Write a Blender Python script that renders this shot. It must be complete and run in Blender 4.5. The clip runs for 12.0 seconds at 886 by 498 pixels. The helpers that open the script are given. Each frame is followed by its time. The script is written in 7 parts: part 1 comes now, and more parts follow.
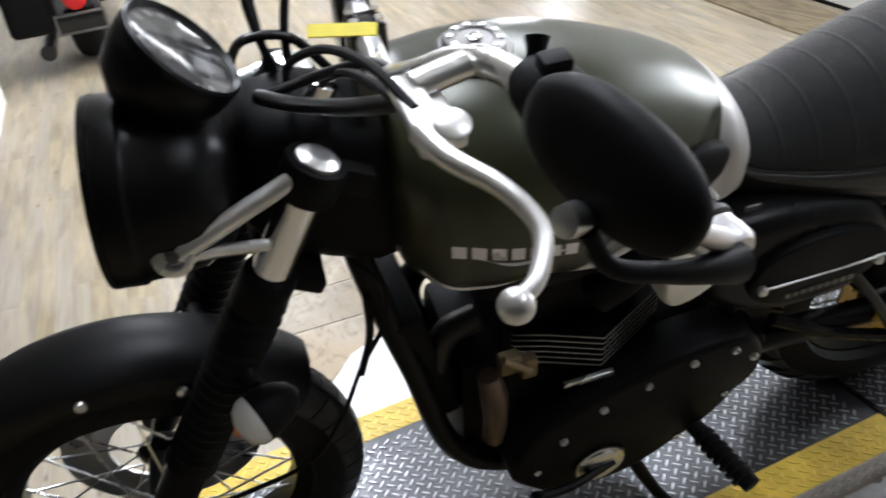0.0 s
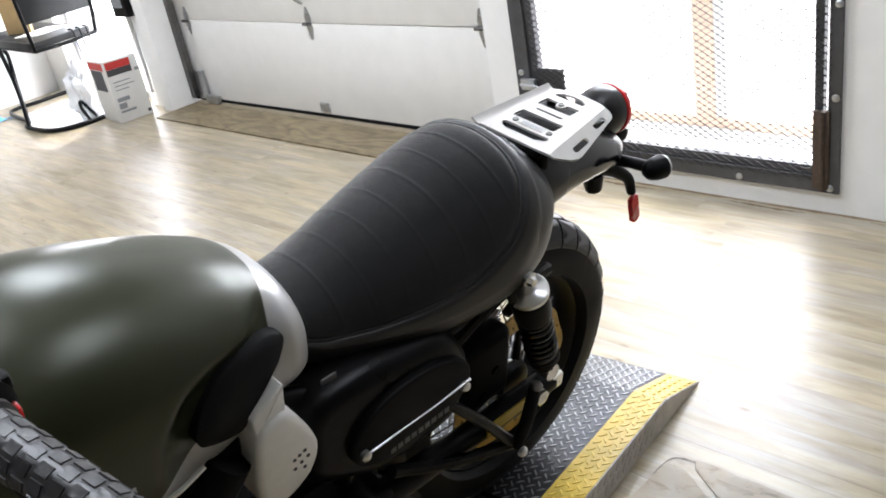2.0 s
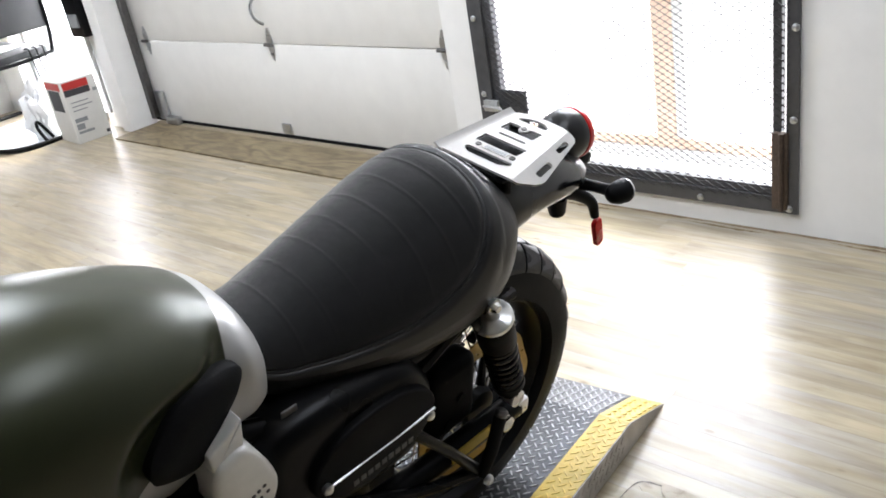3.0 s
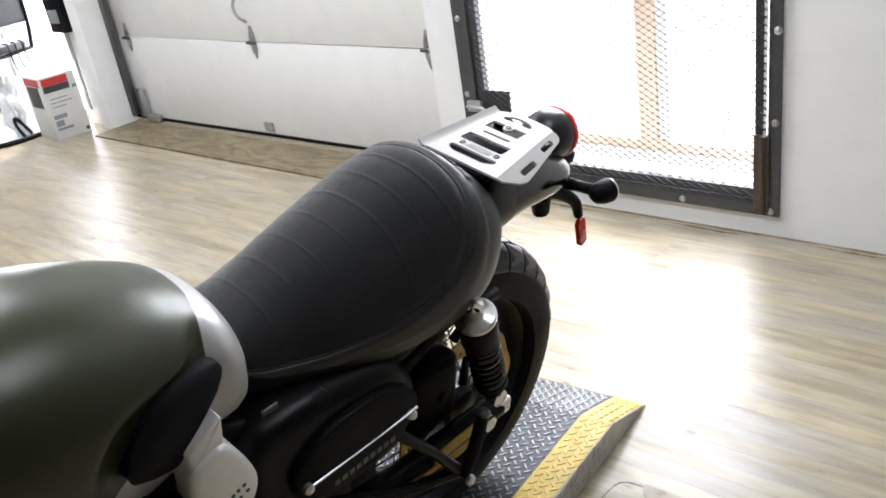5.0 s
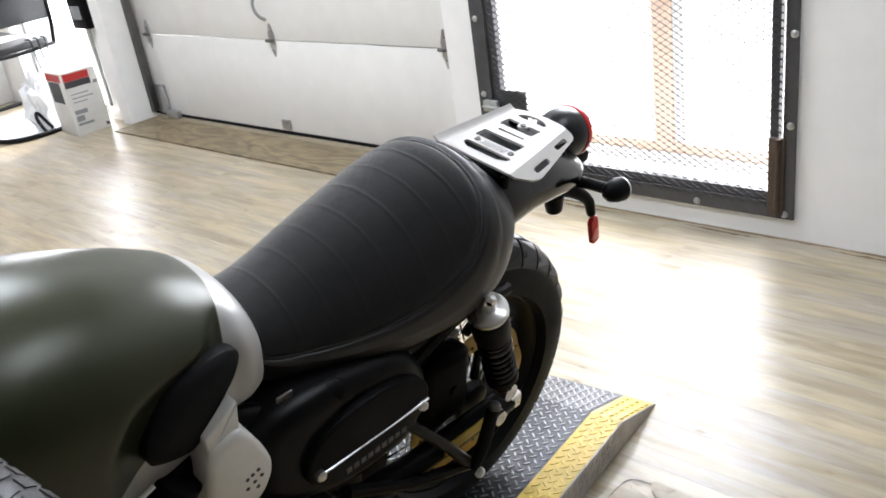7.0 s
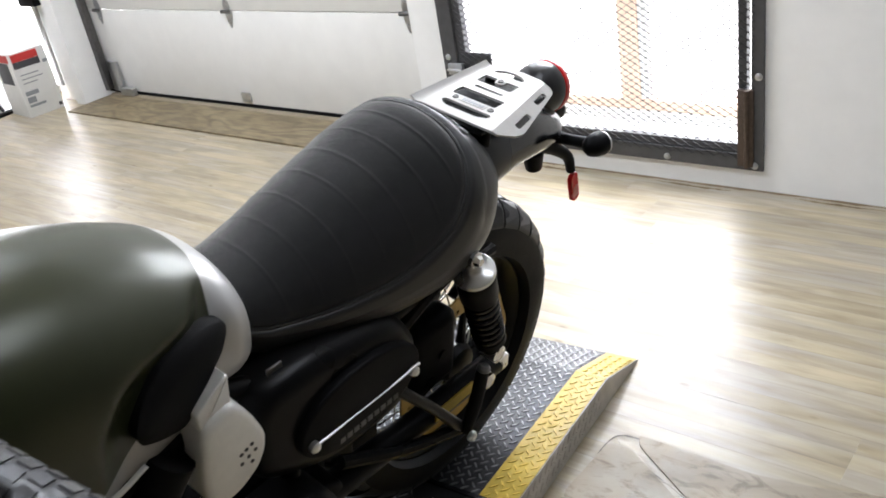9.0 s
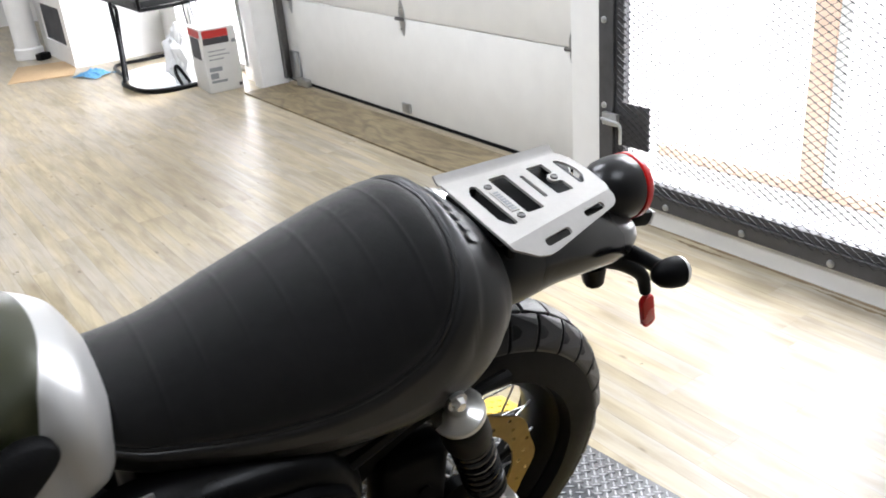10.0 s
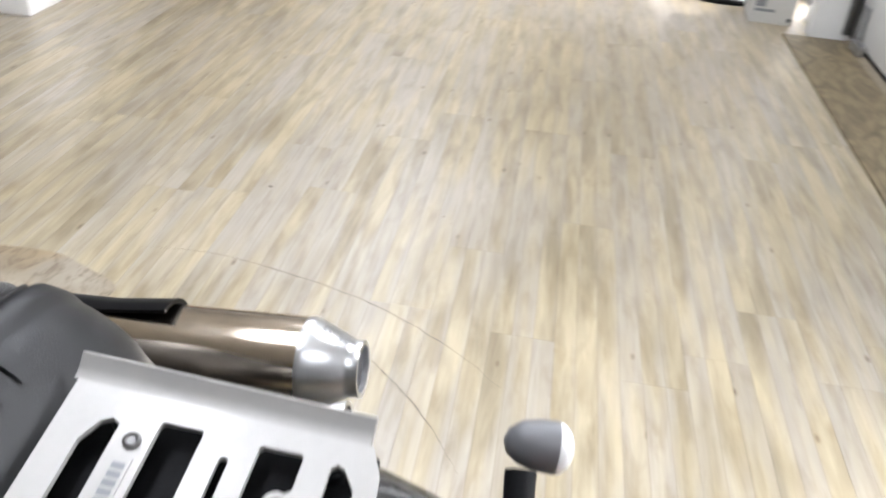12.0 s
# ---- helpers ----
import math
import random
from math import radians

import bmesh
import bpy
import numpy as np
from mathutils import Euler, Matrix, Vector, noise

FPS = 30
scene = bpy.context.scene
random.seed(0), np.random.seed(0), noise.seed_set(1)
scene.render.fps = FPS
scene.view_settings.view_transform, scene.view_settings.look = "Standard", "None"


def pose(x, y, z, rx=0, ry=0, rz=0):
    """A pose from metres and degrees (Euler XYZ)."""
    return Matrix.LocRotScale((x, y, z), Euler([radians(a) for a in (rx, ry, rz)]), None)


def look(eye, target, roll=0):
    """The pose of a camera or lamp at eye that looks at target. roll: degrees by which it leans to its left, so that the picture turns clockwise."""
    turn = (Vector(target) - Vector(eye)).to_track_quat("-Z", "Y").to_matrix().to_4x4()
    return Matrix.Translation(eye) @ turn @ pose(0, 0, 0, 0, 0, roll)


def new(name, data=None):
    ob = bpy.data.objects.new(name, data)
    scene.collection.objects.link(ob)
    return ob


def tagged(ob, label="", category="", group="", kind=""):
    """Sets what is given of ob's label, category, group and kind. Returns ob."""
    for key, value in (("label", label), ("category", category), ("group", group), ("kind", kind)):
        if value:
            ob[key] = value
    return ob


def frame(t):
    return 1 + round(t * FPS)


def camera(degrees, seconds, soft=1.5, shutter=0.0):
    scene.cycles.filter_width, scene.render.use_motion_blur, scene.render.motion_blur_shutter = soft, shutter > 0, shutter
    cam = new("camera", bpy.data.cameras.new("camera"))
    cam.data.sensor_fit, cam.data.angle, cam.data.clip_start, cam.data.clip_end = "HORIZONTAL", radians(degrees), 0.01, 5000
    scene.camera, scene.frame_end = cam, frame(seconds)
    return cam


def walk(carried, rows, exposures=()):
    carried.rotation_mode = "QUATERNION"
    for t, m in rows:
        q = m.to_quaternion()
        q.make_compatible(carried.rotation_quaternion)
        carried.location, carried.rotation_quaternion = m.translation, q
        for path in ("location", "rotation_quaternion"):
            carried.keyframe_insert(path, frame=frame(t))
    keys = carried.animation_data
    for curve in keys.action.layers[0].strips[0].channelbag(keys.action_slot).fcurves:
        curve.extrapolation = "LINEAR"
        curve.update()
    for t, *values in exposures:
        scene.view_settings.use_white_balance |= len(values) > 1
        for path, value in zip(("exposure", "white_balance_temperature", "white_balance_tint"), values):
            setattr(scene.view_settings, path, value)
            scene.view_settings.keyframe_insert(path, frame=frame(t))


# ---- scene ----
cam = camera(54.0, 12.0, soft=1.75, shutter=0.25)
PATH = [
    (0, (0.555, 0.414, 1.307), (1.044, 2.059, 0.28), -7.4),
    (0.2, (0.59, 0.421, 1.307), (1.193, 2.023, 0.273), -8.2),
    (0.5, (0.621, 0.405, 1.314), (1.368, 1.982, 0.336), -9.4),
    (1, (0.675, 0.402, 1.321), (1.613, 1.915, 0.41), -11.3),
    (1.5, (0.722, 0.414, 1.328), (1.853, 1.813, 0.454), -11.8),
    (2, (0.74, 0.422, 1.322), (1.944, 1.765, 0.457), -10.9),
    (2.5, (0.753, 0.426, 1.323), (2.025, 1.727, 0.492), -10.2),
    (3, (0.758, 0.435, 1.324), (2.034, 1.726, 0.484), -10.1),
    (3.5, (0.76, 0.439, 1.323), (2.044, 1.721, 0.481), -9.8),
    (5.5, (0.76, 0.442, 1.315), (2.066, 1.7, 0.471), -9.1),
    (6, (0.761, 0.439, 1.314), (2.063, 1.699, 0.468), -9.2),
    (6.5, (0.756, 0.438, 1.311), (2.054, 1.697, 0.455), -8.9),
    (7, (0.743, 0.425, 1.316), (2.027, 1.711, 0.479), -8.7),
    (7.2, (0.742, 0.422, 1.313), (2.037, 1.696, 0.479), -8.4),
    (8.8, (0.715, 0.457, 1.309), (2.014, 1.702, 0.435), -10.1),
    (9, (0.737, 0.466, 1.296), (2.044, 1.676, 0.386), -10.3),
    (9.5, (0.949, 0.473, 1.288), (2.124, 1.889, 0.504), -5.4),
    (10, (1.14, 0.506, 1.273), (2.153, 2.013, 0.435), -5.0),
    (10.5, (1.362, 0.667, 1.25), (2.326, 2.152, 0.32), -2.7),
    (10.8, (1.512, 0.708, 1.241), (2.451, 2.2, 0.296), -5.6),
    (11, (1.624, 0.74, 1.218), (2.45, 2.32, 0.314), -5.2),
    (11.2, (1.748, 0.742, 1.234), (2.372, 2.435, 0.373), -4.2),
    (11.5, (1.869, 0.786, 1.246), (2.08, 2.544, 0.317), -6.1),
    (11.8, (1.964, 0.902, 1.204), (1.968, 2.655, 0.239), 1.5),
    (12, (1.986, 1.005, 1.239), (1.82, 2.7, 0.19), 5.5),
]
walk(cam, [(t, look(eye, target, roll)) for t, eye, target, roll in PATH], exposures=((0.0, 0.22, 6300, 13), (1.0, 0.11, 6300, 13), (10.0, 0.10, 6350, 13), (11.2, 0.0, 6350, 14), (12.0, -0.04, 6350, 14)))

# ---------------------------------------------------------------- world and light
world = bpy.data.worlds.new("world")
scene.world = world
world.use_nodes = True
_n = world.node_tree.nodes
_sky = _n.new("ShaderNodeTexSky")
_sky.sky_type, _sky.sun_disc = "NISHITA", False
_sky.sun_elevation, _sky.sun_rotation = radians(48), radians(120)
world.node_tree.links.new(_sky.outputs[0], _n["Background"].inputs[0])
_n["Background"].inputs[1].default_value = 0.12
scene.view_settings.exposure = 0.0


def lamp(name, m, size_x, size_y, watts, colour=(1, 1, 1)):
    data = bpy.data.lights.new(name, "AREA")
    data.shape, data.size, data.size_y, data.energy, data.color = "RECTANGLE", size_x, size_y, watts, colour
    ob = new(name, data)
    ob.matrix_world = m
    return ob


sun = bpy.data.lights.new("sun", "SUN")
sun.energy, sun.angle, sun.color = 2.5, radians(0.5), (1.0, 0.95, 0.88)
sun_ob = new("sun", sun)
sun_ob.matrix_world = look((12, 4, 14), (5.5, 2, 0))
# daylight in the two openings of the east wall
lamp("daylight_gate", look((4.6, 2.03, 2.75), (2.4, 2.0, 0.0)), 2.0, 1.6, 215, (0.87, 0.935, 1.0))
lamp("daylight_window", look((3.60, 6.43, 1.2), (0, 6.2, 0.9)), 1.0, 2.1, 38, (0.95, 0.98, 1.0))
# unseen fill lights added under the ceiling, each set to brighten its area
for _x, _y, _p in ((0.9, 1.9, 52), (0.9, 4.6, 52), (2.4, 3.3, 52), (2.4, 0.1, 21), (0.9, 7.4, 50)):
    lamp("ceiling_lamp", pose(_x, _y, 3.13), 0.5, 1.15, _p, (0.88, 0.935, 1.0))


# ---------------------------------------------------------------- materials
def mat(name, colour=(0.5, 0.5, 0.5), rough=0.5, metal=0.0, noise_scale=40.0, vary=0.12, bump=0.0, bump_scale=200.0, coat=0.0, spec=0.5, rough_vary=0.1):
    """A plain surface with variation at two scales."""
    m = bpy.data.materials.new(name)
    m.use_nodes = True
    nt = m.node_tree
    b = nt.nodes["Principled BSDF"]
    b.inputs["Metallic"].default_value = metal
    b.inputs["Coat Weight"].default_value = coat
    b.inputs["Specular IOR Level"].default_value = spec
    co = nt.nodes.new("ShaderNodeTexCoord")
    n1 = nt.nodes.new("ShaderNodeTexNoise")
    n1.inputs["Scale"].default_value, n1.inputs["Detail"].default_value = noise_scale, 6
    n2 = nt.nodes.new("ShaderNodeTexNoise")
    n2.inputs["Scale"].default_value, n2.inputs["Detail"].default_value = noise_scale * 0.11, 3
    for n in (n1, n2):
        nt.links.new(co.outputs["Object"], n.inputs["Vector"])
    add = nt.nodes.new("ShaderNodeMath")
    add.operation = "ADD"
    nt.links.new(n1.outputs["Fac"], add.inputs[0])
    nt.links.new(n2.outputs["Fac"], add.inputs[1])
    mr = nt.nodes.new("ShaderNodeMapRange")
    mr.inputs["From Min"].default_value, mr.inputs["From Max"].default_value = 0.6, 1.4
    mr.inputs["To Min"].default_value, mr.inputs["To Max"].default_value = 1 - vary, 1 + vary
    nt.links.new(add.outputs[0], mr.inputs["Value"])
    mul = nt.nodes.new("ShaderNodeMix")
    mul.data_type, mul.blend_type = "RGBA", "MULTIPLY"
    mul.inputs["Factor"].default_value = 1
    mul.inputs["A"].default_value = (*colour, 1)
    nt.links.new(mr.outputs[0], mul.inputs["B"])
    nt.links.new(mul.outputs["Result"], b.inputs["Base Color"])
    mr2 = nt.nodes.new("ShaderNodeMapRange")
    mr2.inputs["From Min"].default_value, mr2.inputs["From Max"].default_value = 0.3, 0.7
    mr2.inputs["To Min"].default_value, mr2.inputs["To Max"].default_value = max(rough - rough_vary, 0.02), min(rough + rough_vary, 1)
    nt.links.new(n2.outputs["Fac"], mr2.inputs["Value"])
    nt.links.new(mr2.outputs[0], b.inputs["Roughness"])
    if bump:
        n3 = nt.nodes.new("ShaderNodeTexNoise")
        n3.inputs["Scale"].default_value, n3.inputs["Detail"].default_value = bump_scale, 4
        nt.links.new(co.outputs["Object"], n3.inputs["Vector"])
        bp = nt.nodes.new("ShaderNodeBump")
        bp.inputs["Strength"].default_value, bp.inputs["Distance"].default_value = bump, 0.002
        nt.links.new(n3.outputs["Fac"], bp.inputs["Height"])
        nt.links.new(bp.outputs[0], b.inputs["Normal"])
    return m


def emitter(name, colour, strength):
    m = bpy.data.materials.new(name)
    m.use_nodes = True
    b = m.node_tree.nodes["Principled BSDF"]
    b.inputs["Base Color"].default_value = (*colour, 1)
    b.inputs["Emission Color"].default_value = (*colour, 1)
    b.inputs["Emission Strength"].default_value = strength
    return m


def glass(name, colour=(1, 1, 1), rough=0.02):
    m = bpy.data.materials.new(name)
    m.use_nodes = True
    b = m.node_tree.nodes["Principled BSDF"]
    b.inputs["Base Color"].default_value = (*colour, 1)
    b.inputs["Roughness"].default_value = rough
    b.inputs["Transmission Weight"].default_value = 1.0
    b.inputs["IOR"].default_value = 1.45
    return m


def node_maths(nt):
    """Short helpers for a node tree: scaled coordinates, noise, a ramp and a mix."""
    def scaled(src, scale):
        n = nt.nodes.new("ShaderNodeVectorMath")
        n.operation = "MULTIPLY"
        nt.links.new(src, n.inputs[0])
        n.inputs[1].default_value = scale
        return n.outputs[0]

    def noise_of(src, detail=4, distortion=0.0, rough=0.5):
        n = nt.nodes.new("ShaderNodeTexNoise")
        n.inputs["Scale"].default_value, n.inputs["Detail"].default_value = 1.0, detail
        n.inputs["Distortion"].default_value, n.inputs["Roughness"].default_value = distortion, rough
        nt.links.new(src, n.inputs["Vector"])
        return n.outputs["Fac"]

    def ramp(src, *stops):
        n = nt.nodes.new("ShaderNodeValToRGB")
        while len(n.color_ramp.elements) < len(stops):
            n.color_ramp.elements.new(0.5)
        for e, (at, colour) in zip(n.color_ramp.elements, stops):
            e.position, e.color = at, (*colour, 1)
        nt.links.new(src, n.inputs[0])
        return n.outputs[0]

    def blend(fac, one, two, kind="MIX"):
        n = nt.nodes.new("ShaderNodeMix")
        n.data_type, n.blend_type = "RGBA", kind
        for socket, v in (("Factor", fac), ("A", one), ("B", two)):
            if isinstance(v, (int, float)):
                n.inputs[socket].default_value = v
            elif isinstance(v, tuple):
                n.inputs[socket].default_value = (*v, 1)
            else:
                nt.links.new(v, n.inputs[socket])
        return n.outputs["Result"]

    def sums(kind, one, two):
        n = nt.nodes.new("ShaderNodeMath")
        n.operation = kind
        for i, v in enumerate((one, two)):
            if isinstance(v, (int, float)):
                n.inputs[i].default_value = v
            else:
                nt.links.new(v, n.inputs[i])
        return n.outputs[0]

    return scaled, noise_of, ramp, blend, sums


W, K = (1, 1, 1), (0, 0, 0)


def plank_material(name, light, dark, grey, rough=0.33):
    """Printed wood boards: broad soft patches along the board, fine grain and small knots, each board with its own tone."""
    m = bpy.data.materials.new(name)
    m.use_nodes = True
    nt = m.node_tree
    scaled, noise_of, ramp, blend, sums = node_maths(nt)
    b = nt.nodes["Principled BSDF"]
    geo = nt.nodes.new("ShaderNodeNewGeometry")
    info = nt.nodes.new("ShaderNodeObjectInfo")
    both = sums("ADD", info.outputs["Random"], geo.outputs["Random Per Island"])
    off = nt.nodes.new("ShaderNodeVectorMath")
    off.operation = "MULTIPLY_ADD"
    nt.links.new(both, off.inputs[0])
    off.inputs[1].default_value = (37.0, 53.0, 11.0)
    nt.links.new(geo.outputs["Position"], off.inputs[2])
    # each board is printed as three narrow strips
    sep = nt.nodes.new("ShaderNodeSeparateXYZ")
    nt.links.new(geo.outputs["Position"], sep.inputs[0])
    across = sums("MULTIPLY", sums("SUBTRACT", 3.323, sep.outputs["X"]), 3 / 0.152)
    strip = sums("FLOOR", across, 0.0)
    edge = sums("MULTIPLY", sums("ABSOLUTE", sums("SUBTRACT", sums("SUBTRACT", across, strip), 0.5), 0.0), 2.0)
    shift = nt.nodes.new("ShaderNodeVectorMath")
    shift.operation = "MULTIPLY_ADD"
    nt.links.new(strip, shift.inputs[0])
    shift.inputs[1].default_value = (0.31, 3.73, 1.37)
    nt.links.new(off.outputs[0], shift.inputs[2])
    at = shift.outputs[0]
    patch = noise_of(scaled(at, (13.0, 2.4, 1.0)), 5, 0.45)
    wash = noise_of(scaled(at, (6.5, 1.2, 1.0)), 3, 0.3)
    grain = noise_of(scaled(at, (95.0, 5.0, 1.0)), 3, 0.3)
    streak_ = noise_of(scaled(at, (26.0, 4.4, 1.0)), 5, 0.6, 0.55)
    stain = noise_of(scaled(geo.outputs["Position"], (1.1, 0.8, 1.0)), 3)
    col = blend(ramp(patch, (0.34, K), (0.62, W)), dark, light)
    col = blend(ramp(sums("ADD", wash, sums("MULTIPLY", edge, 0.10)), (0.48, K), (0.68, (0.75, 0.75, 0.75))), col, grey)
    col = blend(1.0, col, ramp(streak_, (0.32, (0.80, 0.77, 0.72)), (0.52, W)), "MULTIPLY")
    col = blend(1.0, col, ramp(grain, (0.28, (0.90, 0.89, 0.88)), (0.62, (1.03, 1.03, 1.03))), "MULTIPLY")
    col = blend(1.0, col, ramp(stain, (0.32, (0.82, 0.80, 0.76)), (0.60, (1.04, 1.04, 1.04))), "MULTIPLY")
    tone = nt.nodes.new("ShaderNodeMapRange")
    tone.inputs["From Max"].default_value = 2.0
    tone.inputs["To Min"].default_value, tone.inputs["To Max"].default_value = 0.95, 1.05
    nt.links.new(both, tone.inputs["Value"])
    col = blend(1.0, col, tone.outputs[0], "MULTIPLY")
    knot = nt.nodes.new("ShaderNodeTexVoronoi")
    knot.inputs["Scale"].default_value = 1.0
    nt.links.new(scaled(at, (10.0, 4.2, 1.0)), knot.inputs["Vector"])
    col = blend(1.0, col, ramp(knot.outputs["Distance"], (0.03, (0.55, 0.49, 0.42)), (0.08, W)), "MULTIPLY")
    col = blend(1.0, col, ramp(edge, (0.92, W), (0.985, (0.84, 0.82, 0.79))), "MULTIPLY")
    nt.links.new(col, b.inputs["Base Color"])
    rr = nt.nodes.new("ShaderNodeMapRange")
    rr.inputs["To Min"].default_value, rr.inputs["To Max"].default_value = rough - 0.07, rough + 0.10
    nt.links.new(wash, rr.inputs["Value"])
    nt.links.new(rr.outputs[0], b.inputs["Roughness"])
    b.inputs["Specular IOR Level"].default_value = 0.64
    bp = nt.nodes.new("ShaderNodeBump")
    bp.inputs["Strength"].default_value, bp.inputs["Distance"].default_value = 0.10, 0.002
    nt.links.new(streak_, bp.inputs["Height"])
    nt.links.new(bp.outputs[0], b.inputs["Normal"])
    return m


def plywood_material(name):
    """Worn plywood: the flowing bands of a rotary-cut face, scuffed paler in places."""
    m = bpy.data.materials.new(name)
    m.use_nodes = True
    nt = m.node_tree
    scaled, noise_of, ramp, blend, sums = node_maths(nt)
    b = nt.nodes["Principled BSDF"]
    at = nt.nodes.new("ShaderNodeNewGeometry").outputs["Position"]
    field = noise_of(scaled(at, (5.2, 2.1, 1.0)), 2, 0.5)
    bands = sums("PINGPONG", sums("MULTIPLY", field, 13.0), 1.0)
    fine = noise_of(scaled(at, (60.0, 9.0, 1.0)), 4, 0.4)
    wear = noise_of(scaled(at, (7.0, 3.0, 1.0)), 5)
    col = ramp(bands, (0.05, (0.148, 0.112, 0.063)), (0.45, (0.190, 0.146, 0.082)), (0.9, (0.240, 0.186, 0.106)))
    col = blend(ramp(wear, (0.50, K), (0.68, (0.5, 0.5, 0.5))), col, (0.33, 0.265, 0.155))
    col = blend(1.0, col, ramp(fine, (0.30, (0.72, 0.70, 0.68)), (0.60, (1.05, 1.05, 1.05))), "MULTIPLY")
    nt.links.new(col, b.inputs["Base Color"])
    b.inputs["Roughness"].default_value = 0.5
    bp = nt.nodes.new("ShaderNodeBump")
    bp.inputs["Strength"].default_value, bp.inputs["Distance"].default_value = 0.15, 0.002
    nt.links.new(fine, bp.inputs["Height"])
    nt.links.new(bp.outputs[0], b.inputs["Normal"])
    return m


def slate_vinyl_material(name):
    """Stone-look sheet vinyl: pale grey and warm clouds with fine veins."""
    m = bpy.data.materials.new(name)
    m.use_nodes = True
    nt = m.node_tree
    scaled, noise_of, ramp, blend, sums = node_maths(nt)
    b = nt.nodes["Principled BSDF"]
    geo = nt.nodes.new("ShaderNodeNewGeometry")
    tint = nt.nodes.new("ShaderNodeObjectInfo").outputs["Random"]
    at = geo.outputs["Position"]
    cloud = noise_of(scaled(at, (5.0, 3.0, 1.0)), 5, 0.8)
    warm = noise_of(scaled(at, (2.6, 4.1, 1.0)), 3, 0.5)
    vein = noise_of(scaled(at, (24.0, 11.0, 1.0)), 6, 1.6, 0.65)
    col = ramp(cloud, (0.32, (0.22, 0.180, 0.128)), (0.66, (0.40, 0.352, 0.28)))
    col = blend(ramp(warm, (0.42, K), (0.62, (0.8, 0.8, 0.8))), col, (0.35, 0.262, 0.155))
    col = blend(1.0, col, ramp(vein, (0.34, (0.62, 0.58, 0.54)), (0.50, W)), "MULTIPLY")
    tone = nt.nodes.new("ShaderNodeMapRange")
    tone.inputs["To Min"].default_value, tone.inputs["To Max"].default_value = 0.90, 1.10
    nt.links.new(tint, tone.inputs["Value"])
    col = blend(1.0, col, tone.outputs[0], "MULTIPLY")
    nt.links.new(col, b.inputs["Base Color"])
    b.inputs["Roughness"].default_value = 0.46
    bp = nt.nodes.new("ShaderNodeBump")
    bp.inputs["Strength"].default_value, bp.inputs["Distance"].default_value = 0.12, 0.002
    nt.links.new(vein, bp.inputs["Height"])
    nt.links.new(bp.outputs[0], b.inputs["Normal"])
    return m


def suede_material(name, colour, rough=0.85, sheen=0.35):
    """Brushed seat cover: dull, with a pale bloom at shallow angles and a worn, cloudy nap."""
    m = mat(name, colour, rough, noise_scale=55, vary=0.35, bump=0.30, bump_scale=900, spec=0.10, rough_vary=0.08)
    b = m.node_tree.nodes["Principled BSDF"]
    b.inputs["Sheen Weight"].default_value = sheen
    b.inputs["Sheen Roughness"].default_value = 0.45
    b.inputs["Sheen Tint"].default_value = (1.0, 0.98, 0.95, 1)
    return m


M_PLANK = plank_material("vinyl_plank", (0.460, 0.390, 0.262), (0.285, 0.238, 0.158), (0.390, 0.356, 0.310), rough=0.33)
M_PLY = plywood_material("plywood")
M_SLATE = slate_vinyl_material("slate_look_vinyl")
M_SUEDE = suede_material("black_brushed_seat_cover", (0.0076, 0.0076, 0.0078), 0.76, 0.40)
M_JOINT = mat("floor_joint", (0.30, 0.255, 0.19), 0.8)
M_WALL = mat("white_wall_paint", (0.85, 0.845, 0.825), 0.55, noise_scale=14, vary=0.04, bump=0.15, bump_scale=90)
M_DOOR = mat("garage_door_paint", (0.80, 0.79, 0.755), 0.42, noise_scale=9, vary=0.05, bump=0.08, bump_scale=120)
# for unseen walls, dark to keep bounced light off the bike's near side
M_DARKWALL = mat("dark_unseen_wall", (0.06, 0.06, 0.062), 0.7, noise_scale=10, vary=0.08)
M_CEIL = mat("ceiling_paint", (0.78, 0.78, 0.77), 0.8, noise_scale=10, vary=0.05)
M_CHAR = mat("charcoal_frame_paint", (0.055, 0.055, 0.058), 0.45, noise_scale=30, vary=0.3, bump=0.2, bump_scale=150)
M_GALV = mat("galvanised_steel", (0.52, 0.53, 0.54), 0.38, 1.0, 60, 0.2)
M_DARKSTEEL = mat("dark_steel", (0.16, 0.155, 0.15), 0.42, 0.9, 50, 0.25)
M_HEADER = mat("heat_dulled_steel", (0.035, 0.032, 0.030), 0.45, 0.8, 50, 0.3)
M_RUST = mat("rusty_hinge_steel", (0.085, 0.06, 0.045), 0.6, 0.4, 60, 0.4)
M_RUBBER = mat("black_rubber", (0.005, 0.005, 0.0055), 0.6, spec=0.13, noise_scale=60, vary=0.3, bump=0.2, bump_scale=350)
M_BLACK = mat("satin_black_paint", (0.0036, 0.0036, 0.0040), 0.36, noise_scale=40, vary=0.25, spec=0.14)
M_LAMPBLACK = mat("semi_gloss_black", (0.006, 0.006, 0.0068), 0.3, noise_scale=40, vary=0.2, spec=0.45)
M_TAILBLACK = mat("gloss_tail_plastic", (0.006, 0.006, 0.0066), 0.25, noise_scale=40, vary=0.2, spec=0.75, coat=0.3)
M_GLOSSBLACK = mat("gloss_black", (0.01, 0.01, 0.011), 0.16, noise_scale=40, vary=0.2)
M_MATTBLACK = mat("matt_black_cast", (0.0038, 0.0038, 0.0042), 0.52, spec=0.09, noise_scale=80, vary=0.3, bump=0.06, bump_scale=500)
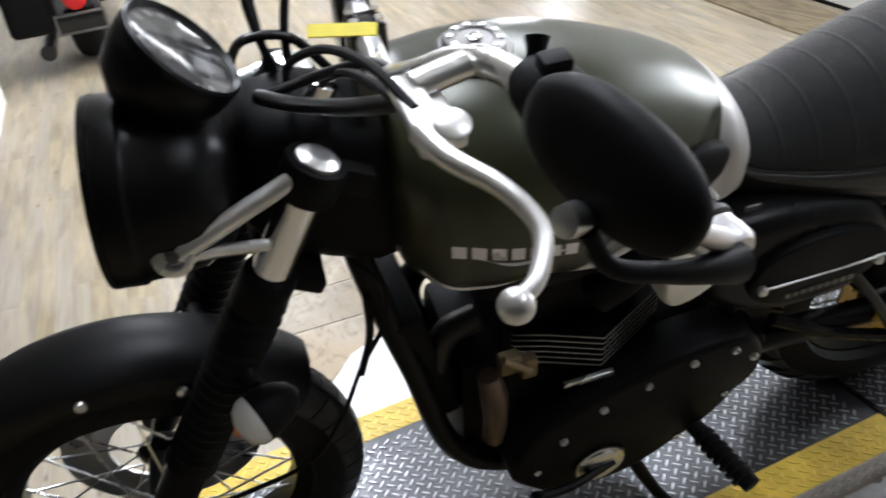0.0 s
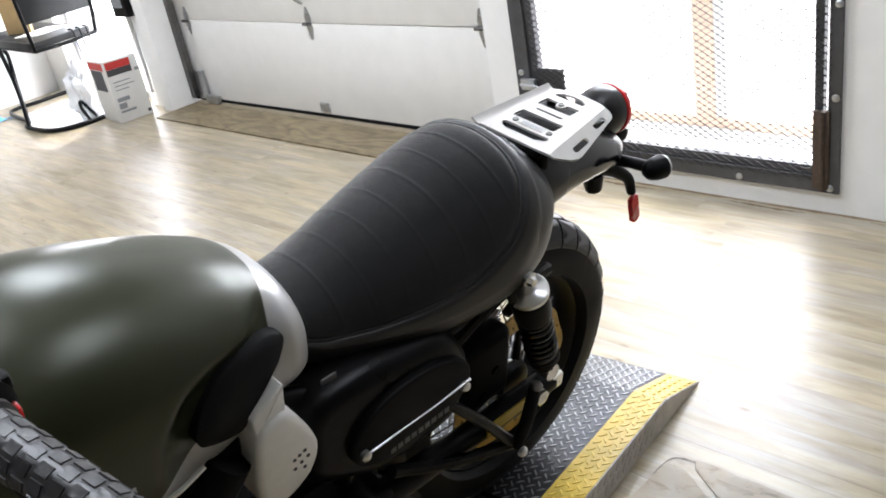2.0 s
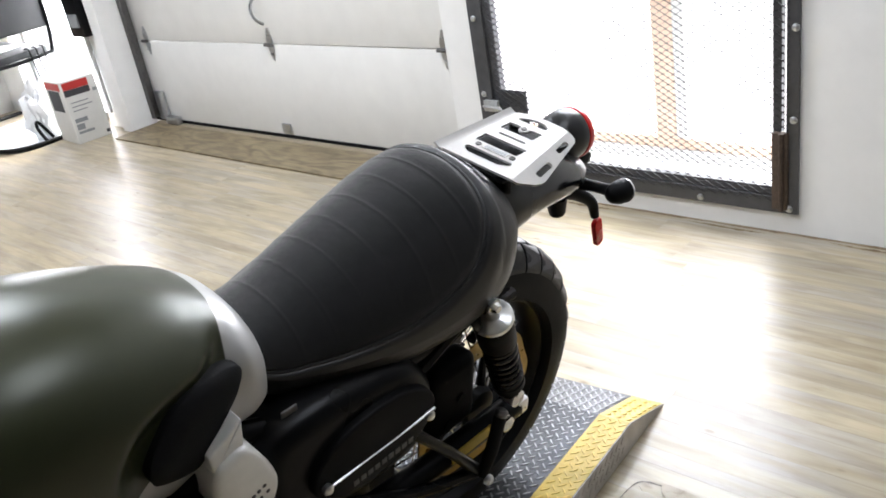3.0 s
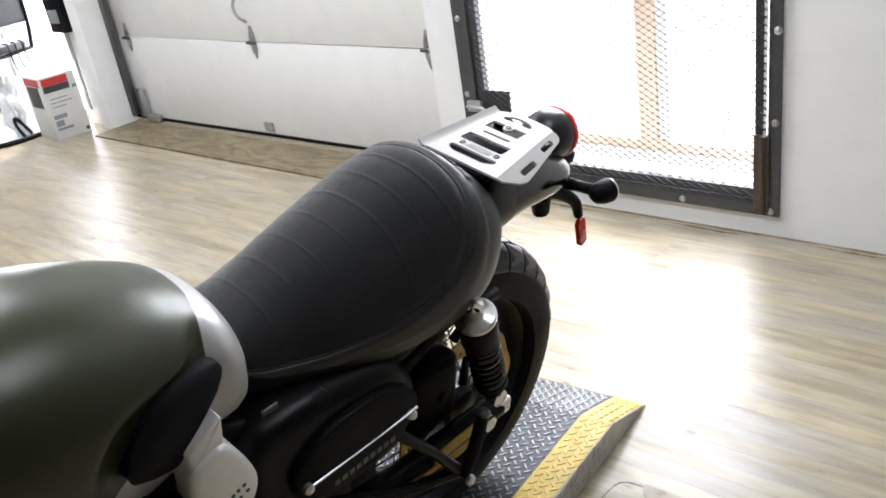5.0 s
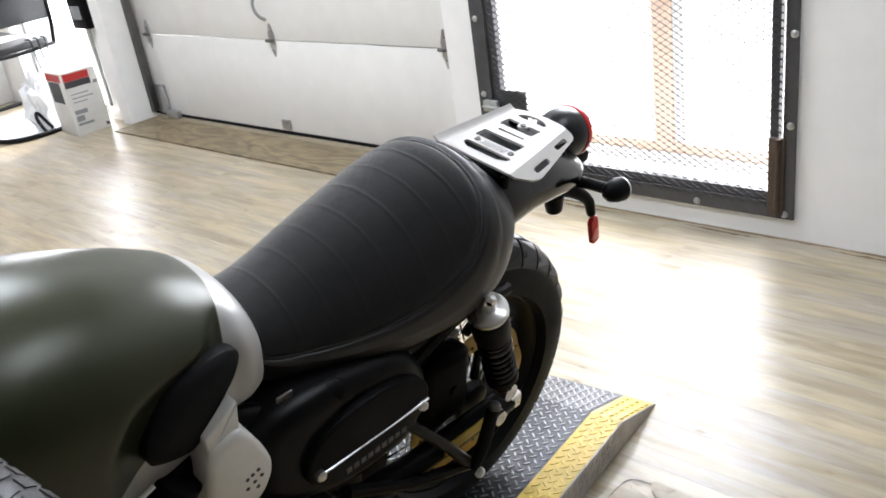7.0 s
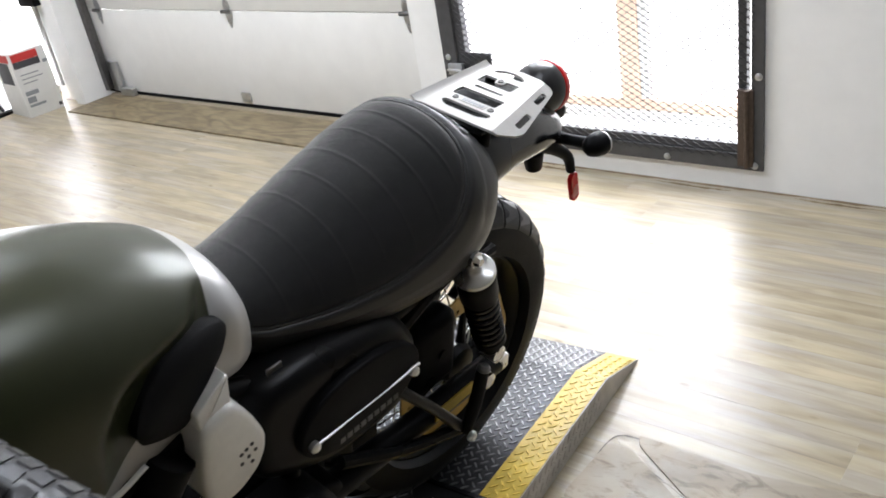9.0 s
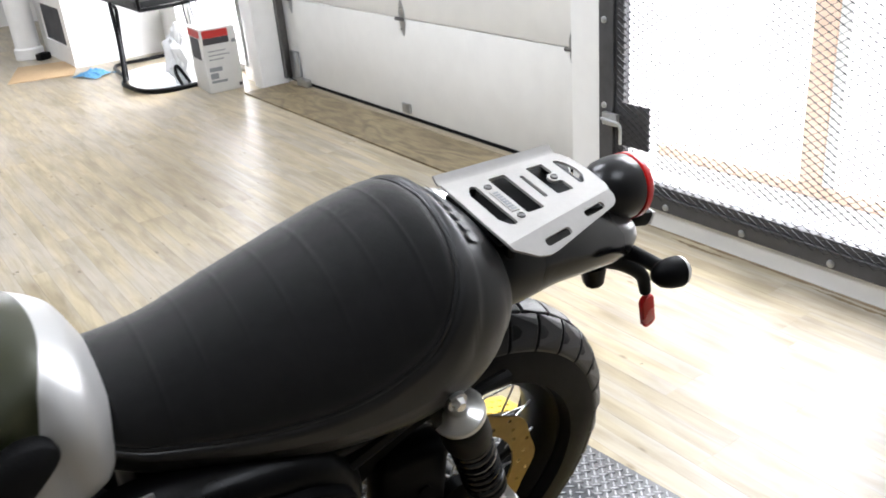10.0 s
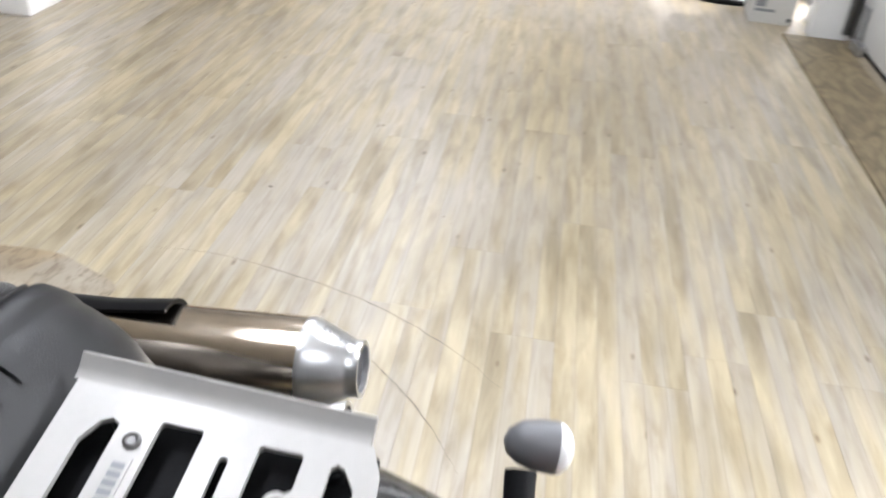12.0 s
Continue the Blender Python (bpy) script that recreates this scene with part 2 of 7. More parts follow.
M_VINYL = mat("black_seat_vinyl", (0.0065, 0.0065, 0.0072), 0.46, noise_scale=26, vary=0.35, bump=0.22, bump_scale=1100, spec=0.38, rough_vary=0.12)
M_BAND = mat("smooth_seat_band", (0.0092, 0.0092, 0.0097), 0.41, noise_scale=26, vary=0.35, bump=0.15, bump_scale=700, spec=0.56, rough_vary=0.08)
M_CHROME = mat("chrome", (0.80, 0.80, 0.80), 0.09, 1.0, 30, 0.05, rough_vary=0.05)
M_ALU = mat("brushed_aluminium", (0.66, 0.66, 0.66), 0.3, 1.0, 80, 0.08)
M_GRIP = mat("worn_grip_rubber", (0.014, 0.014, 0.015), 0.4, spec=0.5, noise_scale=90, vary=0.35, bump=0.3, bump_scale=160)
M_FIN = mat("machined_fin_edge", (0.42, 0.41, 0.39), 0.45, 0.3, 80, 0.15)
M_SATIN = mat("satin_bare_aluminium", (0.66, 0.655, 0.64), 0.3, 0.85, 80, 0.06)
M_SILVER = mat("silver_paint", (0.60, 0.60, 0.60), 0.34, 0.55, 90, 0.05)
M_RACK = mat("powder_coated_silver_rack", (0.43, 0.415, 0.39), 0.46, 0.15, 120, 0.05, bump=0.05, bump_scale=500)
M_GOLD = mat("bronze_anodised", (0.25, 0.165, 0.048), 0.4, 0.8, 60, 0.2)
M_BRASS = mat("dull_brass", (0.22, 0.17, 0.10), 0.4, 0.8, 60, 0.35)
M_YELLOW = mat("worn_yellow_paint", (0.60, 0.42, 0.055), 0.38, 0.0, 26, 0.32, bump=0.1)
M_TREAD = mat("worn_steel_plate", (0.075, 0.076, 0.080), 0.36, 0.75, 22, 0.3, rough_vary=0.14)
# paler copy of the plate steel: the glint on raised lugs is in the colour
M_TREADLIT = mat("bare_steel_lug_lit", (0.40, 0.403, 0.41), 0.34, 0.7, 40, 0.2)
M_PALECAST = mat("pale_cast_metal", (0.80, 0.79, 0.76), 0.42, 0.15, 60, 0.06)
M_BLOCK = mat("tread_rubber", (0.010, 0.010, 0.0105), 0.45, spec=0.4, noise_scale=60, vary=0.3, bump=0.1, bump_scale=300)
M_STRAND = mat("dull_charcoal_strand", (0.035, 0.035, 0.037), 0.6, spec=0.2, noise_scale=60, vary=0.2)
# the stripe's yellow made brighter, for the highlights its lugs catch
M_YELLUG = mat("worn_yellow_lug_lit", (0.74, 0.55, 0.10), 0.4, 0.0, 40, 0.2)
M_YELWORN = mat("scuffed_steel_side", (0.50, 0.47, 0.43), 0.42, 0.25, 18, 0.35, bump=0.1)
M_RED = mat("red_lens", (0.58, 0.012, 0.012), 0.30, noise_scale=40, vary=0.1, coat=0.1, spec=0.35)
M_REDPAINT = mat("red_print", (0.52, 0.035, 0.03), 0.5)
M_ORANGE = mat("amber_lens", (0.85, 0.25, 0.05), 0.2, coat=0.5)
# black plastic painted grey, for window light on the right rear indicator
M_LITPLASTIC = mat("black_plastic_lit_grey", (0.16, 0.16, 0.165), 0.35, noise_scale=40, vary=0.1)
M_CLEAR = mat("clear_lens", (0.72, 0.72, 0.70), 0.12, coat=0.6)
M_GLASS = glass("glass")
M_MIRROR = mat("mirror_glass", (0.85, 0.85, 0.85), 0.03, 1.0, vary=0.01, rough_vary=0.01)
M_WHITEBOX = mat("printed_carton", (0.66, 0.65, 0.62), 0.6, noise_scale=20, vary=0.06)
M_CARTON = mat("brown_cardboard", (0.46, 0.32, 0.18), 0.8, noise_scale=20, vary=0.12)
M_INK = mat("grey_print", (0.24, 0.25, 0.26), 0.6)
M_NAME = mat("dull_grey_print", (0.10, 0.10, 0.10), 0.4, 0.5)
M_DARKINK = mat("dark_print_and_hollow", (0.05, 0.05, 0.055), 0.6)
M_CLOTH = mat("blue_cloth", (0.10, 0.30, 0.52), 0.85, noise_scale=60, vary=0.2)
M_BAG = mat("white_plastic_bag", (0.78, 0.79, 0.80), 0.35, noise_scale=30, vary=0.05)
M_DULLYEL = mat("dull_yellow_label", (0.42, 0.30, 0.04), 0.6)
M_TAG = mat("yellow_paper_tag", (0.86, 0.72, 0.06), 0.6)
M_CONCRETE = mat("pale_concrete", (0.50, 0.49, 0.47), 0.85, noise_scale=8, vary=0.1, bump=0.2)
# orange made paler: the outdoor glare is put into the timber's colour
M_BRICK = mat("orange_timber_in_glare", (0.88, 0.64, 0.49), 0.7, noise_scale=20, vary=0.2)


def paint_two_tone():
    """Matt khaki green over a silver rear band."""
    m = mat("khaki_and_silver_paint", (0.0240, 0.0272, 0.0110), 0.30, 0.22, 700, 0.05, coat=0.0, rough_vary=0.015)
    nt = m.node_tree
    b = nt.nodes["Principled BSDF"]
    src = b.inputs["Base Color"].links[0].from_socket
    co = nt.nodes.new("ShaderNodeTexCoord")
    sp = nt.nodes.new("ShaderNodeSeparateXYZ")
    nt.links.new(co.outputs["Object"], sp.inputs[0])

    def op(kind, a, c):
        n = nt.nodes.new("ShaderNodeMath")
        n.operation = kind
        for i, s in enumerate((a, c)):
            if isinstance(s, (int, float)):
                n.inputs[i].default_value = s
            else:
                nt.links.new(s, n.inputs[i])
        return n.outputs[0]
    # rear band: an arc that runs forward as it goes down the flank
    v2 = op("MULTIPLY", sp.outputs["Y"], sp.outputs["Y"])
    edge = op("SUBTRACT", op("SUBTRACT", TANK_EDGE, op("MULTIPLY", v2, 2.4)), op("MULTIPLY", op("MAXIMUM", op("SUBTRACT", 0.79, sp.outputs["Z"]), 0.0), 1.9))
    fac = nt.nodes.new("ShaderNodeMapRange")
    fac.inputs["From Min"].default_value, fac.inputs["From Max"].default_value = -0.001, 0.001
    nt.links.new(op("SUBTRACT", sp.outputs["X"], edge), fac.inputs["Value"])
    mx = nt.nodes.new("ShaderNodeMix")
    mx.data_type = "RGBA"
    nt.links.new(fac.outputs[0], mx.inputs["Factor"])
    nt.links.new(src, mx.inputs["A"])
    mx.inputs["B"].default_value = (0.47, 0.465, 0.455, 1)
    nt.links.new(mx.outputs["Result"], b.inputs["Base Color"])
    return m


TANK_EDGE = 0.956
M_TANK = paint_two_tone()


# ---------------------------------------------------------------- mesh helpers
def finish(name, bm, material, smooth=True, angle=40):
    me = bpy.data.meshes.new(name)
    bmesh.ops.recalc_face_normals(bm, faces=bm.faces)
    bm.to_mesh(me)
    bm.free()
    for s in (material if isinstance(material, (list, tuple)) else [material]):
        me.materials.append(s)
    if smooth:
        me.shade_smooth()
        me.set_sharp_from_angle(angle=radians(angle))
    return me


def part(name, bm, material, parent=None, label="", smooth=True, angle=40):
    ob = new(name, finish(name, bm, material, smooth, angle))
    ob.parent = parent
    return tagged(ob, label=label) if label else ob


def thing(name, m, label, category, group="", kind=""):
    ob = new(name)
    ob.matrix_world = m
    ob.empty_display_size = 0.05
    return tagged(ob, label, category, group, kind)


def box(bm, x0, x1, y0, y1, z0, z1, bevel=0.0, m=None, seg=2):
    r = bmesh.ops.create_cube(bm, size=1)
    vs = r["verts"]
    bmesh.ops.transform(bm, matrix=Matrix.Translation(((x0 + x1) / 2, (y0 + y1) / 2, (z0 + z1) / 2)) @ Matrix.Diagonal((abs(x1 - x0), abs(y1 - y0), abs(z1 - z0), 1)), verts=vs)
    if bevel:
        es = list({e for v in vs for e in v.link_edges})
        out = bmesh.ops.bevel(bm, geom=es, offset=bevel, segments=seg, profile=0.5, affect="EDGES")
        vs = list({v for f in out["faces"] for v in f.verts} | {v for v in vs if v.is_valid})
    if m is not None:
        bmesh.ops.transform(bm, matrix=m, verts=vs)
    return vs


def skin(bm, rings, closed=True, caps=True):
    """Joins rings of points into a tube."""
    rows = [[bm.verts.new(p) for p in ring] for ring in rings]
    n = len(rows[0])
    for a, b in zip(rows, rows[1:]):
        for i in range(n if closed else n - 1):
            j = (i + 1) % n
            bm.faces.new((a[i], a[j], b[j], b[i]))
    if caps and closed:
        for r in (rows[0], rows[-1]):
            if len(r) > 2:
                try:
                    bm.faces.new(r)
                except ValueError:
                    pass
    return rows


def spline(keys, t):
    """Smooth values through rows of (t, values...)."""
    k = np.array(keys, float)
    x, y = k[:, 0], k[:, 1:]
    d = np.gradient(y, x, axis=0)
    i = int(np.clip(np.searchsorted(x, t) - 1, 0, len(x) - 2))
    h = x[i + 1] - x[i]
    s = min(max((t - x[i]) / h, 0), 1)
    return (2 * s**3 - 3 * s**2 + 1) * y[i] + (s**3 - 2 * s**2 + s) * h * d[i] + (-2 * s**3 + 3 * s**2) * y[i + 1] + (s**3 - s**2) * h * d[i + 1]


def smooth_path(points, n):
    ts = np.linspace(0, len(points) - 1, n)
    keys = [(i, *p) for i, p in enumerate(points)]
    return [Vector(spline(keys, t)) for t in ts]


def tube(bm, points, radius, n=10, steps=0, caps=True):
    """A round tube along points; radius is a number or one for each point."""
    pts = [Vector(p) for p in points]
    if steps:
        rs = np.interp(np.linspace(0, 1, steps), np.linspace(0, 1, len(pts)), radius if isinstance(radius, (list, tuple)) else [radius] * len(pts))
        pts = smooth_path(points, steps)
    else:
        rs = radius if isinstance(radius, (list, tuple)) else [radius] * len(pts)
    t0 = (pts[1] - pts[0]).normalized()
    side = t0.orthogonal().normalized()
    rings = []
    for i, p in enumerate(pts):
        t = (pts[min(i + 1, len(pts) - 1)] - pts[max(i - 1, 0)]).normalized()
        side = (side - t * side.dot(t)).normalized()
        up = t.cross(side)
        rings.append([p + (side * math.cos(a) + up * math.sin(a)) * rs[i] for a in (2 * math.pi * k / n for k in range(n))])
    skin(bm, rings, caps=caps)


def lathe(bm, profile, m=None, n=32, caps=True):
    """Turns (radius, height) rows about z, then moves by m."""
    rings = [[Vector((r * math.cos(a), r * math.sin(a), z)) for a in (2 * math.pi * k / n for k in range(n))] for r, z in profile]
    if m is not None:
        rings = [[m @ p for p in ring] for ring in rings]
    skin(bm, rings, caps=caps)


def to_axis(p, d, roll=0):
    """A pose at p whose z points along d."""
    return Matrix.Translation(p) @ Vector(d).normalized().to_track_quat("Z", "Y").to_matrix().to_4x4() @ pose(0, 0, 0, 0, 0, roll)


def outline(bm, pts, m, depth, bevel=0.0, seg=2):
    """A flat outline (x, y) with thickness along z, moved by m."""
    vs = [bm.verts.new((x, y, 0)) for x, y in pts]
    f = bm.faces.new(vs)
    r = bmesh.ops.extrude_face_region(bm, geom=[f])
    top = [g for g in r["geom"] if isinstance(g, bmesh.types.BMVert)]
    bmesh.ops.translate(bm, vec=(0, 0, depth), verts=top)
    allv = vs + top
    if bevel:
        tops = {e for v in top for e in v.link_edges if e.other_vert(v) in top}
        out = bmesh.ops.bevel(bm, geom=list(tops), offset=bevel, segments=seg, profile=0.5, affect="EDGES")
        allv = list({v for f in out["faces"] for v in f.verts} | {v for v in allv if v.is_valid})
        more = set(allv)
        for v in list(more):
            for e in v.link_edges:
                more.add(e.other_vert(v))
        allv = list(more)
    bmesh.ops.transform(bm, matrix=m, verts=allv)


def round_rect(w, h, r, n=5, cx=0.0, cy=0.0):
    pts = []
    for k, (sx, sy) in enumerate(((1, 1), (-1, 1), (-1, -1), (1, -1))):
        for i in range(n + 1):
            a = math.pi / 2 * (k + i / n)
            pts.append((cx + sx * (w / 2 - r) + r * math.cos(a), cy + sy * (h / 2 - r) + r * math.sin(a)))
    return pts


def oval(bm_ring, a, wt, wm, wb, nt=2.2, nb=2.6, n=40):
    """A closed section about the middle plane: half-width a, top, widest and bottom heights."""
    pts = []
    for k in range(n):
        t = 2 * math.pi * k / n
        c, s = math.cos(t), math.sin(t)
        e = nt if s >= 0 else nb
        h = (wt - wm) if s >= 0 else (wm - wb)
        pts.append((bm_ring, a * math.copysign(abs(c) ** (2 / e), c), wm + h * math.copysign(abs(s) ** (2 / e), s)))
    return pts


def rounded(pts, n=4, k=0.3):
    """Rounds the corners of an outline."""
    out = []
    P = [Vector(p) for p in pts]
    for i, p in enumerate(P):
        a, b = P[i - 1], P[(i + 1) % len(P)]
        s, e = p.lerp(a, k), p.lerp(b, k)
        for j in range(n + 1):
            t = j / n
            q = s * (1 - t) ** 2 + p * 2 * t * (1 - t) + e * t * t
            out.append((q.x, q.y))
    return out


# ---------------------------------------------------------------- the room
def setting(name, bm, material, label="", smooth=False):
    return tagged(part(name, bm, material, None, label, smooth), kind="structure")


WX = 3.323           # inner face of the east wall
X0, X1, Y0, Y1, ZC = -4.0, WX, -3.5, 10.2, 3.2
# east wall, with a gate opening, a garage opening and a tall window opening
bm = bmesh.new()
for y0, y1, z0, z1 in ((Y0, 1.412, 0, ZC), (1.412, 2.64, 0, 0.09), (1.412, 2.64, 2.15, ZC), (2.64, 2.793, 0, ZC), (2.793, 5.56, 2.35, ZC), (5.56, 5.86, 0, ZC), (5.86, 7.0, 2.3, ZC), (7.0, Y1, 0, ZC)):
    box(bm, WX, WX + 0.26, y0, y1, z0, z1)
setting("wall_east", bm, M_WALL, "white painted wall with a garage door and a mesh gate")
# west and south are unseen and dark only to cut the fill light
for nm, c in (("wall_west", (X0 - 0.2, X0, Y0, Y1, 0, ZC)), ("wall_south", (X0, X1, Y0 - 0.2, Y0, 0, ZC)), ("wall_north", (X0, X1, Y1, Y1 + 0.2, 0, ZC))):
    bm = bmesh.new()
    box(bm, *c)
    setting(nm, bm, M_WALL if nm == "wall_north" else M_DARKWALL, "plain wall closing the room")
bm = bmesh.new()
box(bm, X0 - 0.2, X1 + 0.3, Y0 - 0.2, Y1 + 0.2, ZC, ZC + 0.15)
setting("ceiling", bm, M_CEIL, "plain white ceiling")
# outside ground
bm = bmesh.new()
box(bm, WX + 0.26, 60, -40, 60, -0.25, -0.02)
setting("ground", bm, M_CONCRETE, "pale sunlit concrete outside the gate")

# floor base under the boards
bm = bmesh.new()
box(bm, X0, X1 + 0.26, Y0, Y1, -0.12, -0.0022)
floor = setting("floor", bm, M_JOINT, "worn pale wood-look vinyl plank floor")


# ---------------------------------------------------------------- ramp
RAMP = pose(2.307, 1.345, 0, 0, 0, 4.6)      # its near rear corner; x runs to the rear end


def lugs(bm, x0, x1, y0, y1, z, pitch=0.026, m=None):
    """Raised bars of a chequer plate: rows by turns at plus and minus 45 degrees, each pointing at the next one's middle."""
    nx, ny = int((x1 - x0) / pitch), int((y1 - y0) / (pitch / 2))
    for j in range(ny):
        for i in range(nx):
            cx, cy = x0 + (i + (0.75 if j % 2 else 0.25)) * pitch, y0 + (j + 0.5) * pitch / 2
            a = radians(45 if j % 2 else -45)
            dx, dy = math.cos(a) * 0.0108, math.sin(a) * 0.0108
            px, py = -math.sin(a) * 0.0021, math.cos(a) * 0.0021
            base = [(cx + dx * i0 + px * j0, cy + dy * i0 + py * j0) for i0, j0 in ((-1, 0), (-0.5, 1), (0.5, 1), (1, 0), (0.5, -1), (-0.5, -1))]
            zz = [z(x) if callable(z) else z for x, _ in base]
            lo = [bm.verts.new(m @ Vector((x, y, h)) if m else (x, y, h)) for (x, y), h in zip(base, zz)]
            zt = (z(cx) if callable(z) else z) + 0.0016
            hi = [bm.verts.new(m @ Vector((cx + (x - cx) * 0.84, cy + (y - cy) * 0.84, zt)) if m else (cx + (x - cx) * 0.84, cy + (y - cy) * 0.84, zt)) for x, y in base]
            bm.faces.new(hi)
            for k in range(6):
                bm.faces.new((lo[k], lo[(k + 1) % 6], hi[(k + 1) % 6], hi[k]))


ramp = thing("motorcycle_ramp", RAMP, "low chequer-plate steel display ramp with yellow edge stripes", "ramp")
RW, RH = 0.62, 0.066


def ramp_section(x0, x1, bevel_end):
    """A plate of the ramp from x0 to x1, closed to the floor, with a slope at its rear end."""
    bm = bmesh.new()
    slope = 0.17
    prof = [(x0, 0.001), (x0, RH), (x1 - slope, RH), (x1, 0.006), (x1, 0.001)] if bevel_end else [(x0, 0.001), (x0, RH), (x1, RH), (x1, 0.001)]
    skin(bm, [[(x, 0.0, z) for x, z in prof], [(x, RW, z) for x, z in prof]])
    return bm


def zr(x):
    return RH if x < -0.17 else RH + (x + 0.17) / 0.17 * (0.006 - RH)


part("rear_plate", ramp_section(-0.615, 0.0, True), M_TREAD, ramp, smooth=False)
part("main_plate", ramp_section(-2.55, -0.623, False), M_TREAD, ramp, smooth=False)
for nm, y0, y1 in (("yellow_stripe", 0.0, 0.078), ("yellow_stripe", RW - 0.078, RW)):
    for x0, x1 in ((-0.615, -0.17), (-0.17, 0.0), (-2.55, -0.623)):
        bm = bmesh.new()
        e = 0.0012
        vs = [bm.verts.new(p) for p in ((x0, y0, zr(x0) + e), (x1, y0, zr(x1) + e), (x1, y1, zr(x1) + e), (x0, y1, zr(x0) + e))]
        bm.faces.new(vs)
        part(nm, bm, M_YELLOW, ramp, "worn yellow painted edge", smooth=False)
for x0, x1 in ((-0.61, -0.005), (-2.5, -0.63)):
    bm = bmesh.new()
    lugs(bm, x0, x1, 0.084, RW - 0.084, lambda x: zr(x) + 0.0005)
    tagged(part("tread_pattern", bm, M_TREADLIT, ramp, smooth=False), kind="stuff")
    for y0 in (0.004, RW - 0.078):
        bm = bmesh.new()
        lugs(bm, x0, x1, y0, y0 + 0.076, lambda x: zr(x) + 0.0012)
        tagged(part("stripe_tread_pattern", bm, M_YELLUG, ramp, smooth=False), kind="stuff")
for x0, x1 in ((-0.613, 0.0), (-2.55, -0.624)):
    bm = bmesh.new()
    prof = [(x0, 0.001), (x0, RH), (min(x1, -0.17), RH), (x1, zr(x1)), (x1, 0.001)] if x1 > -0.17 else [(x0, 0.001), (x0, RH), (x1, RH), (x1, 0.001)]
    skin(bm, [[(x, -0.0022, z) for x, z in prof], [(x, -0.0004, z) for x, z in prof]])
    part("side_stripe", bm, M_YELWORN, ramp, "scuffed bare grey steel side", smooth=False)
bm = bmesh.new()
lugs(bm, -2.5, -0.20, 0.006, 0.058, 0.0024, m=pose(0, 0, 0, 90, 0, 0))
tagged(part("side_tread_pattern", bm, M_YELWORN, ramp, smooth=False), kind="stuff")
bm = bmesh.new()
box(bm, -0.623, -0.613, -0.004, RW, RH - 0.01, RH + 0.004)
box(bm, -0.623, -0.613, -0.006, -0.001, 0.003, RH + 0.003)
part("joint_strip", bm, M_GLOSSBLACK, ramp, "black joint strip", smooth=False)


# ---------------------------------------------------------------- the motorcycle
BIKE = pose(0.28, 1.611, 0.066, 0, 0, -3) @ pose(0, 0, 0, 14, 0, 0)   # x to the rear, -y its left side, leaning on the side stand
bike = thing("motorcycle", BIKE, "matt khaki-green scrambler motorcycle with black seat on its side stand", "motorcycle")

# fuel tank: station, half-width, top, widest, bottom
TANK = [(0.488, 0.05, 0.890, 0.84, 0.78), (0.498, 0.10, 0.912, 0.83, 0.73), (0.525, 0.145, 0.928, 0.815, 0.69), (0.58, 0.168, 0.937, 0.80, 0.672),
        (0.67, 0.174, 0.941, 0.79, 0.668), (0.76, 0.166, 0.926, 0.78, 0.640), (0.84, 0.152, 0.901, 0.77, 0.628), (0.91, 0.136, 0.871, 0.76, 0.648),
        (0.96, 0.120, 0.840, 0.755, 0.68), (0.985, 0.100, 0.815, 0.75, 0.69), (1.000, 0.06, 0.785, 0.745, 0.70)]


def ease(a, b, x):
    x = min(max((x - a) / (b - a), 0.0), 1.0)
    return x * x * (3 - 2 * x)


CREASE = [(0.735, 0.735), (0.751, 0.785), (0.776, 0.816), (0.808, 0.830), (0.85, 0.832), (0.89, 0.833), (0.92, 0.845), (1.0, 0.85)]


def recess(u, w):
    """How far the flank is drawn in round the knee pad, below a crease."""
    k = ease(0.722, 0.790, u) * (1 - ease(0.925, 0.965, u))
    return 0.019 * k * ease(0.0, 0.036, float(spline(CREASE, max(u, 0.735))[0]) - w)


def tank_point(u, t):
    a, wt, wm, wb = spline(TANK, u)
    c, s = math.cos(t), math.sin(t)
    e = 2.15 if s >= 0 else 4.0
    h = (wt - wm) if s >= 0 else (wm - wb)
    w = wm + h * math.copysign(abs(s) ** (2 / e), s)
    v = a * abs(c) ** (2 / e)
    return Vector((u, math.copysign(max(v - recess(u, w), v * 0.5), c), w))


bm = bmesh.new()
us = [0.488 + (1.000 - 0.488) * (0.5 - 0.5 * math.cos(math.pi * i / 90)) for i in range(91)]
skin(bm, [[tank_point(u, 2 * math.pi * k / 144) for k in range(144)] for u in us])
tank = part("fuel_tank", bm, M_TANK, bike, "matt khaki-green fuel tank with a silver rear band", angle=60)

# seat: station, half-width, top, widest, bottom
SEAT = [(0.945, 0.046, 0.783, 0.755, 0.70), (0.965, 0.072, 0.782, 0.735, 0.675), (1.00, 0.088, 0.777, 0.71, 0.655), (1.06, 0.103, 0.780, 0.688, 0.632), (1.15, 0.128, 0.804, 0.675, 0.612),
        (1.25, 0.149, 0.831, 0.675, 0.602), (1.34, 0.158, 0.853, 0.69, 0.602), (1.385, 0.155, 0.857, 0.705, 0.606), (1.42, 0.146, 0.846, 0.716, 0.618), (1.452, 0.128, 0.820, 0.725, 0.64), (1.480, 0.096, 0.794, 0.73, 0.675), (1.494, 0.05, 0.770, 0.735, 0.705)]
PIPE = [(0.96, 0.10), (1.05, 0.15), (1.15, 0.17), (1.23, 0.20), (1.295, 0.28), (1.345, 0.42), (1.372, 0.63), (1.388, 0.89), (1.396, 1.22), (1.400, 1.57)]   # angle of the seam above the side


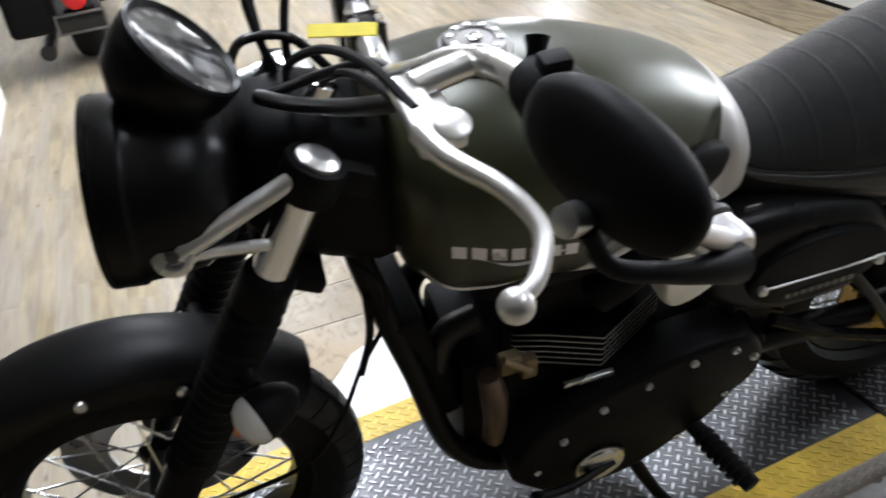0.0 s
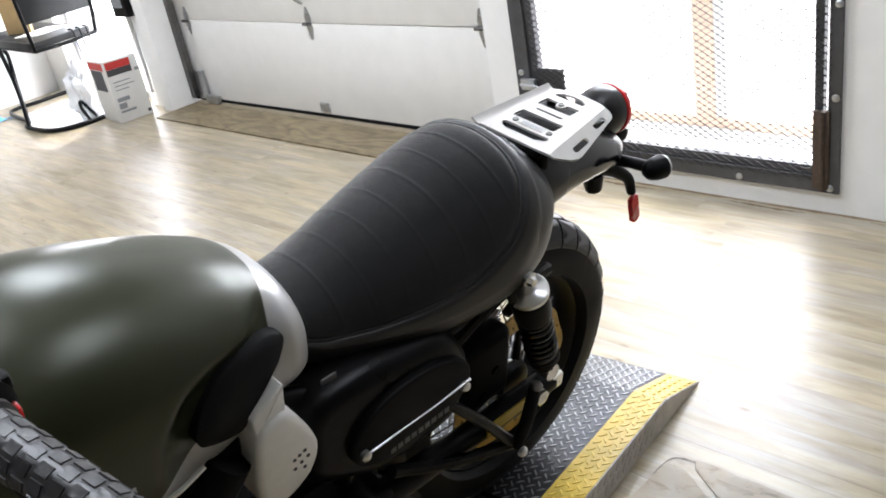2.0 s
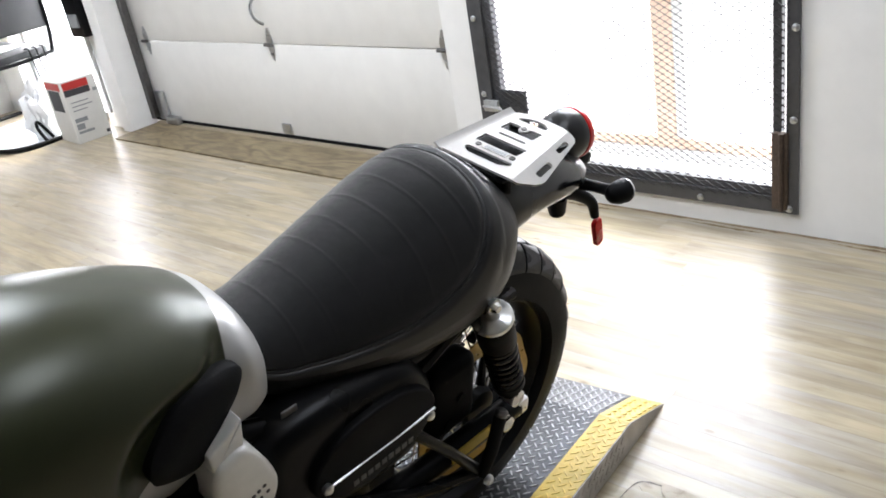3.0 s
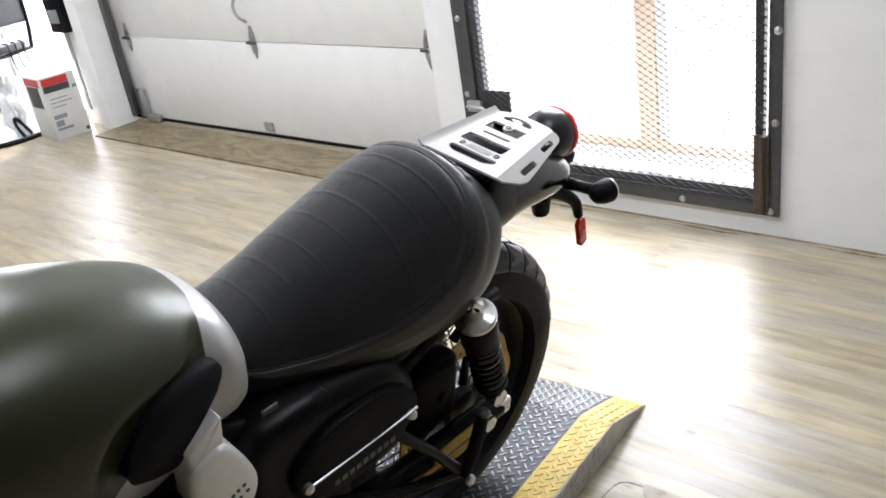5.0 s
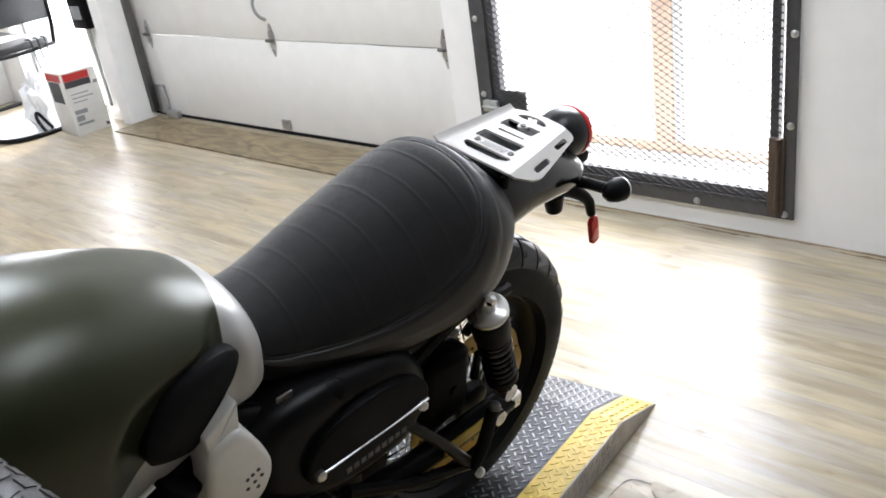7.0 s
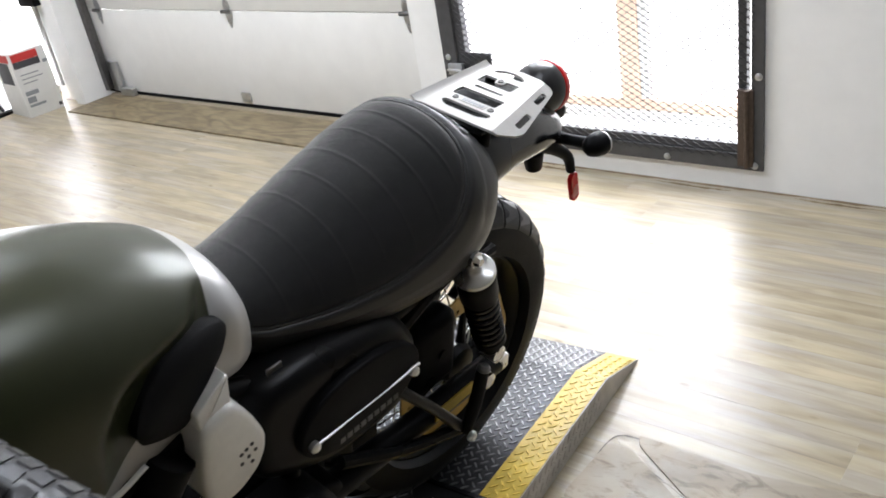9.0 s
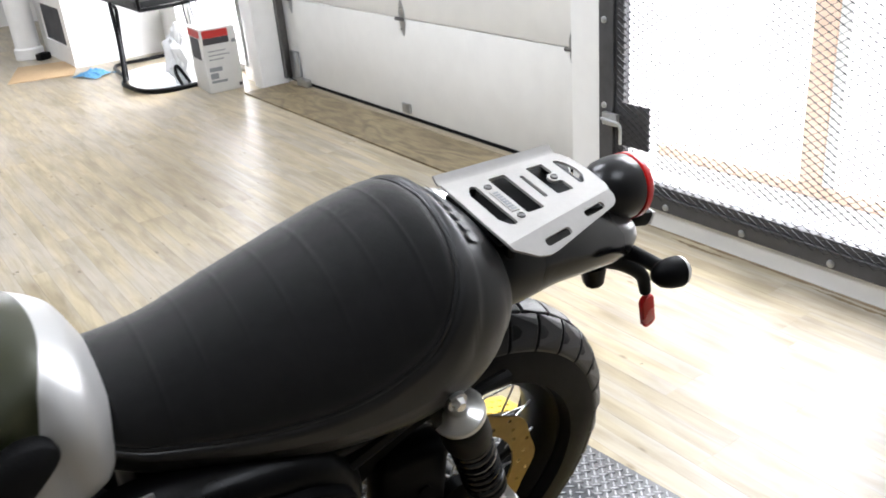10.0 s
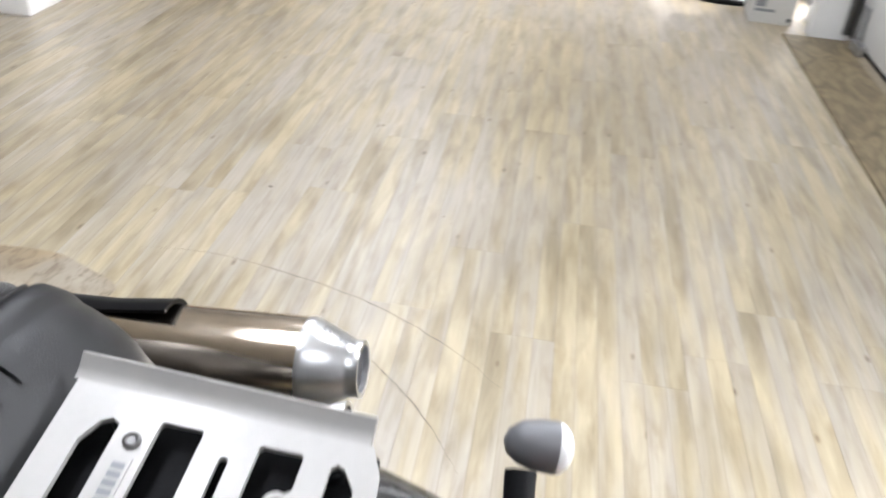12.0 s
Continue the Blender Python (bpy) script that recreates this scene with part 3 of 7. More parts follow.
def seat_point(u, t, lift=0.0):
    a, wt, wm, wb = spline(SEAT, u)
    c, s = math.cos(t), math.sin(t)
    e = 2.15 if s >= 0 else 2.6
    h = (wt - wm) if s >= 0 else (wm - wb)
    return Vector((u, (a + lift) * math.copysign(abs(c) ** (2 / e), c), wm + (h + lift) * math.copysign(abs(s) ** (2 / e), s)))


RIBS = [1.00 + 0.0497 * i for i in range(8)]
SEAM = np.array([(u, float(spline(PIPE, u)[0])) for u in np.linspace(0.96, 1.400, 900)])
ulist = sorted(set([round(0.945 + 0.549 * i / 150, 5) for i in range(151)] + [0.96, 1.384, 1.388, 1.392, 1.395, 1.3975, 1.399, 1.40] + [r + d for r in RIBS for d in (-0.0040, -0.0020, 0.0, 0.0020, 0.0040)]))
BAND_N, TOP_N, LOW_N = 32, 60, 44
AROUND = 2 * BAND_N + TOP_N + LOW_N
rings = []
for u in ulist:
    seam = math.pi / 2 if u >= 1.400 else float(spline(PIPE, max(u, 0.96))[0])
    angles = [seam * k / BAND_N for k in range(BAND_N)] + [seam + (math.pi - 2 * seam) * k / TOP_N for k in range(TOP_N)]
    angles += [math.pi - seam + seam * k / BAND_N for k in range(BAND_N)] + [math.pi + math.pi * k / LOW_N for k in range(LOW_N)]
    near = SEAM[np.abs(SEAM[:, 0] - u) < 0.016]
    ring = []
    for k, t in enumerate(angles):
        tt = t if t <= math.pi / 2 else math.pi - t
        d = 0.0
        if math.sin(t) > 0:
            gap = math.sqrt(float(np.min((near[:, 0] - u) ** 2 + (0.135 * (near[:, 1] - tt)) ** 2))) if len(near) else 1.0
            if u < 1.400 and BAND_N <= k <= BAND_N + TOP_N:
                # the padded panel rolls down to the seam, with low welts across it
                d = 0.0034 * (1 - ease(0.0, 0.014, gap))
                if u < 1.385:
                    fade = ease(0.004, 0.050, gap)
                    d -= fade * max([0.0006 * (1 - abs(u - r) / 0.0040) for r in RIBS if abs(u - r) < 0.0040] + [0.0])
            else:
                # the side band stands proud of the seam with a rounded upper edge
                d = 0.0034 * (1 - ease(0.0, 0.006, gap)) - 0.0036 * ease(0.0, 0.012, gap) * (1 - ease(0.030, 0.075, gap))
        ring.append(seat_point(u, t, -d))
    rings.append(ring)
panel_bm, band_bm = bmesh.new(), bmesh.new()
for target, wanted in ((panel_bm, True), (band_bm, False)):
    made = {}

    def corner(i, k):
        k %= AROUND
        if ulist[i] >= 1.400 and BAND_N < k <= BAND_N + TOP_N:
            k = BAND_N
        if (i, k) not in made:
            made[i, k] = target.verts.new(rings[i][k])
        return made[i, k]

    for i in range(len(rings) - 1):
        for k in range(AROUND):
            top = 0.96 <= ulist[i] < 1.400 and BAND_N <= k < BAND_N + TOP_N
            if top == wanted:
                face = list(dict.fromkeys((corner(i, k), corner(i, k + 1), corner(i + 1, k + 1), corner(i + 1, k))))
                if len(face) > 2:
                    target.faces.new(face)
    if not wanted:
        for i in (0, len(rings) - 1):
            target.faces.new(list(dict.fromkeys(corner(i, k) for k in range(AROUND))))
seat = part("seat", band_bm, M_BAND, bike, "black seat with a smooth side band", angle=60)
part("seat_panel", panel_bm, M_SUEDE, seat, "black brushed top panel with cross ribs", angle=60)
bm = bmesh.new()
side = [seat_point(u, float(spline(PIPE, u)[0]), -0.0022) for u in np.linspace(0.962, 1.3999, 150)]
tube(bm, side + [Vector((p.x, -p.y, p.z)) for p in reversed(side[:-1])], 0.0026, 8)
part("welt", bm, M_BAND, seat)
# worn brand mark on the seat's back, as plain bars
for i in range(7):
    bm = bmesh.new()
    a = math.pi / 2 + 0.12 + (i - 3) * 0.125
    grid = [[bm.verts.new(seat_point(u, a + d, 0.0038 - 0.0036 * ease(0.030, 0.075, u - 1.40))) for d in (-0.050, 0.0, 0.050)] for u in (1.4235, 1.432, 1.4405)]
    for p in range(2):
        for q in range(2):
            bm.faces.new((grid[p][q], grid[p][q + 1], grid[p + 1][q + 1], grid[p + 1][q]))
    part("pressed_mark", bm, M_BAND, seat)

# tail cover
TAIL = [(1.44, 0.078, 0.785, 0.725, 0.672), (1.50, 0.088, 0.800, 0.728, 0.676), (1.573, 0.087, 0.803, 0.728, 0.688), (1.62, 0.085, 0.795, 0.724, 0.684), (1.66, 0.080, 0.780, 0.718, 0.678), (1.70, 0.072, 0.759, 0.712, 0.668), (1.735, 0.059, 0.738, 0.706, 0.666), (1.757, 0.040, 0.723, 0.703, 0.673), (1.768, 0.016, 0.711, 0.700, 0.688)]
bm = bmesh.new()
rings = []
for u in list(np.linspace(1.44, 1.74, 26)) + [1.748, 1.755, 1.760, 1.764, 1.767, 1.768]:
    a, wt, wm, wb = spline(TAIL, u)
    rings.append(oval(u, a, wt, wm, wb, 1.85, 2.7, 64))
skin(bm, rings)
part("tail_cover", bm, M_TAILBLACK, bike, "satin black tail cover")
# tail lamp
bm = bmesh.new()
TL = to_axis((1.736, 0.002, 0.761), (1, 0, -0.12)) @ Matrix.Scale(0.85, 4)
lathe(bm, [(0.004, -0.068), (0.024, -0.062), (0.040, -0.047), (0.051, -0.026), (0.056, 0.0), (0.057, 0.022), (0.055, 0.026)], TL, 40)
lamp_tail = part("tail_lamp", bm, M_LAMPBLACK, bike, "round black tail lamp with a red lens")
bm = bmesh.new()
lathe(bm, [(0.0555, 0.025), (0.0580, 0.027), (0.0578, 0.038), (0.052, 0.045), (0.036, 0.049), (0.003, 0.051)], TL, 40)
part("red_lens", bm, M_RED, lamp_tail, "red lens")
bm = bmesh.new()
tube(bm, [(1.67, 0, 0.755), (1.70, 0, 0.778)], 0.02, 12)
part("lamp_stem", bm, M_BLACK, lamp_tail)

# luggage rack: a flat slotted plate, its left side folded down, a lip on its right
RK = 0.818


def holed(bm, outer, holes, m, depth):
    """A flat plate (x, y) with holes and thickness, moved by m."""
    loops = [outer] + holes
    for z in (0.0, depth):
        es = []
        for lp in loops:
            vs = [bm.verts.new((x, y, z)) for x, y in lp]
            es += [bm.edges.new((vs[k], vs[(k + 1) % len(vs)])) for k in range(len(vs))]
        bmesh.ops.triangle_fill(bm, edges=es, use_beauty=True)
    for lp in loops:
        lo = [bm.verts.new((x, y, 0)) for x, y in lp]
        hi = [bm.verts.new((x, y, depth)) for x, y in lp]
        for k in range(len(lp)):
            bm.faces.new((lo[k], lo[(k + 1) % len(lp)], hi[(k + 1) % len(lp)], hi[k]))
    bmesh.ops.remove_doubles(bm, verts=bm.verts, dist=1e-6)
    bmesh.ops.transform(bm, matrix=m, verts=bm.verts)


def left_edge(x):
    return -0.100 + (x - 1.464) / 0.196 * 0.037


def right_edge(x):
    return 0.048 - (x - 1.464) / 0.196 * 0.005


rk_c = -0.013
hc, tc, dc = -0.0215, -0.006, -0.004
hex_slot = [(1.484, hc + 0.031), (1.491, hc + 0.045), (1.4975, hc + 0.0485), (1.503, hc + 0.045), (1.503, hc - 0.045), (1.4975, hc - 0.0485), (1.491, hc - 0.045), (1.484, hc - 0.031)]
tab_slot = [(1.588, tc + 0.033), (1.590, tc + 0.035), (1.613, tc + 0.035), (1.615, tc + 0.033), (1.615, tc + 0.012)] + [(1.6085 + 0.0085 * math.cos(a), tc + 0.0095 * math.sin(a)) for a in np.linspace(1.2, 2 * math.pi - 1.2, 10)] + [(1.615, tc - 0.012), (1.615, tc - 0.033), (1.613, tc - 0.035), (1.590, tc - 0.035), (1.588, tc - 0.033)]
d_slot = [(1.632, dc + 0.028), (1.635, dc + 0.031), (1.640, dc + 0.029), (1.648, dc + 0.017), (1.6505, dc), (1.648, dc - 0.017), (1.640, dc - 0.029), (1.635, dc - 0.031), (1.632, dc - 0.028)]
bm = bmesh.new()
holed(bm, [(1.464, left_edge(1.464)), (1.656, left_edge(1.656)), (1.661, left_edge(1.660) + 0.012), (1.664, rk_c), (1.660, 0.026), (1.652, right_edge(1.652)), (1.464, right_edge(1.464))],
      [hex_slot, round_rect(0.027, 0.088, 0.003, 4, 1.5400, rk_c), round_rect(0.0060, 0.056, 0.0028, 4, 1.571, rk_c + 0.002), tab_slot, d_slot], Matrix.Translation((0, 0, RK)), 0.004)
rack = part("luggage_rack", bm, M_RACK, bike, "silver slotted metal luggage rack plate", smooth=False)
# left flange: slots in its own plane
fd = Vector((1.656 - 1.464, left_edge(1.656) - left_edge(1.464), 0)).normalized()
fo = (Vector((0, 0, 1)).cross(fd) * -1).normalized()
fold = radians(27)
fv = (fo * math.cos(fold) - Vector((0, 0, 1)) * math.sin(fold)).normalized()
FM = Matrix((fd, fv, fd.cross(fv))).transposed().to_4x4()
FM.translation = Vector((1.464, left_edge(1.464), RK + 0.004))
bm = bmesh.new()
holed(bm, [(0, 0), (0.195, 0), (0.1955, 0.010), (0.191, 0.018), (0.183, 0.0225), (0.058, 0.0365), (0.044, 0.0365), (0.028, 0.031), (0.002, 0.009)],
      [round_rect(0.047, 0.011, 0.005, 4, 0.072, 0.0215), round_rect(0.038, 0.010, 0.0045, 4, 0.150, 0.0140)], FM, 0.004)
part("side_flange", bm, M_RACK, rack, smooth=False)
bm = bmesh.new()
rings = []
for x in (1.461, 1.650):
    y = right_edge(x)
    top = [(x, y, RK + 0.004), (x, y + 0.004, RK + 0.0046), (x, y + 0.008, RK + 0.0064), (x, y + 0.0145, RK + 0.0112)]
    rings.append(top + [(a, b + 0.003, c - 0.003) for a, b, c in reversed(top)])
skin(bm, rings)
part("side_lip", bm, M_RACK, rack, angle=50)
for x, y in ((1.5155, hc - 0.036), (1.5155, hc + 0.036), (1.6095, tc)):
    bm = bmesh.new()
    lathe(bm, [(0.0056, 0.0), (0.0056, 0.0014), (0.0040, 0.0024), (0.0028, 0.0014), (0.001, 0.0014)], Matrix.Translation((x, y, RK + 0.004)), 16)
    part("bolt", bm, M_DARKSTEEL, rack, "steel button bolt")
bm = bmesh.new()
box(bm, 1.5095, 1.5215, hc - 0.025, hc + 0.025, RK + 0.004, RK + 0.0052)
mp = part("maker_plate", bm, M_RACK, rack, "small maker's plate with unreadable print", smooth=False)
for k in range(8):
    bm = bmesh.new()
    box(bm, 1.5115, 1.5195, hc - 0.022 + k * 0.0056, hc - 0.0182 + k * 0.0056, RK + 0.0052, RK + 0.0056)
    part("print_bar", bm, M_INK, mp, smooth=False)
# black sheet added below the slots, standing in for the shade inside them
bm = bmesh.new()
box(bm, 1.470, 1.655, left_edge(1.655) - 0.012, 0.046, RK - 0.018, RK - 0.011, 0.002)
part("backing_plate", bm, M_MATTBLACK, rack)
for u0, v0 in ((1.50, 0.035), (1.50, -0.06), (1.63, 0.03), (1.63, -0.05)):
    bm = bmesh.new()
    lathe(bm, [(0.010, 0), (0.010, 0.05)], Matrix.Translation((u0, v0, RK - 0.0505)), 12)
    part("rack_spacer", bm, M_BLACK, rack)


# wheels
def wheel(name, axle, radius, width, rim, parent, m=Matrix.Identity(4), knobs=38, label=""):
    """A spoked wheel; returns the tyre's holder."""
    w = new(name)
    w.parent = parent
    w.matrix_local = m @ Matrix.Translation(axle)
    tagged(w, label)
    half_w = width / 2
    prof = []
    for k in range(25):
        a = math.pi * k / 24 - math.pi / 2
        prof.append((radius - (radius - rim - 0.006) * (1 - abs(math.cos(a)) ** 0.75) - 0.0, half_w * math.copysign(abs(math.sin(a)) ** 0.8, math.sin(a))))
    turn = pose(0, 0, 0, 90, 0, 0)
    bm = bmesh.new()
    lathe(bm, prof + [(rim, half_w * 0.72), (rim, -half_w * 0.72), prof[0]], turn, 96, caps=False)
    part("tyre", bm, M_RUBBER, w, "black block-tread tyre")
    # tread blocks
    bm = bmesh.new()
    for i in range(knobs):
        for s in (-1, 0, 1):
            a0 = 2 * math.pi * (i + (0.5 if s == 0 else 0)) / knobs
            da = 2 * math.pi / knobs * 0.455
            ya, yb = (-0.27, 0.27) if s == 0 else (0.33 * s, 0.90 * s)
            rows = []
            for lift in (0.0, 0.0065, 0.0075):
                k = 1.0 if lift < 0.007 else 0.93
                ring = []
                edge = [(yy, -1) for yy in np.linspace(ya, yb, 5)] + [(yy, 1) for yy in np.linspace(yb, ya, 5)]
                for yy, e in edge:
                    yy = (ya + yb) / 2 + (yy - (ya + yb) / 2) * k
                    aa = a0 + e * da * k + 0.055 * abs(yy) ** 1.5
                    cc = abs(math.cos(math.asin(min(abs(yy), 0.999) ** 1.25)))
                    r = radius - (radius - rim - 0.006) * (1 - cc ** 0.75) + lift * (1 - 0.3 * abs(yy)) - 0.001
                    ring.append((r * math.cos(aa), yy * half_w * (1 + lift * 2), r * math.sin(aa)))
                rows.append(ring)
            skin(bm, rows)
    tagged(part("tread_pattern", bm, M_BLOCK, w, smooth=False), kind="stuff")
    bm = bmesh.new()
    rw = half_w * 0.62
    lathe(bm, [(rim - 0.022, -rw * 0.5), (rim - 0.012, -rw * 0.8), (rim + 0.012, -rw), (rim + 0.012, -rw * 1.12), (rim - 0.004, -rw * 1.12), (rim - 0.024, -rw * 0.7), (rim - 0.030, 0), (rim - 0.024, rw * 0.7), (rim - 0.004, rw * 1.12), (rim + 0.012, rw * 1.12), (rim + 0.012, rw), (rim - 0.012, rw * 0.8), (rim - 0.022, rw * 0.5), (rim - 0.022, -rw * 0.5)], turn, 72, caps=False)
    part("rim", bm, M_BLACK, w, "black rim")
    bm = bmesh.new()
    lathe(bm, [(0.012, -0.075), (0.035, -0.07), (0.042, -0.055), (0.026, -0.04), (0.024, 0.04), (0.042, 0.055), (0.035, 0.07), (0.012, 0.075)], turn, 28)
    part("hub", bm, M_BLACK, w)
    for i in range(32):
        a = 2 * math.pi * i / 32
        s = 1 if i % 2 else -1
        b = a + (0.55 if (i // 2) % 2 else -0.55)
        bm = bmesh.new()
        tube(bm, [(0.04 * math.cos(b), s * 0.05, 0.04 * math.sin(b)), ((rim - 0.02) * math.cos(a), s * 0.008, (rim - 0.02) * math.sin(a))], 0.0019, 6)
        part("spoke", bm, M_ALU, w)
    return w


rear = wheel("rear_wheel", (1.452, -0.004, 0.322), 0.313, 0.132, 0.216, bike, knobs=32, label="black spoked rear wheel")
bm = bmesh.new()
turn = pose(0, 0, 0, 90, 0, 0)
ring_of = lambda r, n, wave=0.0, off=0.0, c=(0.0, 0.0): [(c[0] + (r + wave * math.cos(9 * a)) * math.cos(a), c[1] + (r + wave * math.cos(9 * a)) * math.sin(a)) for a in (2 * math.pi * k / n + off for k in range(n))]
drill = [ring_of(0.0042, 8, c=((0.133 + 0.010 * (k % 3 - 1)) * math.cos(2 * math.pi * k / 36), (0.133 + 0.010 * (k % 3 - 1)) * math.sin(2 * math.pi * k / 36))) for k in range(36)]
holed(bm, ring_of(0.153, 90, 0.0035), [ring_of(0.112, 45)] + drill, Matrix.Translation((0, -0.052, 0)) @ turn, 0.004)
part("brake_disc", bm, M_GOLD, rear, "bronze-coloured brake disc with drilled holes")
for k in range(6):
    bm = bmesh.new()
    a = 2 * math.pi * k / 6
    tube(bm, [(0.040 * math.cos(a), -0.050, 0.040 * math.sin(a)), (0.118 * math.cos(a + 0.3), -0.050, 0.118 * math.sin(a + 0.3))], [0.010, 0.006], 8)
    part("disc_arm", bm, M_BLACK, rear)


# ---------------------------------------------------------------- motorcycle, continued: tank fittings
bm = bmesh.new()
CAP = to_axis((0.634, -0.006, 0.941), (0.06, 0, 1))
lathe(bm, [(0.044, -0.004), (0.046, 0.0), (0.046, 0.007), (0.044, 0.010), (0.038, 0.011)], CAP, 40)
cap = part("fuel_cap", bm, M_DARKSTEEL, bike, "polished round fuel cap with a notched rim")
bm = bmesh.new()
lathe(bm, [(0.039, 0.010), (0.0385, 0.015), (0.036, 0.0175), (0.024, 0.0185), (0.022, 0.0165), (0.004, 0.0165)], CAP, 40)
part("cap_disc", bm, M_DARKSTEEL, cap, "brushed disc")
for i in range(10):
    bm = bmesh.new()
    a = 2 * math.pi * i / 10
    box(bm, 0.0255, 0.0335, -0.0042, 0.0042, 0.015, 0.0205, 0.002, CAP @ pose(0, 0, 0, 0, 0, math.degrees(a)))
    part("cap_notch", bm, M_ALU, cap)
bm = bmesh.new()
lathe(bm, [(0.009, 0.016), (0.009, 0.0195), (0.007, 0.0205), (0.001, 0.0205)], CAP, 20)
part("key_lock", bm, M_CHROME, cap)
# knee pads
for sgn in (-1, 1):
    bm = bmesh.new()
    rings = []
    rim = rounded([(0.786, 0.757), (0.808, 0.784), (0.838, 0.806), (0.878, 0.810), (0.914, 0.806), (0.936, 0.797), (0.943, 0.783), (0.937, 0.769), (0.908, 0.747), (0.868, 0.716), (0.860, 0.700), (0.845, 0.694), (0.813, 0.710), (0.791, 0.733)], 3, 0.4)
    for r, lift in ((1.0, -0.030), (1.0, 0.005), (0.97, 0.0075), (0.80, 0.0155), (0.45, 0.0165), (0.04, 0.0165)):
        ring = []
        for pu, pw in rim:
            u, w = 0.862 + (pu - 0.862) * r, 0.756 + (pw - 0.756) * r
            hw = float(spline(TANK, u)[0])
            ring.append((u, sgn * (hw - 0.019 * ease(0.75, 0.82, u) - 1.4 * (w - 0.762) ** 2 + 0.003 + lift), w))
        rings.append(ring)
    skin(bm, rings)
    part("knee_pad", bm, M_RUBBER, tank, "black rubber knee pad")
# brand mark on the flanks, as plain silver bars, with a swoosh below, and a pinstripe


def flank(u, w, lift=0.0008):
    hw, wt, wm, wb = spline(TANK, u)
    e = 2.15 if w > wm else 4.0
    h = (wt - wm) if w > wm else (wm - wb)
    f = max(1 - min(abs(w - wm) / h, 0.999) ** e, 0.02) ** (1 / e)
    return Vector((u, -(hw * f + lift), w))


for i in range(7):
    bm = bmesh.new()
    u0 = 0.548 + i * 0.0235
    p = [flank(u0, 0.792 - i * 0.0055), flank(u0 + 0.017, 0.788 - i * 0.0055), flank(u0 + 0.017, 0.769 - i * 0.0055), flank(u0, 0.773 - i * 0.0055)]
    bm.faces.new([bm.verts.new(q) for q in p])
    part("badge_bar", bm, M_SILVER, tank, smooth=False)
bm = bmesh.new()
path = [flank(u, w, 0.0002) for u, w in ((0.58, 0.765), (0.62, 0.748), (0.66, 0.745), (0.70, 0.752))]
tube(bm, path, [0.0004, 0.0022, 0.0022, 0.0004], 6, 18)
part("badge_swoosh", bm, M_SILVER, tank)
bm = bmesh.new()
tube(bm, [flank(u, w, -0.001) for u, w in ((0.500, 0.752), (0.54, 0.715), (0.60, 0.692), (0.67, 0.684), (0.74, 0.690), (0.79, 0.705))], 0.0035, 6, 30)
part("pinstripe", bm, M_SILVER, tank, "silver pinstripe")

# ---------------------------------------------------------------- frame and engine
bm = bmesh.new()
for s in (-1, 1):
    tube(bm, [(0.445, 0.03 * s, 0.80), (0.462, 0.06 * s, 0.68), (0.505, 0.09 * s, 0.50), (0.565, 0.11 * s, 0.28), (0.72, 0.11 * s, 0.19), (0.95, 0.12 * s, 0.20)], 0.019, 10, 30)
    tube(bm, [(0.50, 0.04 * s, 0.80), (0.70, 0.07 * s, 0.74), (0.95, 0.10 * s, 0.66), (1.05, 0.115 * s, 0.62), (1.30, 0.115 * s, 0.63), (1.44, 0.10 * s, 0.66)], 0.016, 10, 30)
    tube(bm, [(1.03, 0.115 * s, 0.64), (1.00, 0.12 * s, 0.45), (0.98, 0.12 * s, 0.30)], 0.017, 10, 12)
    tube(bm, [(1.02, 0.12 * s, 0.50), (1.20, 0.125 * s, 0.58), (1.35, 0.13 * s, 0.655)], 0.012, 8, 12)
tube(bm, [(0.395, -0.01, 0.76), (0.475, -0.01, 0.93)], 0.034, 14)
part("frame", bm, M_BLACK, bike, "satin black tubular frame")
bm = bmesh.new()
box(bm, 0.50, 0.55, -0.095, 0.095, 0.36, 0.60, 0.006, Matrix.Translation((0.52, 0, 0.48)) @ pose(0, 0, 0, 0, -13, 0) @ Matrix.Translation((-0.52, 0, -0.48)))
radiator = part("radiator", bm, M_MATTBLACK, bike, "black radiator")
for i in range(18):
    bm = bmesh.new()
    box(bm, 0.494, 0.4995, -0.09, 0.09, 0.368 + i * 0.0128, 0.374 + i * 0.0128, 0.0, Matrix.Translation((0.52, 0, 0.48)) @ pose(0, 0, 0, 0, -13, 0) @ Matrix.Translation((-0.52, 0, -0.48)))
    part("fin", bm, M_BLACK, radiator, smooth=False)
bm = bmesh.new()
box(bm, 0.60, 1.0, -0.115, 0.13, 0.21, 0.46, 0.03, seg=3)
box(bm, 0.58, 0.80, -0.08, 0.08, 0.155, 0.24, 0.02)
box(bm, 0.572, 0.66, -0.10, 0.10, 0.215, 0.47, 0.02)
part("crankcase", bm, M_MATTBLACK, bike, "matt black crankcase")
bm = bmesh.new()
box(bm, 0.640, 0.855, -0.095, 0.095, 0.44, 0.66, 0.012)
box(bm, 0.60, 0.87, -0.13, 0.13, 0.625, 0.685, 0.022, seg=3)
part("cylinder_block", bm, M_MATTBLACK, bike)
FIN = [(0.655, -0.100), (0.700, -0.116), (0.776, -0.150), (0.900, -0.086), (0.900, 0.086), (0.776, 0.150), (0.700, 0.116), (0.655, 0.100)]
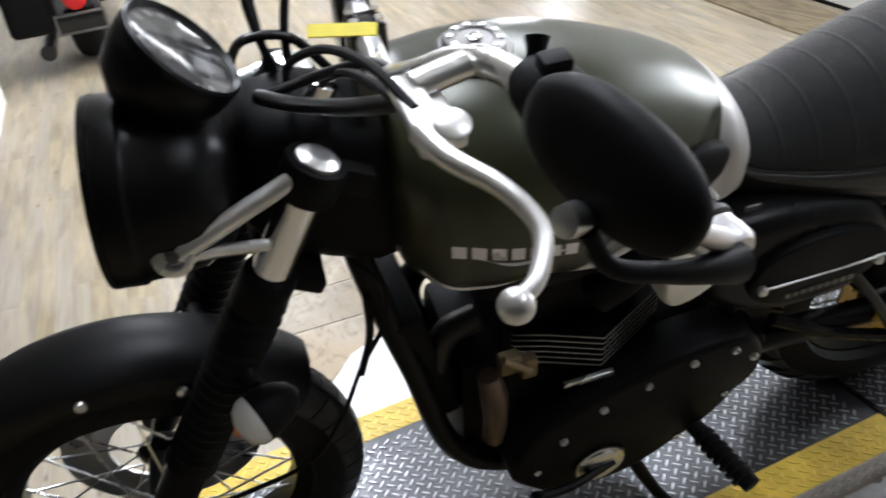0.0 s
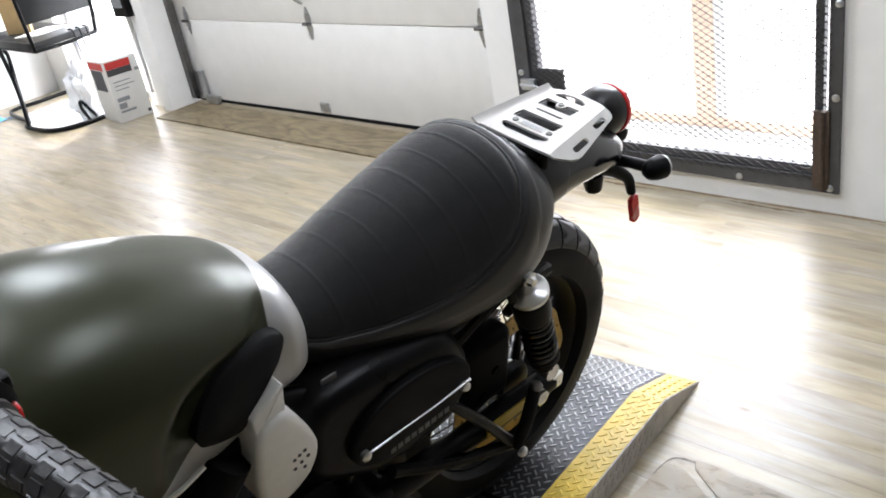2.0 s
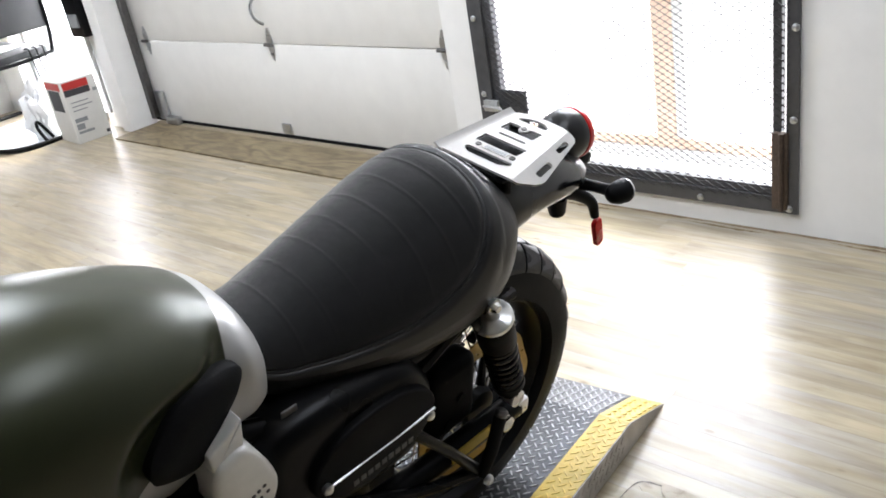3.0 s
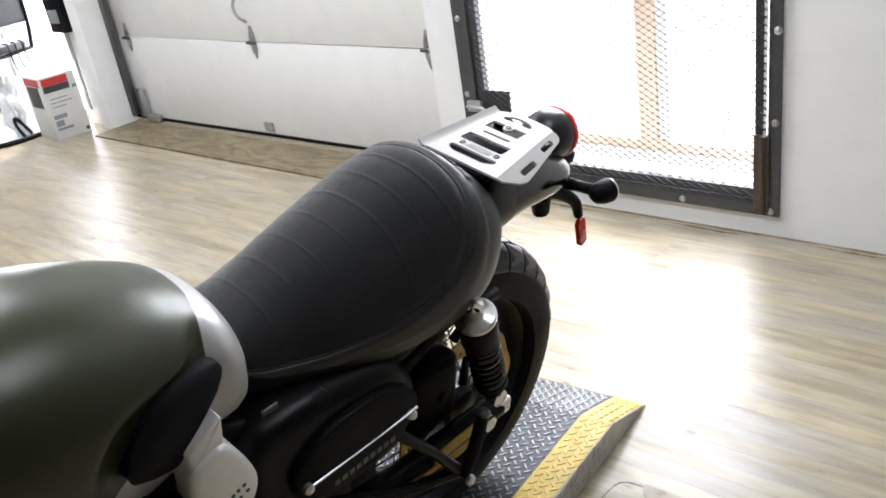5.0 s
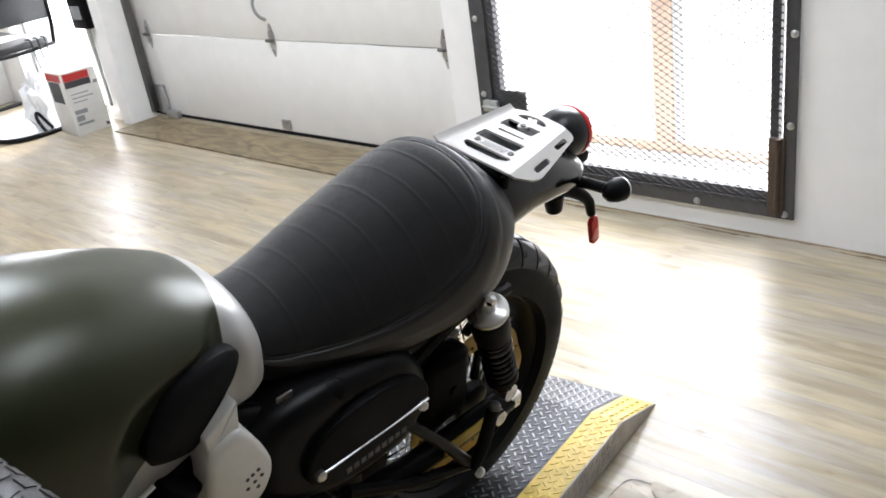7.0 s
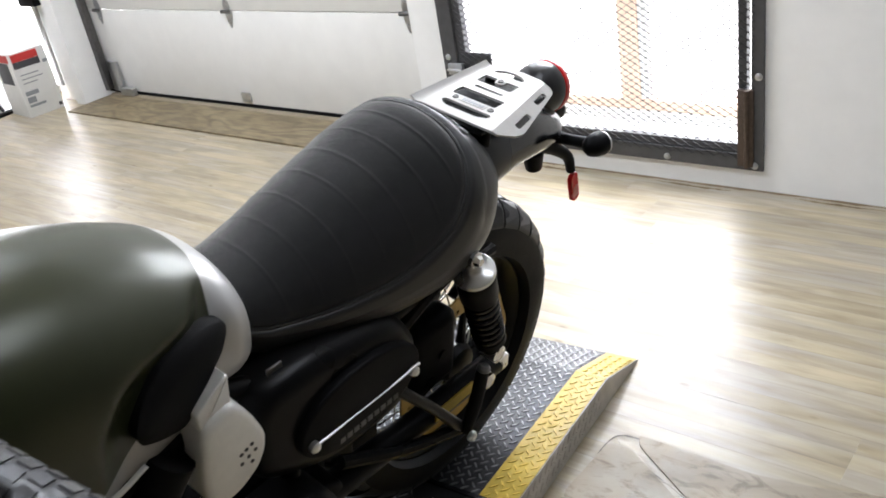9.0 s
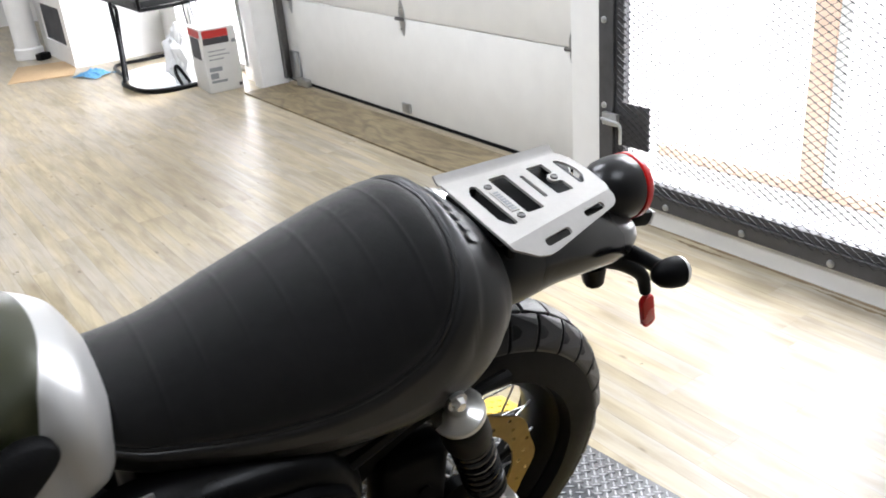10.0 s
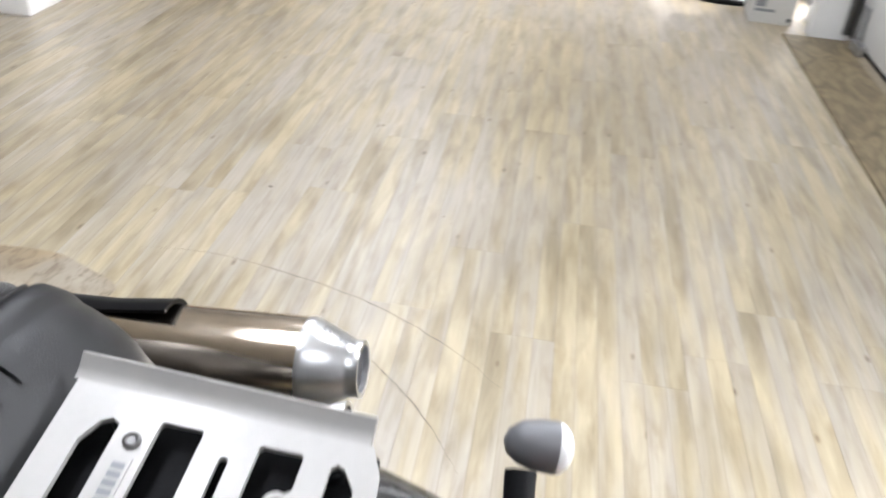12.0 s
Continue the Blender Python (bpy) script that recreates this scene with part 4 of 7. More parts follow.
for i in range(6):
    z = 0.456 + i * 0.0124
    bm = bmesh.new()
    outline(bm, [(x * 0.997 + 0.0023, y * 0.997) for x, y in FIN], Matrix.Translation((0, 0, z + 0.0017)), 0.0030)
    fin = part("cooling_fin", bm, M_MATTBLACK, bike, smooth=False)
    bm = bmesh.new()
    outline(bm, FIN, Matrix.Translation((0, 0, z)), 0.0016)
    part("fin_edge", bm, M_FIN, fin, "bare machined fin edge", smooth=False)


def cover(name, pts, v0, v1, material, label, bevel=0.008, parent=bike):
    """A casting on the left side: an outline in (u, w), thick from v0 out to v1."""
    bm = bmesh.new()
    m = Matrix(((1, 0, 0, 0), (0, 0, -1, v0), (0, 1, 0, 0), (0, 0, 0, 1)))
    outline(bm, pts, m, abs(v1 - v0), bevel, 3)
    return part(name, bm, material, parent, label)


case = cover("clutch_cover", rounded([(0.615, 0.27), (0.665, 0.38), (0.76, 0.425), (0.90, 0.470), (1.01, 0.472), (1.05, 0.41), (0.985, 0.28), (0.84, 0.180), (0.70, 0.180)]), -0.11, -0.185, M_MATTBLACK, "matt black engine side cover with small bolts", 0.014)
for u, w in ((0.667, 0.278), (0.708, 0.342), (0.770, 0.395), (0.841, 0.422), (0.913, 0.445), (0.982, 0.448), (1.021, 0.417), (0.985, 0.34), (0.915, 0.255)):
    bm = bmesh.new()
    lathe(bm, [(0.0068, 0), (0.0068, 0.006), (0.005, 0.0075), (0.003, 0.0045), (0.0005, 0.0045)], to_axis((u, -0.1835, w), (0, -1, 0)), 10)
    part("bolt", bm, M_ALU, case, "steel bolt")
bm = bmesh.new()
AC = to_axis((0.776, -0.184, 0.247), (0, -1, 0)) @ Matrix.Scale(0.80, 4)
lathe(bm, [(0.060, -0.01), (0.058, 0.006), (0.052, 0.009), (0.045, 0.007), (0.042, 0.010), (0.020, 0.0112), (0.002, 0.0115)], AC, 44)
disc = part("round_cover", bm, M_ALU, case, "round machined alternator cap")
bm = bmesh.new()
lathe(bm, [(0.060, 0.0), (0.0585, 0.0075), (0.050, 0.0085), (0.050, 0.0)], AC, 44, caps=False)
part("rim_ring", bm, M_BLACK, disc)
for i in range(4):
    bm = bmesh.new()
    box(bm, -0.024 + i * 0.013, -0.015 + i * 0.013, -0.006, 0.006, 0.0105, 0.0122, 0, AC)
    part("badge_bar", bm, M_DARKSTEEL, disc, smooth=False)
cover("sprocket_cover", rounded([(0.93, 0.22), (0.94, 0.36), (1.02, 0.40), (1.10, 0.37), (1.10, 0.27), (1.02, 0.20)]), -0.07, -0.13, M_MATTBLACK, "")
bm = bmesh.new()
box(bm, 0.715, 0.795, -0.158, -0.150, 0.434, 0.445, 0.001, pose(0, 0, 0))
part("maker_plate", bm, M_ALU, bike, "thin bare metal plate on the engine")
# throttle body cover, silver, with a group of holes
thr = cover("throttle_body_cover", rounded([(0.858, 0.700), (0.903, 0.716), (0.919, 0.696), (0.934, 0.665), (0.945, 0.633), (0.943, 0.608), (0.929, 0.583), (0.900, 0.565), (0.870, 0.560), (0.850, 0.580), (0.848, 0.630)], 4, 0.35), -0.112, -0.1655, M_PALECAST, "silver throttle body cover with small holes", 0.010)
cover("upper_wing", rounded([(0.860, 0.722), (0.909, 0.754), (0.907, 0.704), (0.862, 0.690)], 3, 0.08), -0.130, -0.156, M_PALECAST, "", 0.003, thr)
# holes are dark discs on the face, coloured like the shade inside
for u, w in ((0.920, 0.634), (0.911, 0.631), (0.903, 0.628), (0.913, 0.617), (0.924, 0.621), (0.902, 0.612), (0.917, 0.605)):
    bm = bmesh.new()
    lathe(bm, [(0.0030, 0), (0.0030, 0.0010), (0.0008, 0.0011)], to_axis((u, -0.1650, w), (0, -1, 0)), 10)
    part("hole", bm, M_DARKINK, thr)
bm = bmesh.new()
tube(bm, [(0.77, -0.12, 0.585), (0.80, -0.13, 0.62), (0.83, -0.135, 0.665)], 0.030, 16, 10)
part("intake_stub", bm, M_MATTBLACK, bike, "black rubber intake stub")
# exhaust header with gold-brown heat tint, and brass fittings at the cylinder head
for s in (-1, 1):
    bm = bmesh.new()
    tube(bm, [(0.61, 0.065 * s, 0.54), (0.565, 0.07 * s, 0.53), (0.545, 0.075 * s, 0.48), (0.56, 0.09 * s + (0.03 if s < 0 else 0), 0.40), (0.62, 0.14 if s > 0 else 0.0, 0.36), (0.72, 0.165, 0.40), (0.95, 0.185, 0.50), (1.15, 0.195, 0.60)], 0.021, 14, 40)
    part("exhaust_header", bm, M_HEADER, bike, "dark heat-stained exhaust header")
bm = bmesh.new()
tube(bm, [(0.600, -0.145, 0.505), (0.607, -0.150, 0.46), (0.610, -0.15, 0.40), (0.606, -0.15, 0.355)], [0.016, 0.021, 0.019, 0.017], 14, 14)
part("heat_shield_boot", bm, mat("tinted_copper_steel", (0.085, 0.055, 0.042), 0.35, 0.6, 30, 0.4), bike, "brown heat-tinted pipe")
bm = bmesh.new()
box(bm, 0.618, 0.650, -0.150, -0.128, 0.495, 0.53, 0.005)
box(bm, 0.650, 0.675, -0.150, -0.128, 0.475, 0.515, 0.005)
tube(bm, [(0.62, -0.15, 0.535), (0.66, -0.155, 0.50)], 0.006, 8)
part("brass_fitting", bm, M_BRASS, bike, "dull brass fitting at the cylinder")
# side panel with its oval face, strip and unread name as bars
panel = cover("side_panel", rounded([(0.925, 0.52), (0.935, 0.668), (1.06, 0.672), (1.21, 0.648), (1.258, 0.56), (1.225, 0.452), (1.06, 0.45)], 5, 0.36), -0.085, -0.152, M_BLACK, "satin black side panel with an oval face", 0.03)
oval_pts = []
for k in range(36):
    t = 2 * math.pi * k / 36
    x, z = 0.118 * math.copysign(abs(math.cos(t)) ** 0.9, math.cos(t)), 0.066 * math.sin(t)
    a = radians(1)
    oval_pts.append((1.112 + x * math.cos(a) - z * math.sin(a), 0.560 + x * math.sin(a) + z * math.cos(a)))
face = cover("oval_plate", oval_pts, -0.148, -0.166, M_MATTBLACK, "matt black oval plate", 0.005, panel)
bm = bmesh.new()
tube(bm, [(1.013, -0.170, 0.550), (1.08, -0.1705, 0.551), (1.15, -0.171, 0.552), (1.222, -0.171, 0.556)], [0.0026, 0.0013, 0.0013, 0.0026], 8, 16)
part("strip", bm, M_SILVER, face, "thin bright metal strip")
for u, w in ((1.013, 0.550), (1.212, 0.546)):
    bm = bmesh.new()
    lathe(bm, [(0.0085, -0.006), (0.0085, 0.003), (0.005, 0.0065), (0.0008, 0.007)], to_axis((u, -0.170, w), (0, -1, 0)), 14)
    part("bolt", bm, M_ALU, face, "bright dome bolt")
for i in range(9):
    bm = bmesh.new()
    u0, w0 = 1.062 + i * 0.0136, 0.511 + i * 0.0003
    box(bm, u0, u0 + 0.0095, -0.1672, -0.1655, w0, w0 + 0.010, 0.0)
    part("name_bar", bm, M_NAME, face, smooth=False)
bm = bmesh.new()
box(bm, 1.0, 1.28, -0.09, 0.09, 0.46, 0.64, 0.03)
part("air_box", bm, M_MATTBLACK, bike)
bm = bmesh.new()
box(bm, 0.986, 1.012, -0.122, -0.118, 0.664, 0.680, 0.002)
part("seat_tab", bm, M_DARKSTEEL, bike)
# swing arm, chain guard, pegs
arms = []
for s in (-1, 1):
    bm = bmesh.new()
    tube(bm, [(1.00, 0.105 * s, 0.345), (1.25, 0.112 * s, 0.335), (1.50, 0.112 * s, 0.322)], [0.028, 0.024, 0.024], 12, 12)
    arm = part("swing_arm", bm, M_BLACK, bike, "black swing arm tube")
    arms.append(arm)
    bm = bmesh.new()
    lathe(bm, [(0.017, 0), (0.017, 0.012), (0.008, 0.016), (0.001, 0.016)], to_axis((1.455, 0.128 * s, 0.322), (0, s, 0)), 6)
    part("axle_nut", bm, M_ALU, arm)
    bm = bmesh.new()
    box(bm, 1.49, 1.525, 0.112 * s - 0.02, 0.112 * s + 0.02, 0.305, 0.34, 0.006)
    part("chain_adjuster", bm, M_ALU, arm)
bm = bmesh.new()
box(bm, 1.08, 1.40, 0.055, 0.095, 0.425, 0.436, 0.004)
box(bm, 1.08, 1.40, 0.091, 0.096, 0.38, 0.433, 0.002)
part("chain_guard", bm, M_BLACK, bike, "black chain guard")
bm = bmesh.new()
box(bm, 1.305, 1.405, -0.1385, -0.1355, 0.334, 0.358, 0.0)
part("warning_label", bm, M_DULLYEL, arms[0], "yellow warning label with unread print", smooth=False)
bm = bmesh.new()
box(bm, 1.300, 1.415, -0.094, -0.036, 0.345, 0.500, 0.020, seg=3)
tube(bm, [(1.340, -0.098, 0.375), (1.340, -0.092, 0.375)], 0.012, 16)
tube(bm, [(1.370, -0.098, 0.420), (1.370, -0.092, 0.420)], 0.010, 16)
part("brake_caliper", bm, M_MATTBLACK, bike, "black rear brake caliper")
bm = bmesh.new()
spr = [(c0 * math.cos(q), c0 * math.sin(q)) for q, c0 in ((2 * math.pi * i / 84, 0.108 if i % 2 else 0.101) for i in range(84))]
ports = [ring_of(0.016, 12, c=(0.066 * math.cos(2 * math.pi * k / 6), 0.066 * math.sin(2 * math.pi * k / 6))) for k in range(6)]
holed(bm, spr, ports, Matrix.Translation((0, 0.072, 0)) @ turn, 0.006)
part("sprocket", bm, M_DARKSTEEL, rear, "dark steel rear sprocket")
bm = bmesh.new()
tube(bm, [(1.04, 0.071, 0.37), (1.24, 0.071, 0.395), (1.45, 0.071, 0.425)], 0.006, 6)
tube(bm, [(1.04, 0.071, 0.30), (1.24, 0.071, 0.265), (1.45, 0.071, 0.220)], 0.006, 6)
part("chain", bm, M_DARKSTEEL, bike)
for s in (-1, 1):
    bm = bmesh.new()
    tube(bm, [(1.17, 0.135 * s, 0.53), (1.22, 0.150 * s, 0.475), (1.29, 0.157 * s, 0.385), (1.345, 0.160 * s, 0.305)], [0.012, 0.0095, 0.0095, 0.012], 10, 14)
    tube(bm, [(1.10, 0.12 * s, 0.40), (1.22, 0.145 * s, 0.345), (1.345, 0.160 * s, 0.305)], [0.012, 0.010, 0.012], 8, 10)
    hanger = part("peg_hanger", bm, M_BLACK, bike, "black cast hanger for the passenger peg")
    bm = bmesh.new()
    tube(bm, [(1.345, 0.172 * s, 0.305), (1.363, 0.176 * s, 0.36), (1.382, 0.174 * s, 0.425)], [0.010, 0.0125, 0.0115], 12, 10)
    part("passenger_peg", bm, M_RUBBER, hanger, "black passenger peg folded up")
    bm = bmesh.new()
    lathe(bm, [(0.0115, -0.004), (0.012, 0.003), (0.008, 0.008), (0.001, 0.009)], to_axis((1.384, 0.174 * s, 0.428), (0.25, 0, 1)), 14)
    part("peg_end", bm, M_DARKSTEEL, hanger, "worn metal peg end")
    bm = bmesh.new()
    lathe(bm, [(0.010, 0.0), (0.010, 0.006), (0.006, 0.010), (0.001, 0.010)], to_axis((1.345, 0.184 * s, 0.303), (0, s, 0)), 10)
    part("bolt", bm, M_ALU, hanger, "bright bolt")
    bm = bmesh.new()
    tube(bm, [(0.93, 0.14 * s, 0.27), (0.955, 0.20 * s, 0.256), (0.985, 0.305 * s, 0.246)], [0.012, 0.016, 0.016], 10, 10)
    peg = part("foot_peg", bm, M_RUBBER, bike, "black rubber foot peg")
    for i in range(7):
        bm = bmesh.new()
        lathe(bm, [(0.0195, -0.0035), (0.0195, 0.0035)], to_axis((0.956 + i * 0.0036, s * (0.205 + i * 0.0135), 0.2555 - i * 0.0013), (0.28, s, -0.1)), 12)
        part("rib", bm, M_RUBBER, peg)
bm = bmesh.new()
tube(bm, [(0.83, -0.12, 0.23), (0.90, -0.20, 0.10), (0.955, -0.258, 0.003 + 0.065)], [0.014, 0.011, 0.010], 10, 10)
tube(bm, [(0.955, -0.258, 0.068), (0.965, -0.272, 0.060)], [0.010, 0.018], 10)
part("side_stand", bm, M_BLACK, bike, "black side stand, folded out")
bm = bmesh.new()
tube(bm, [(0.80, -0.19, 0.245), (0.72, -0.205, 0.235), (0.66, -0.205, 0.235)], 0.008, 8, 8)
tube(bm, [(0.66, -0.20, 0.235), (0.66, -0.245, 0.238)], 0.011, 8)
part("gear_lever", bm, M_BLACK, bike, "gear lever with rubber tip")
# shock absorbers
for s in (-1, 1):
    top, low = Vector((1.362, 0.150 * s, 0.664)), Vector((1.458, 0.138 * s, 0.395))
    d = (low - top).normalized()
    ln = (low - top).length
    M0 = to_axis(top, d)
    bm = bmesh.new()
    lathe(bm, [(0.030, 0.036), (0.0330, 0.040), (0.0330, 0.06), (0.0325, 0.10), (0.031, 0.105)], M0, 28)
    shock = part("shock_absorber", bm, M_MATTBLACK, bike, "black coil-over shock absorber with silver cap")
    bm = bmesh.new()
    lathe(bm, [(0.012, 0.006), (0.013, 0.028), (0.016, 0.031), (0.0325, 0.0325), (0.0350, 0.0350), (0.0350, 0.042)], M0, 32)
    part("top_cap", bm, M_SATIN, shock, "brushed silver cap")
    bm = bmesh.new()
    tube(bm, [top + Vector((0, -0.022 * s, 0)), top + Vector((0, 0.012 * s, 0))], 0.0135, 16)
    part("top_eye", bm, M_SATIN, shock, "bare metal eye")
    bm = bmesh.new()
    tube(bm, [top + Vector((0, 0.012 * s, 0)), top + Vector((0, 0.021 * s, 0))], [0.010, 0.007], 6)
    part("cap_nut", bm, M_CHROME, shock)
    bm = bmesh.new()
    tube(bm, [M0 @ Vector((0.026 * math.cos(a), 0.026 * math.sin(a), 0.105 + a * 0.0027)) for a in np.linspace(0, 2 * math.pi * 7.2, 120)], 0.0048, 7)
    part("spring", bm, M_GLOSSBLACK, shock, "black coil spring")
    bm = bmesh.new()
    lathe(bm, [(0.014, 0.10), (0.014, 0.22), (0.030, 0.226), (0.030, 0.24), (0.016, 0.246), (0.016, ln - 0.012)], M0, 20)
    part("damper", bm, M_MATTBLACK, shock)
    bm = bmesh.new()
    tube(bm, [low + Vector((0, -0.016, 0)), low + Vector((0, 0.016, 0))], 0.017, 14)
    part("lower_eye", bm, M_ALU, shock, "bare metal lower eye")
# rear inner guard and brake line
bm = bmesh.new()
rings = []
for a in np.linspace(radians(-12), radians(92), 26):
    c, r = Vector((1.455, 0, 0.322)), 0.355
    rings.append([(c.x - r * math.cos(a) - 0.0 , y, c.z + (r + dz) * math.sin(a)) for y, dz in ((-0.074, -0.05), (-0.078, 0.0), (0.078, 0.0), (0.074, -0.05))])
skin(bm, rings, closed=True)
part("inner_guard", bm, M_MATTBLACK, bike)
bm = bmesh.new()
tube(bm, [(1.37, -0.11, 0.56), (1.44, -0.10, 0.585), (1.50, -0.088, 0.575)], [0.009, 0.008, 0.012], 8, 12)
part("caliper_hose", bm, M_RUBBER, bike)
# indicators at the rear
for s in (-1, 1):
    bm = bmesh.new()
    drop = 0.010 if s < 0 else 0.0
    tube(bm, [(1.735, 0.040 * s, 0.680), (1.741, 0.080 * s, 0.690 - drop / 2), (1.738, 0.118 * s, 0.703 - drop)], [0.013, 0.011, 0.012], 10, 10)
    stem = part("rear_indicator", bm, M_RUBBER, bike, "black rear indicator with a pale lens")
    AX = to_axis((1.739 if s < 0 else 1.752, (0.134 if s < 0 else 0.140) * s, 0.708 - drop), (1, 0.10 * s, -0.10)) @ Matrix.Scale(0.82 if s < 0 else 0.72, 4)
    bm = bmesh.new()
    lathe(bm, [(0.003, -0.042), (0.013, -0.038), (0.022, -0.026), (0.0265, -0.008), (0.0275, 0.012)], AX, 24)
    part("indicator_body", bm, M_MATTBLACK if s < 0 else M_LITPLASTIC, stem)
    bm = bmesh.new()
    lathe(bm, [(0.0275, 0.012), (0.0265, 0.017), (0.020, 0.025), (0.010, 0.0295), (0.001, 0.0305)], AX, 24)
    part("indicator_lens", bm, M_CLEAR, stem, "clear lens")
    bm = bmesh.new()
    lathe(bm, [(0.002, 0.010), (0.010, 0.012), (0.0105, 0.022), (0.002, 0.0285)], AX @ Matrix.Translation((0, 0.010, 0.0005)), 14)
    part("amber_bulb", bm, M_ORANGE, stem, "amber bulb")
bm = bmesh.new()
tube(bm, [(1.68, -0.03, 0.69), (1.735, -0.045, 0.658), (1.772, -0.056, 0.628), (1.786, -0.060, 0.592)], [0.024, 0.014, 0.011, 0.009], 10, 14)
tube(bm, [(1.69, -0.03, 0.665), (1.70, -0.03, 0.625)], [0.022, 0.016], 10)
bracket = part("plate_bracket", bm, M_MATTBLACK, bike, "black rear bracket")
bm = bmesh.new()
outline(bm, round_rect(0.025, 0.073, 0.010, 5), Matrix.Translation((1.796, -0.060, 0.553)) @ pose(0, 0, 0, 0, 0, 4) @ pose(0, 0, 0, 90, 0, 0) @ pose(0, 0, 0, 0, 0, 20), 0.010, 0.003)
part("red_reflector", bm, M_RED, bracket, "red side reflector")
bm = bmesh.new()
PLM = pose(1.806, 0.006, 0.690, 0, 14, 0)
box(bm, -0.032, 0.018, -0.018, 0.018, -0.014, 0.014, 0.008, PLM)
tube(bm, [(1.745, 0.0, 0.70), (1.785, 0.004, 0.692)], 0.012, 10)
plate_lamp = part("plate_lamp", bm, M_MATTBLACK, bike, "small black lamp housing behind the tail")
bm = bmesh.new()
box(bm, 0.018, 0.0215, -0.0155, 0.0155, -0.011, 0.011, 0.001, PLM)
part("plate_lens", bm, M_CLEAR, plate_lamp, "clear lens")
# twin silencers on the right, with a black heat guard
for k, (w0, du) in enumerate(((0.662, 0.0), (0.565, -0.02))):
    a, b = Vector((1.20 + du, 0.185, w0 - 0.028)), Vector((1.548 + du, 0.205, w0 - 0.002))
    d = (b - a).normalized()
    M0 = to_axis(a, d)
    ln = (b - a).length
    bm = bmesh.new()
    lathe(bm, [(0.022, 0), (0.034, 0.03), (0.0405, 0.05), (0.0405, ln - 0.004)], M0, 36)
    can = part("silencer", bm, mat("brushed_warm_steel", (0.82, 0.71, 0.58), 0.20, 1.0, 70, 0.12), bike, "brushed stainless silencer with a bevelled tip")
    bm = bmesh.new()
    lathe(bm, [(0.0405, ln - 0.004), (0.0410, ln + 0.002), (0.0265, ln + 0.033), (0.0245, ln + 0.036), (0.0245, ln + 0.045), (0.0205, ln + 0.045), (0.0200, ln)], M0, 36, caps=False)
    part("silencer_tip", bm, M_ALU, can, "satin silver end cap")
    # dark disc near the mouth stands in for the shaded bore
    bm = bmesh.new()
    lathe(bm, [(0.0203, ln + 0.040), (0.001, ln + 0.036)], M0, 20)
    part("silencer_bore", bm, M_DARKINK, can)
bm = bmesh.new()
rings = []
for t in np.linspace(0, 1, 14):
    p = Vector((1.05, 0.175, 0.588)).lerp(Vector((1.425, 0.194, 0.664)), t)
    w = 0.050 * (0.8 + 0.2 * math.sin(math.pi * min(t * 1.2, 1)))
    rings.append([p + Vector((0, r * math.cos(a), r * math.sin(a))) for r, lst in ((w, np.linspace(-1.1, 1.45, 12)), (w - 0.004, np.linspace(1.45, -1.1, 12))) for a in lst])
skin(bm, rings)
part("heat_guard", bm, M_BLACK, bike, "black pipe heat guard")
# added black plate that keeps the bright ramp from showing through the rear wheel
bm = bmesh.new()
rings = []
for v in (0.150, 0.158):
    rings.append([(x, v, z) for x, z in rounded([(1.08, 0.34), (1.10, 0.55), (1.30, 0.585), (1.47, 0.56), (1.50, 0.46), (1.36, 0.36)], 5, 0.3)])
skin(bm, rings)
part("lower_heat_shield", bm, M_MATTBLACK, bike, "added matt black plate under the silencers, blocking the view through the wheel")
# ---------------------------------------------------------------- front end, steered slightly
STEER = -4.0
AXIS = Vector((math.sin(radians(27.7)), 0, math.cos(radians(27.7))))
PIV = Vector((0.455, -0.013, 0.876))
FRONT = Matrix.Translation(PIV) @ Matrix.Rotation(radians(STEER), 4, AXIS)


def fpt(f, s, a):
    """A point of the front end: f ahead of the steering axis, s to its right, a up along it."""
    fwd = Vector((-math.cos(radians(27.7)), 0, math.sin(radians(27.7))))
    return FRONT @ (fwd * f + Vector((0, 1, 0)) * s + AXIS * a)


up = (fpt(0, 0, 1) - fpt(0, 0, 0)).normalized()
ahead = (fpt(1, 0, 0) - fpt(0, 0, 0)).normalized()
right = (fpt(0, 1, 0) - fpt(0, 0, 0)).normalized()
fork = new("front_fork")
fork.parent = bike
tagged(fork, "telescopic fork with silver tubes and black gaiters")
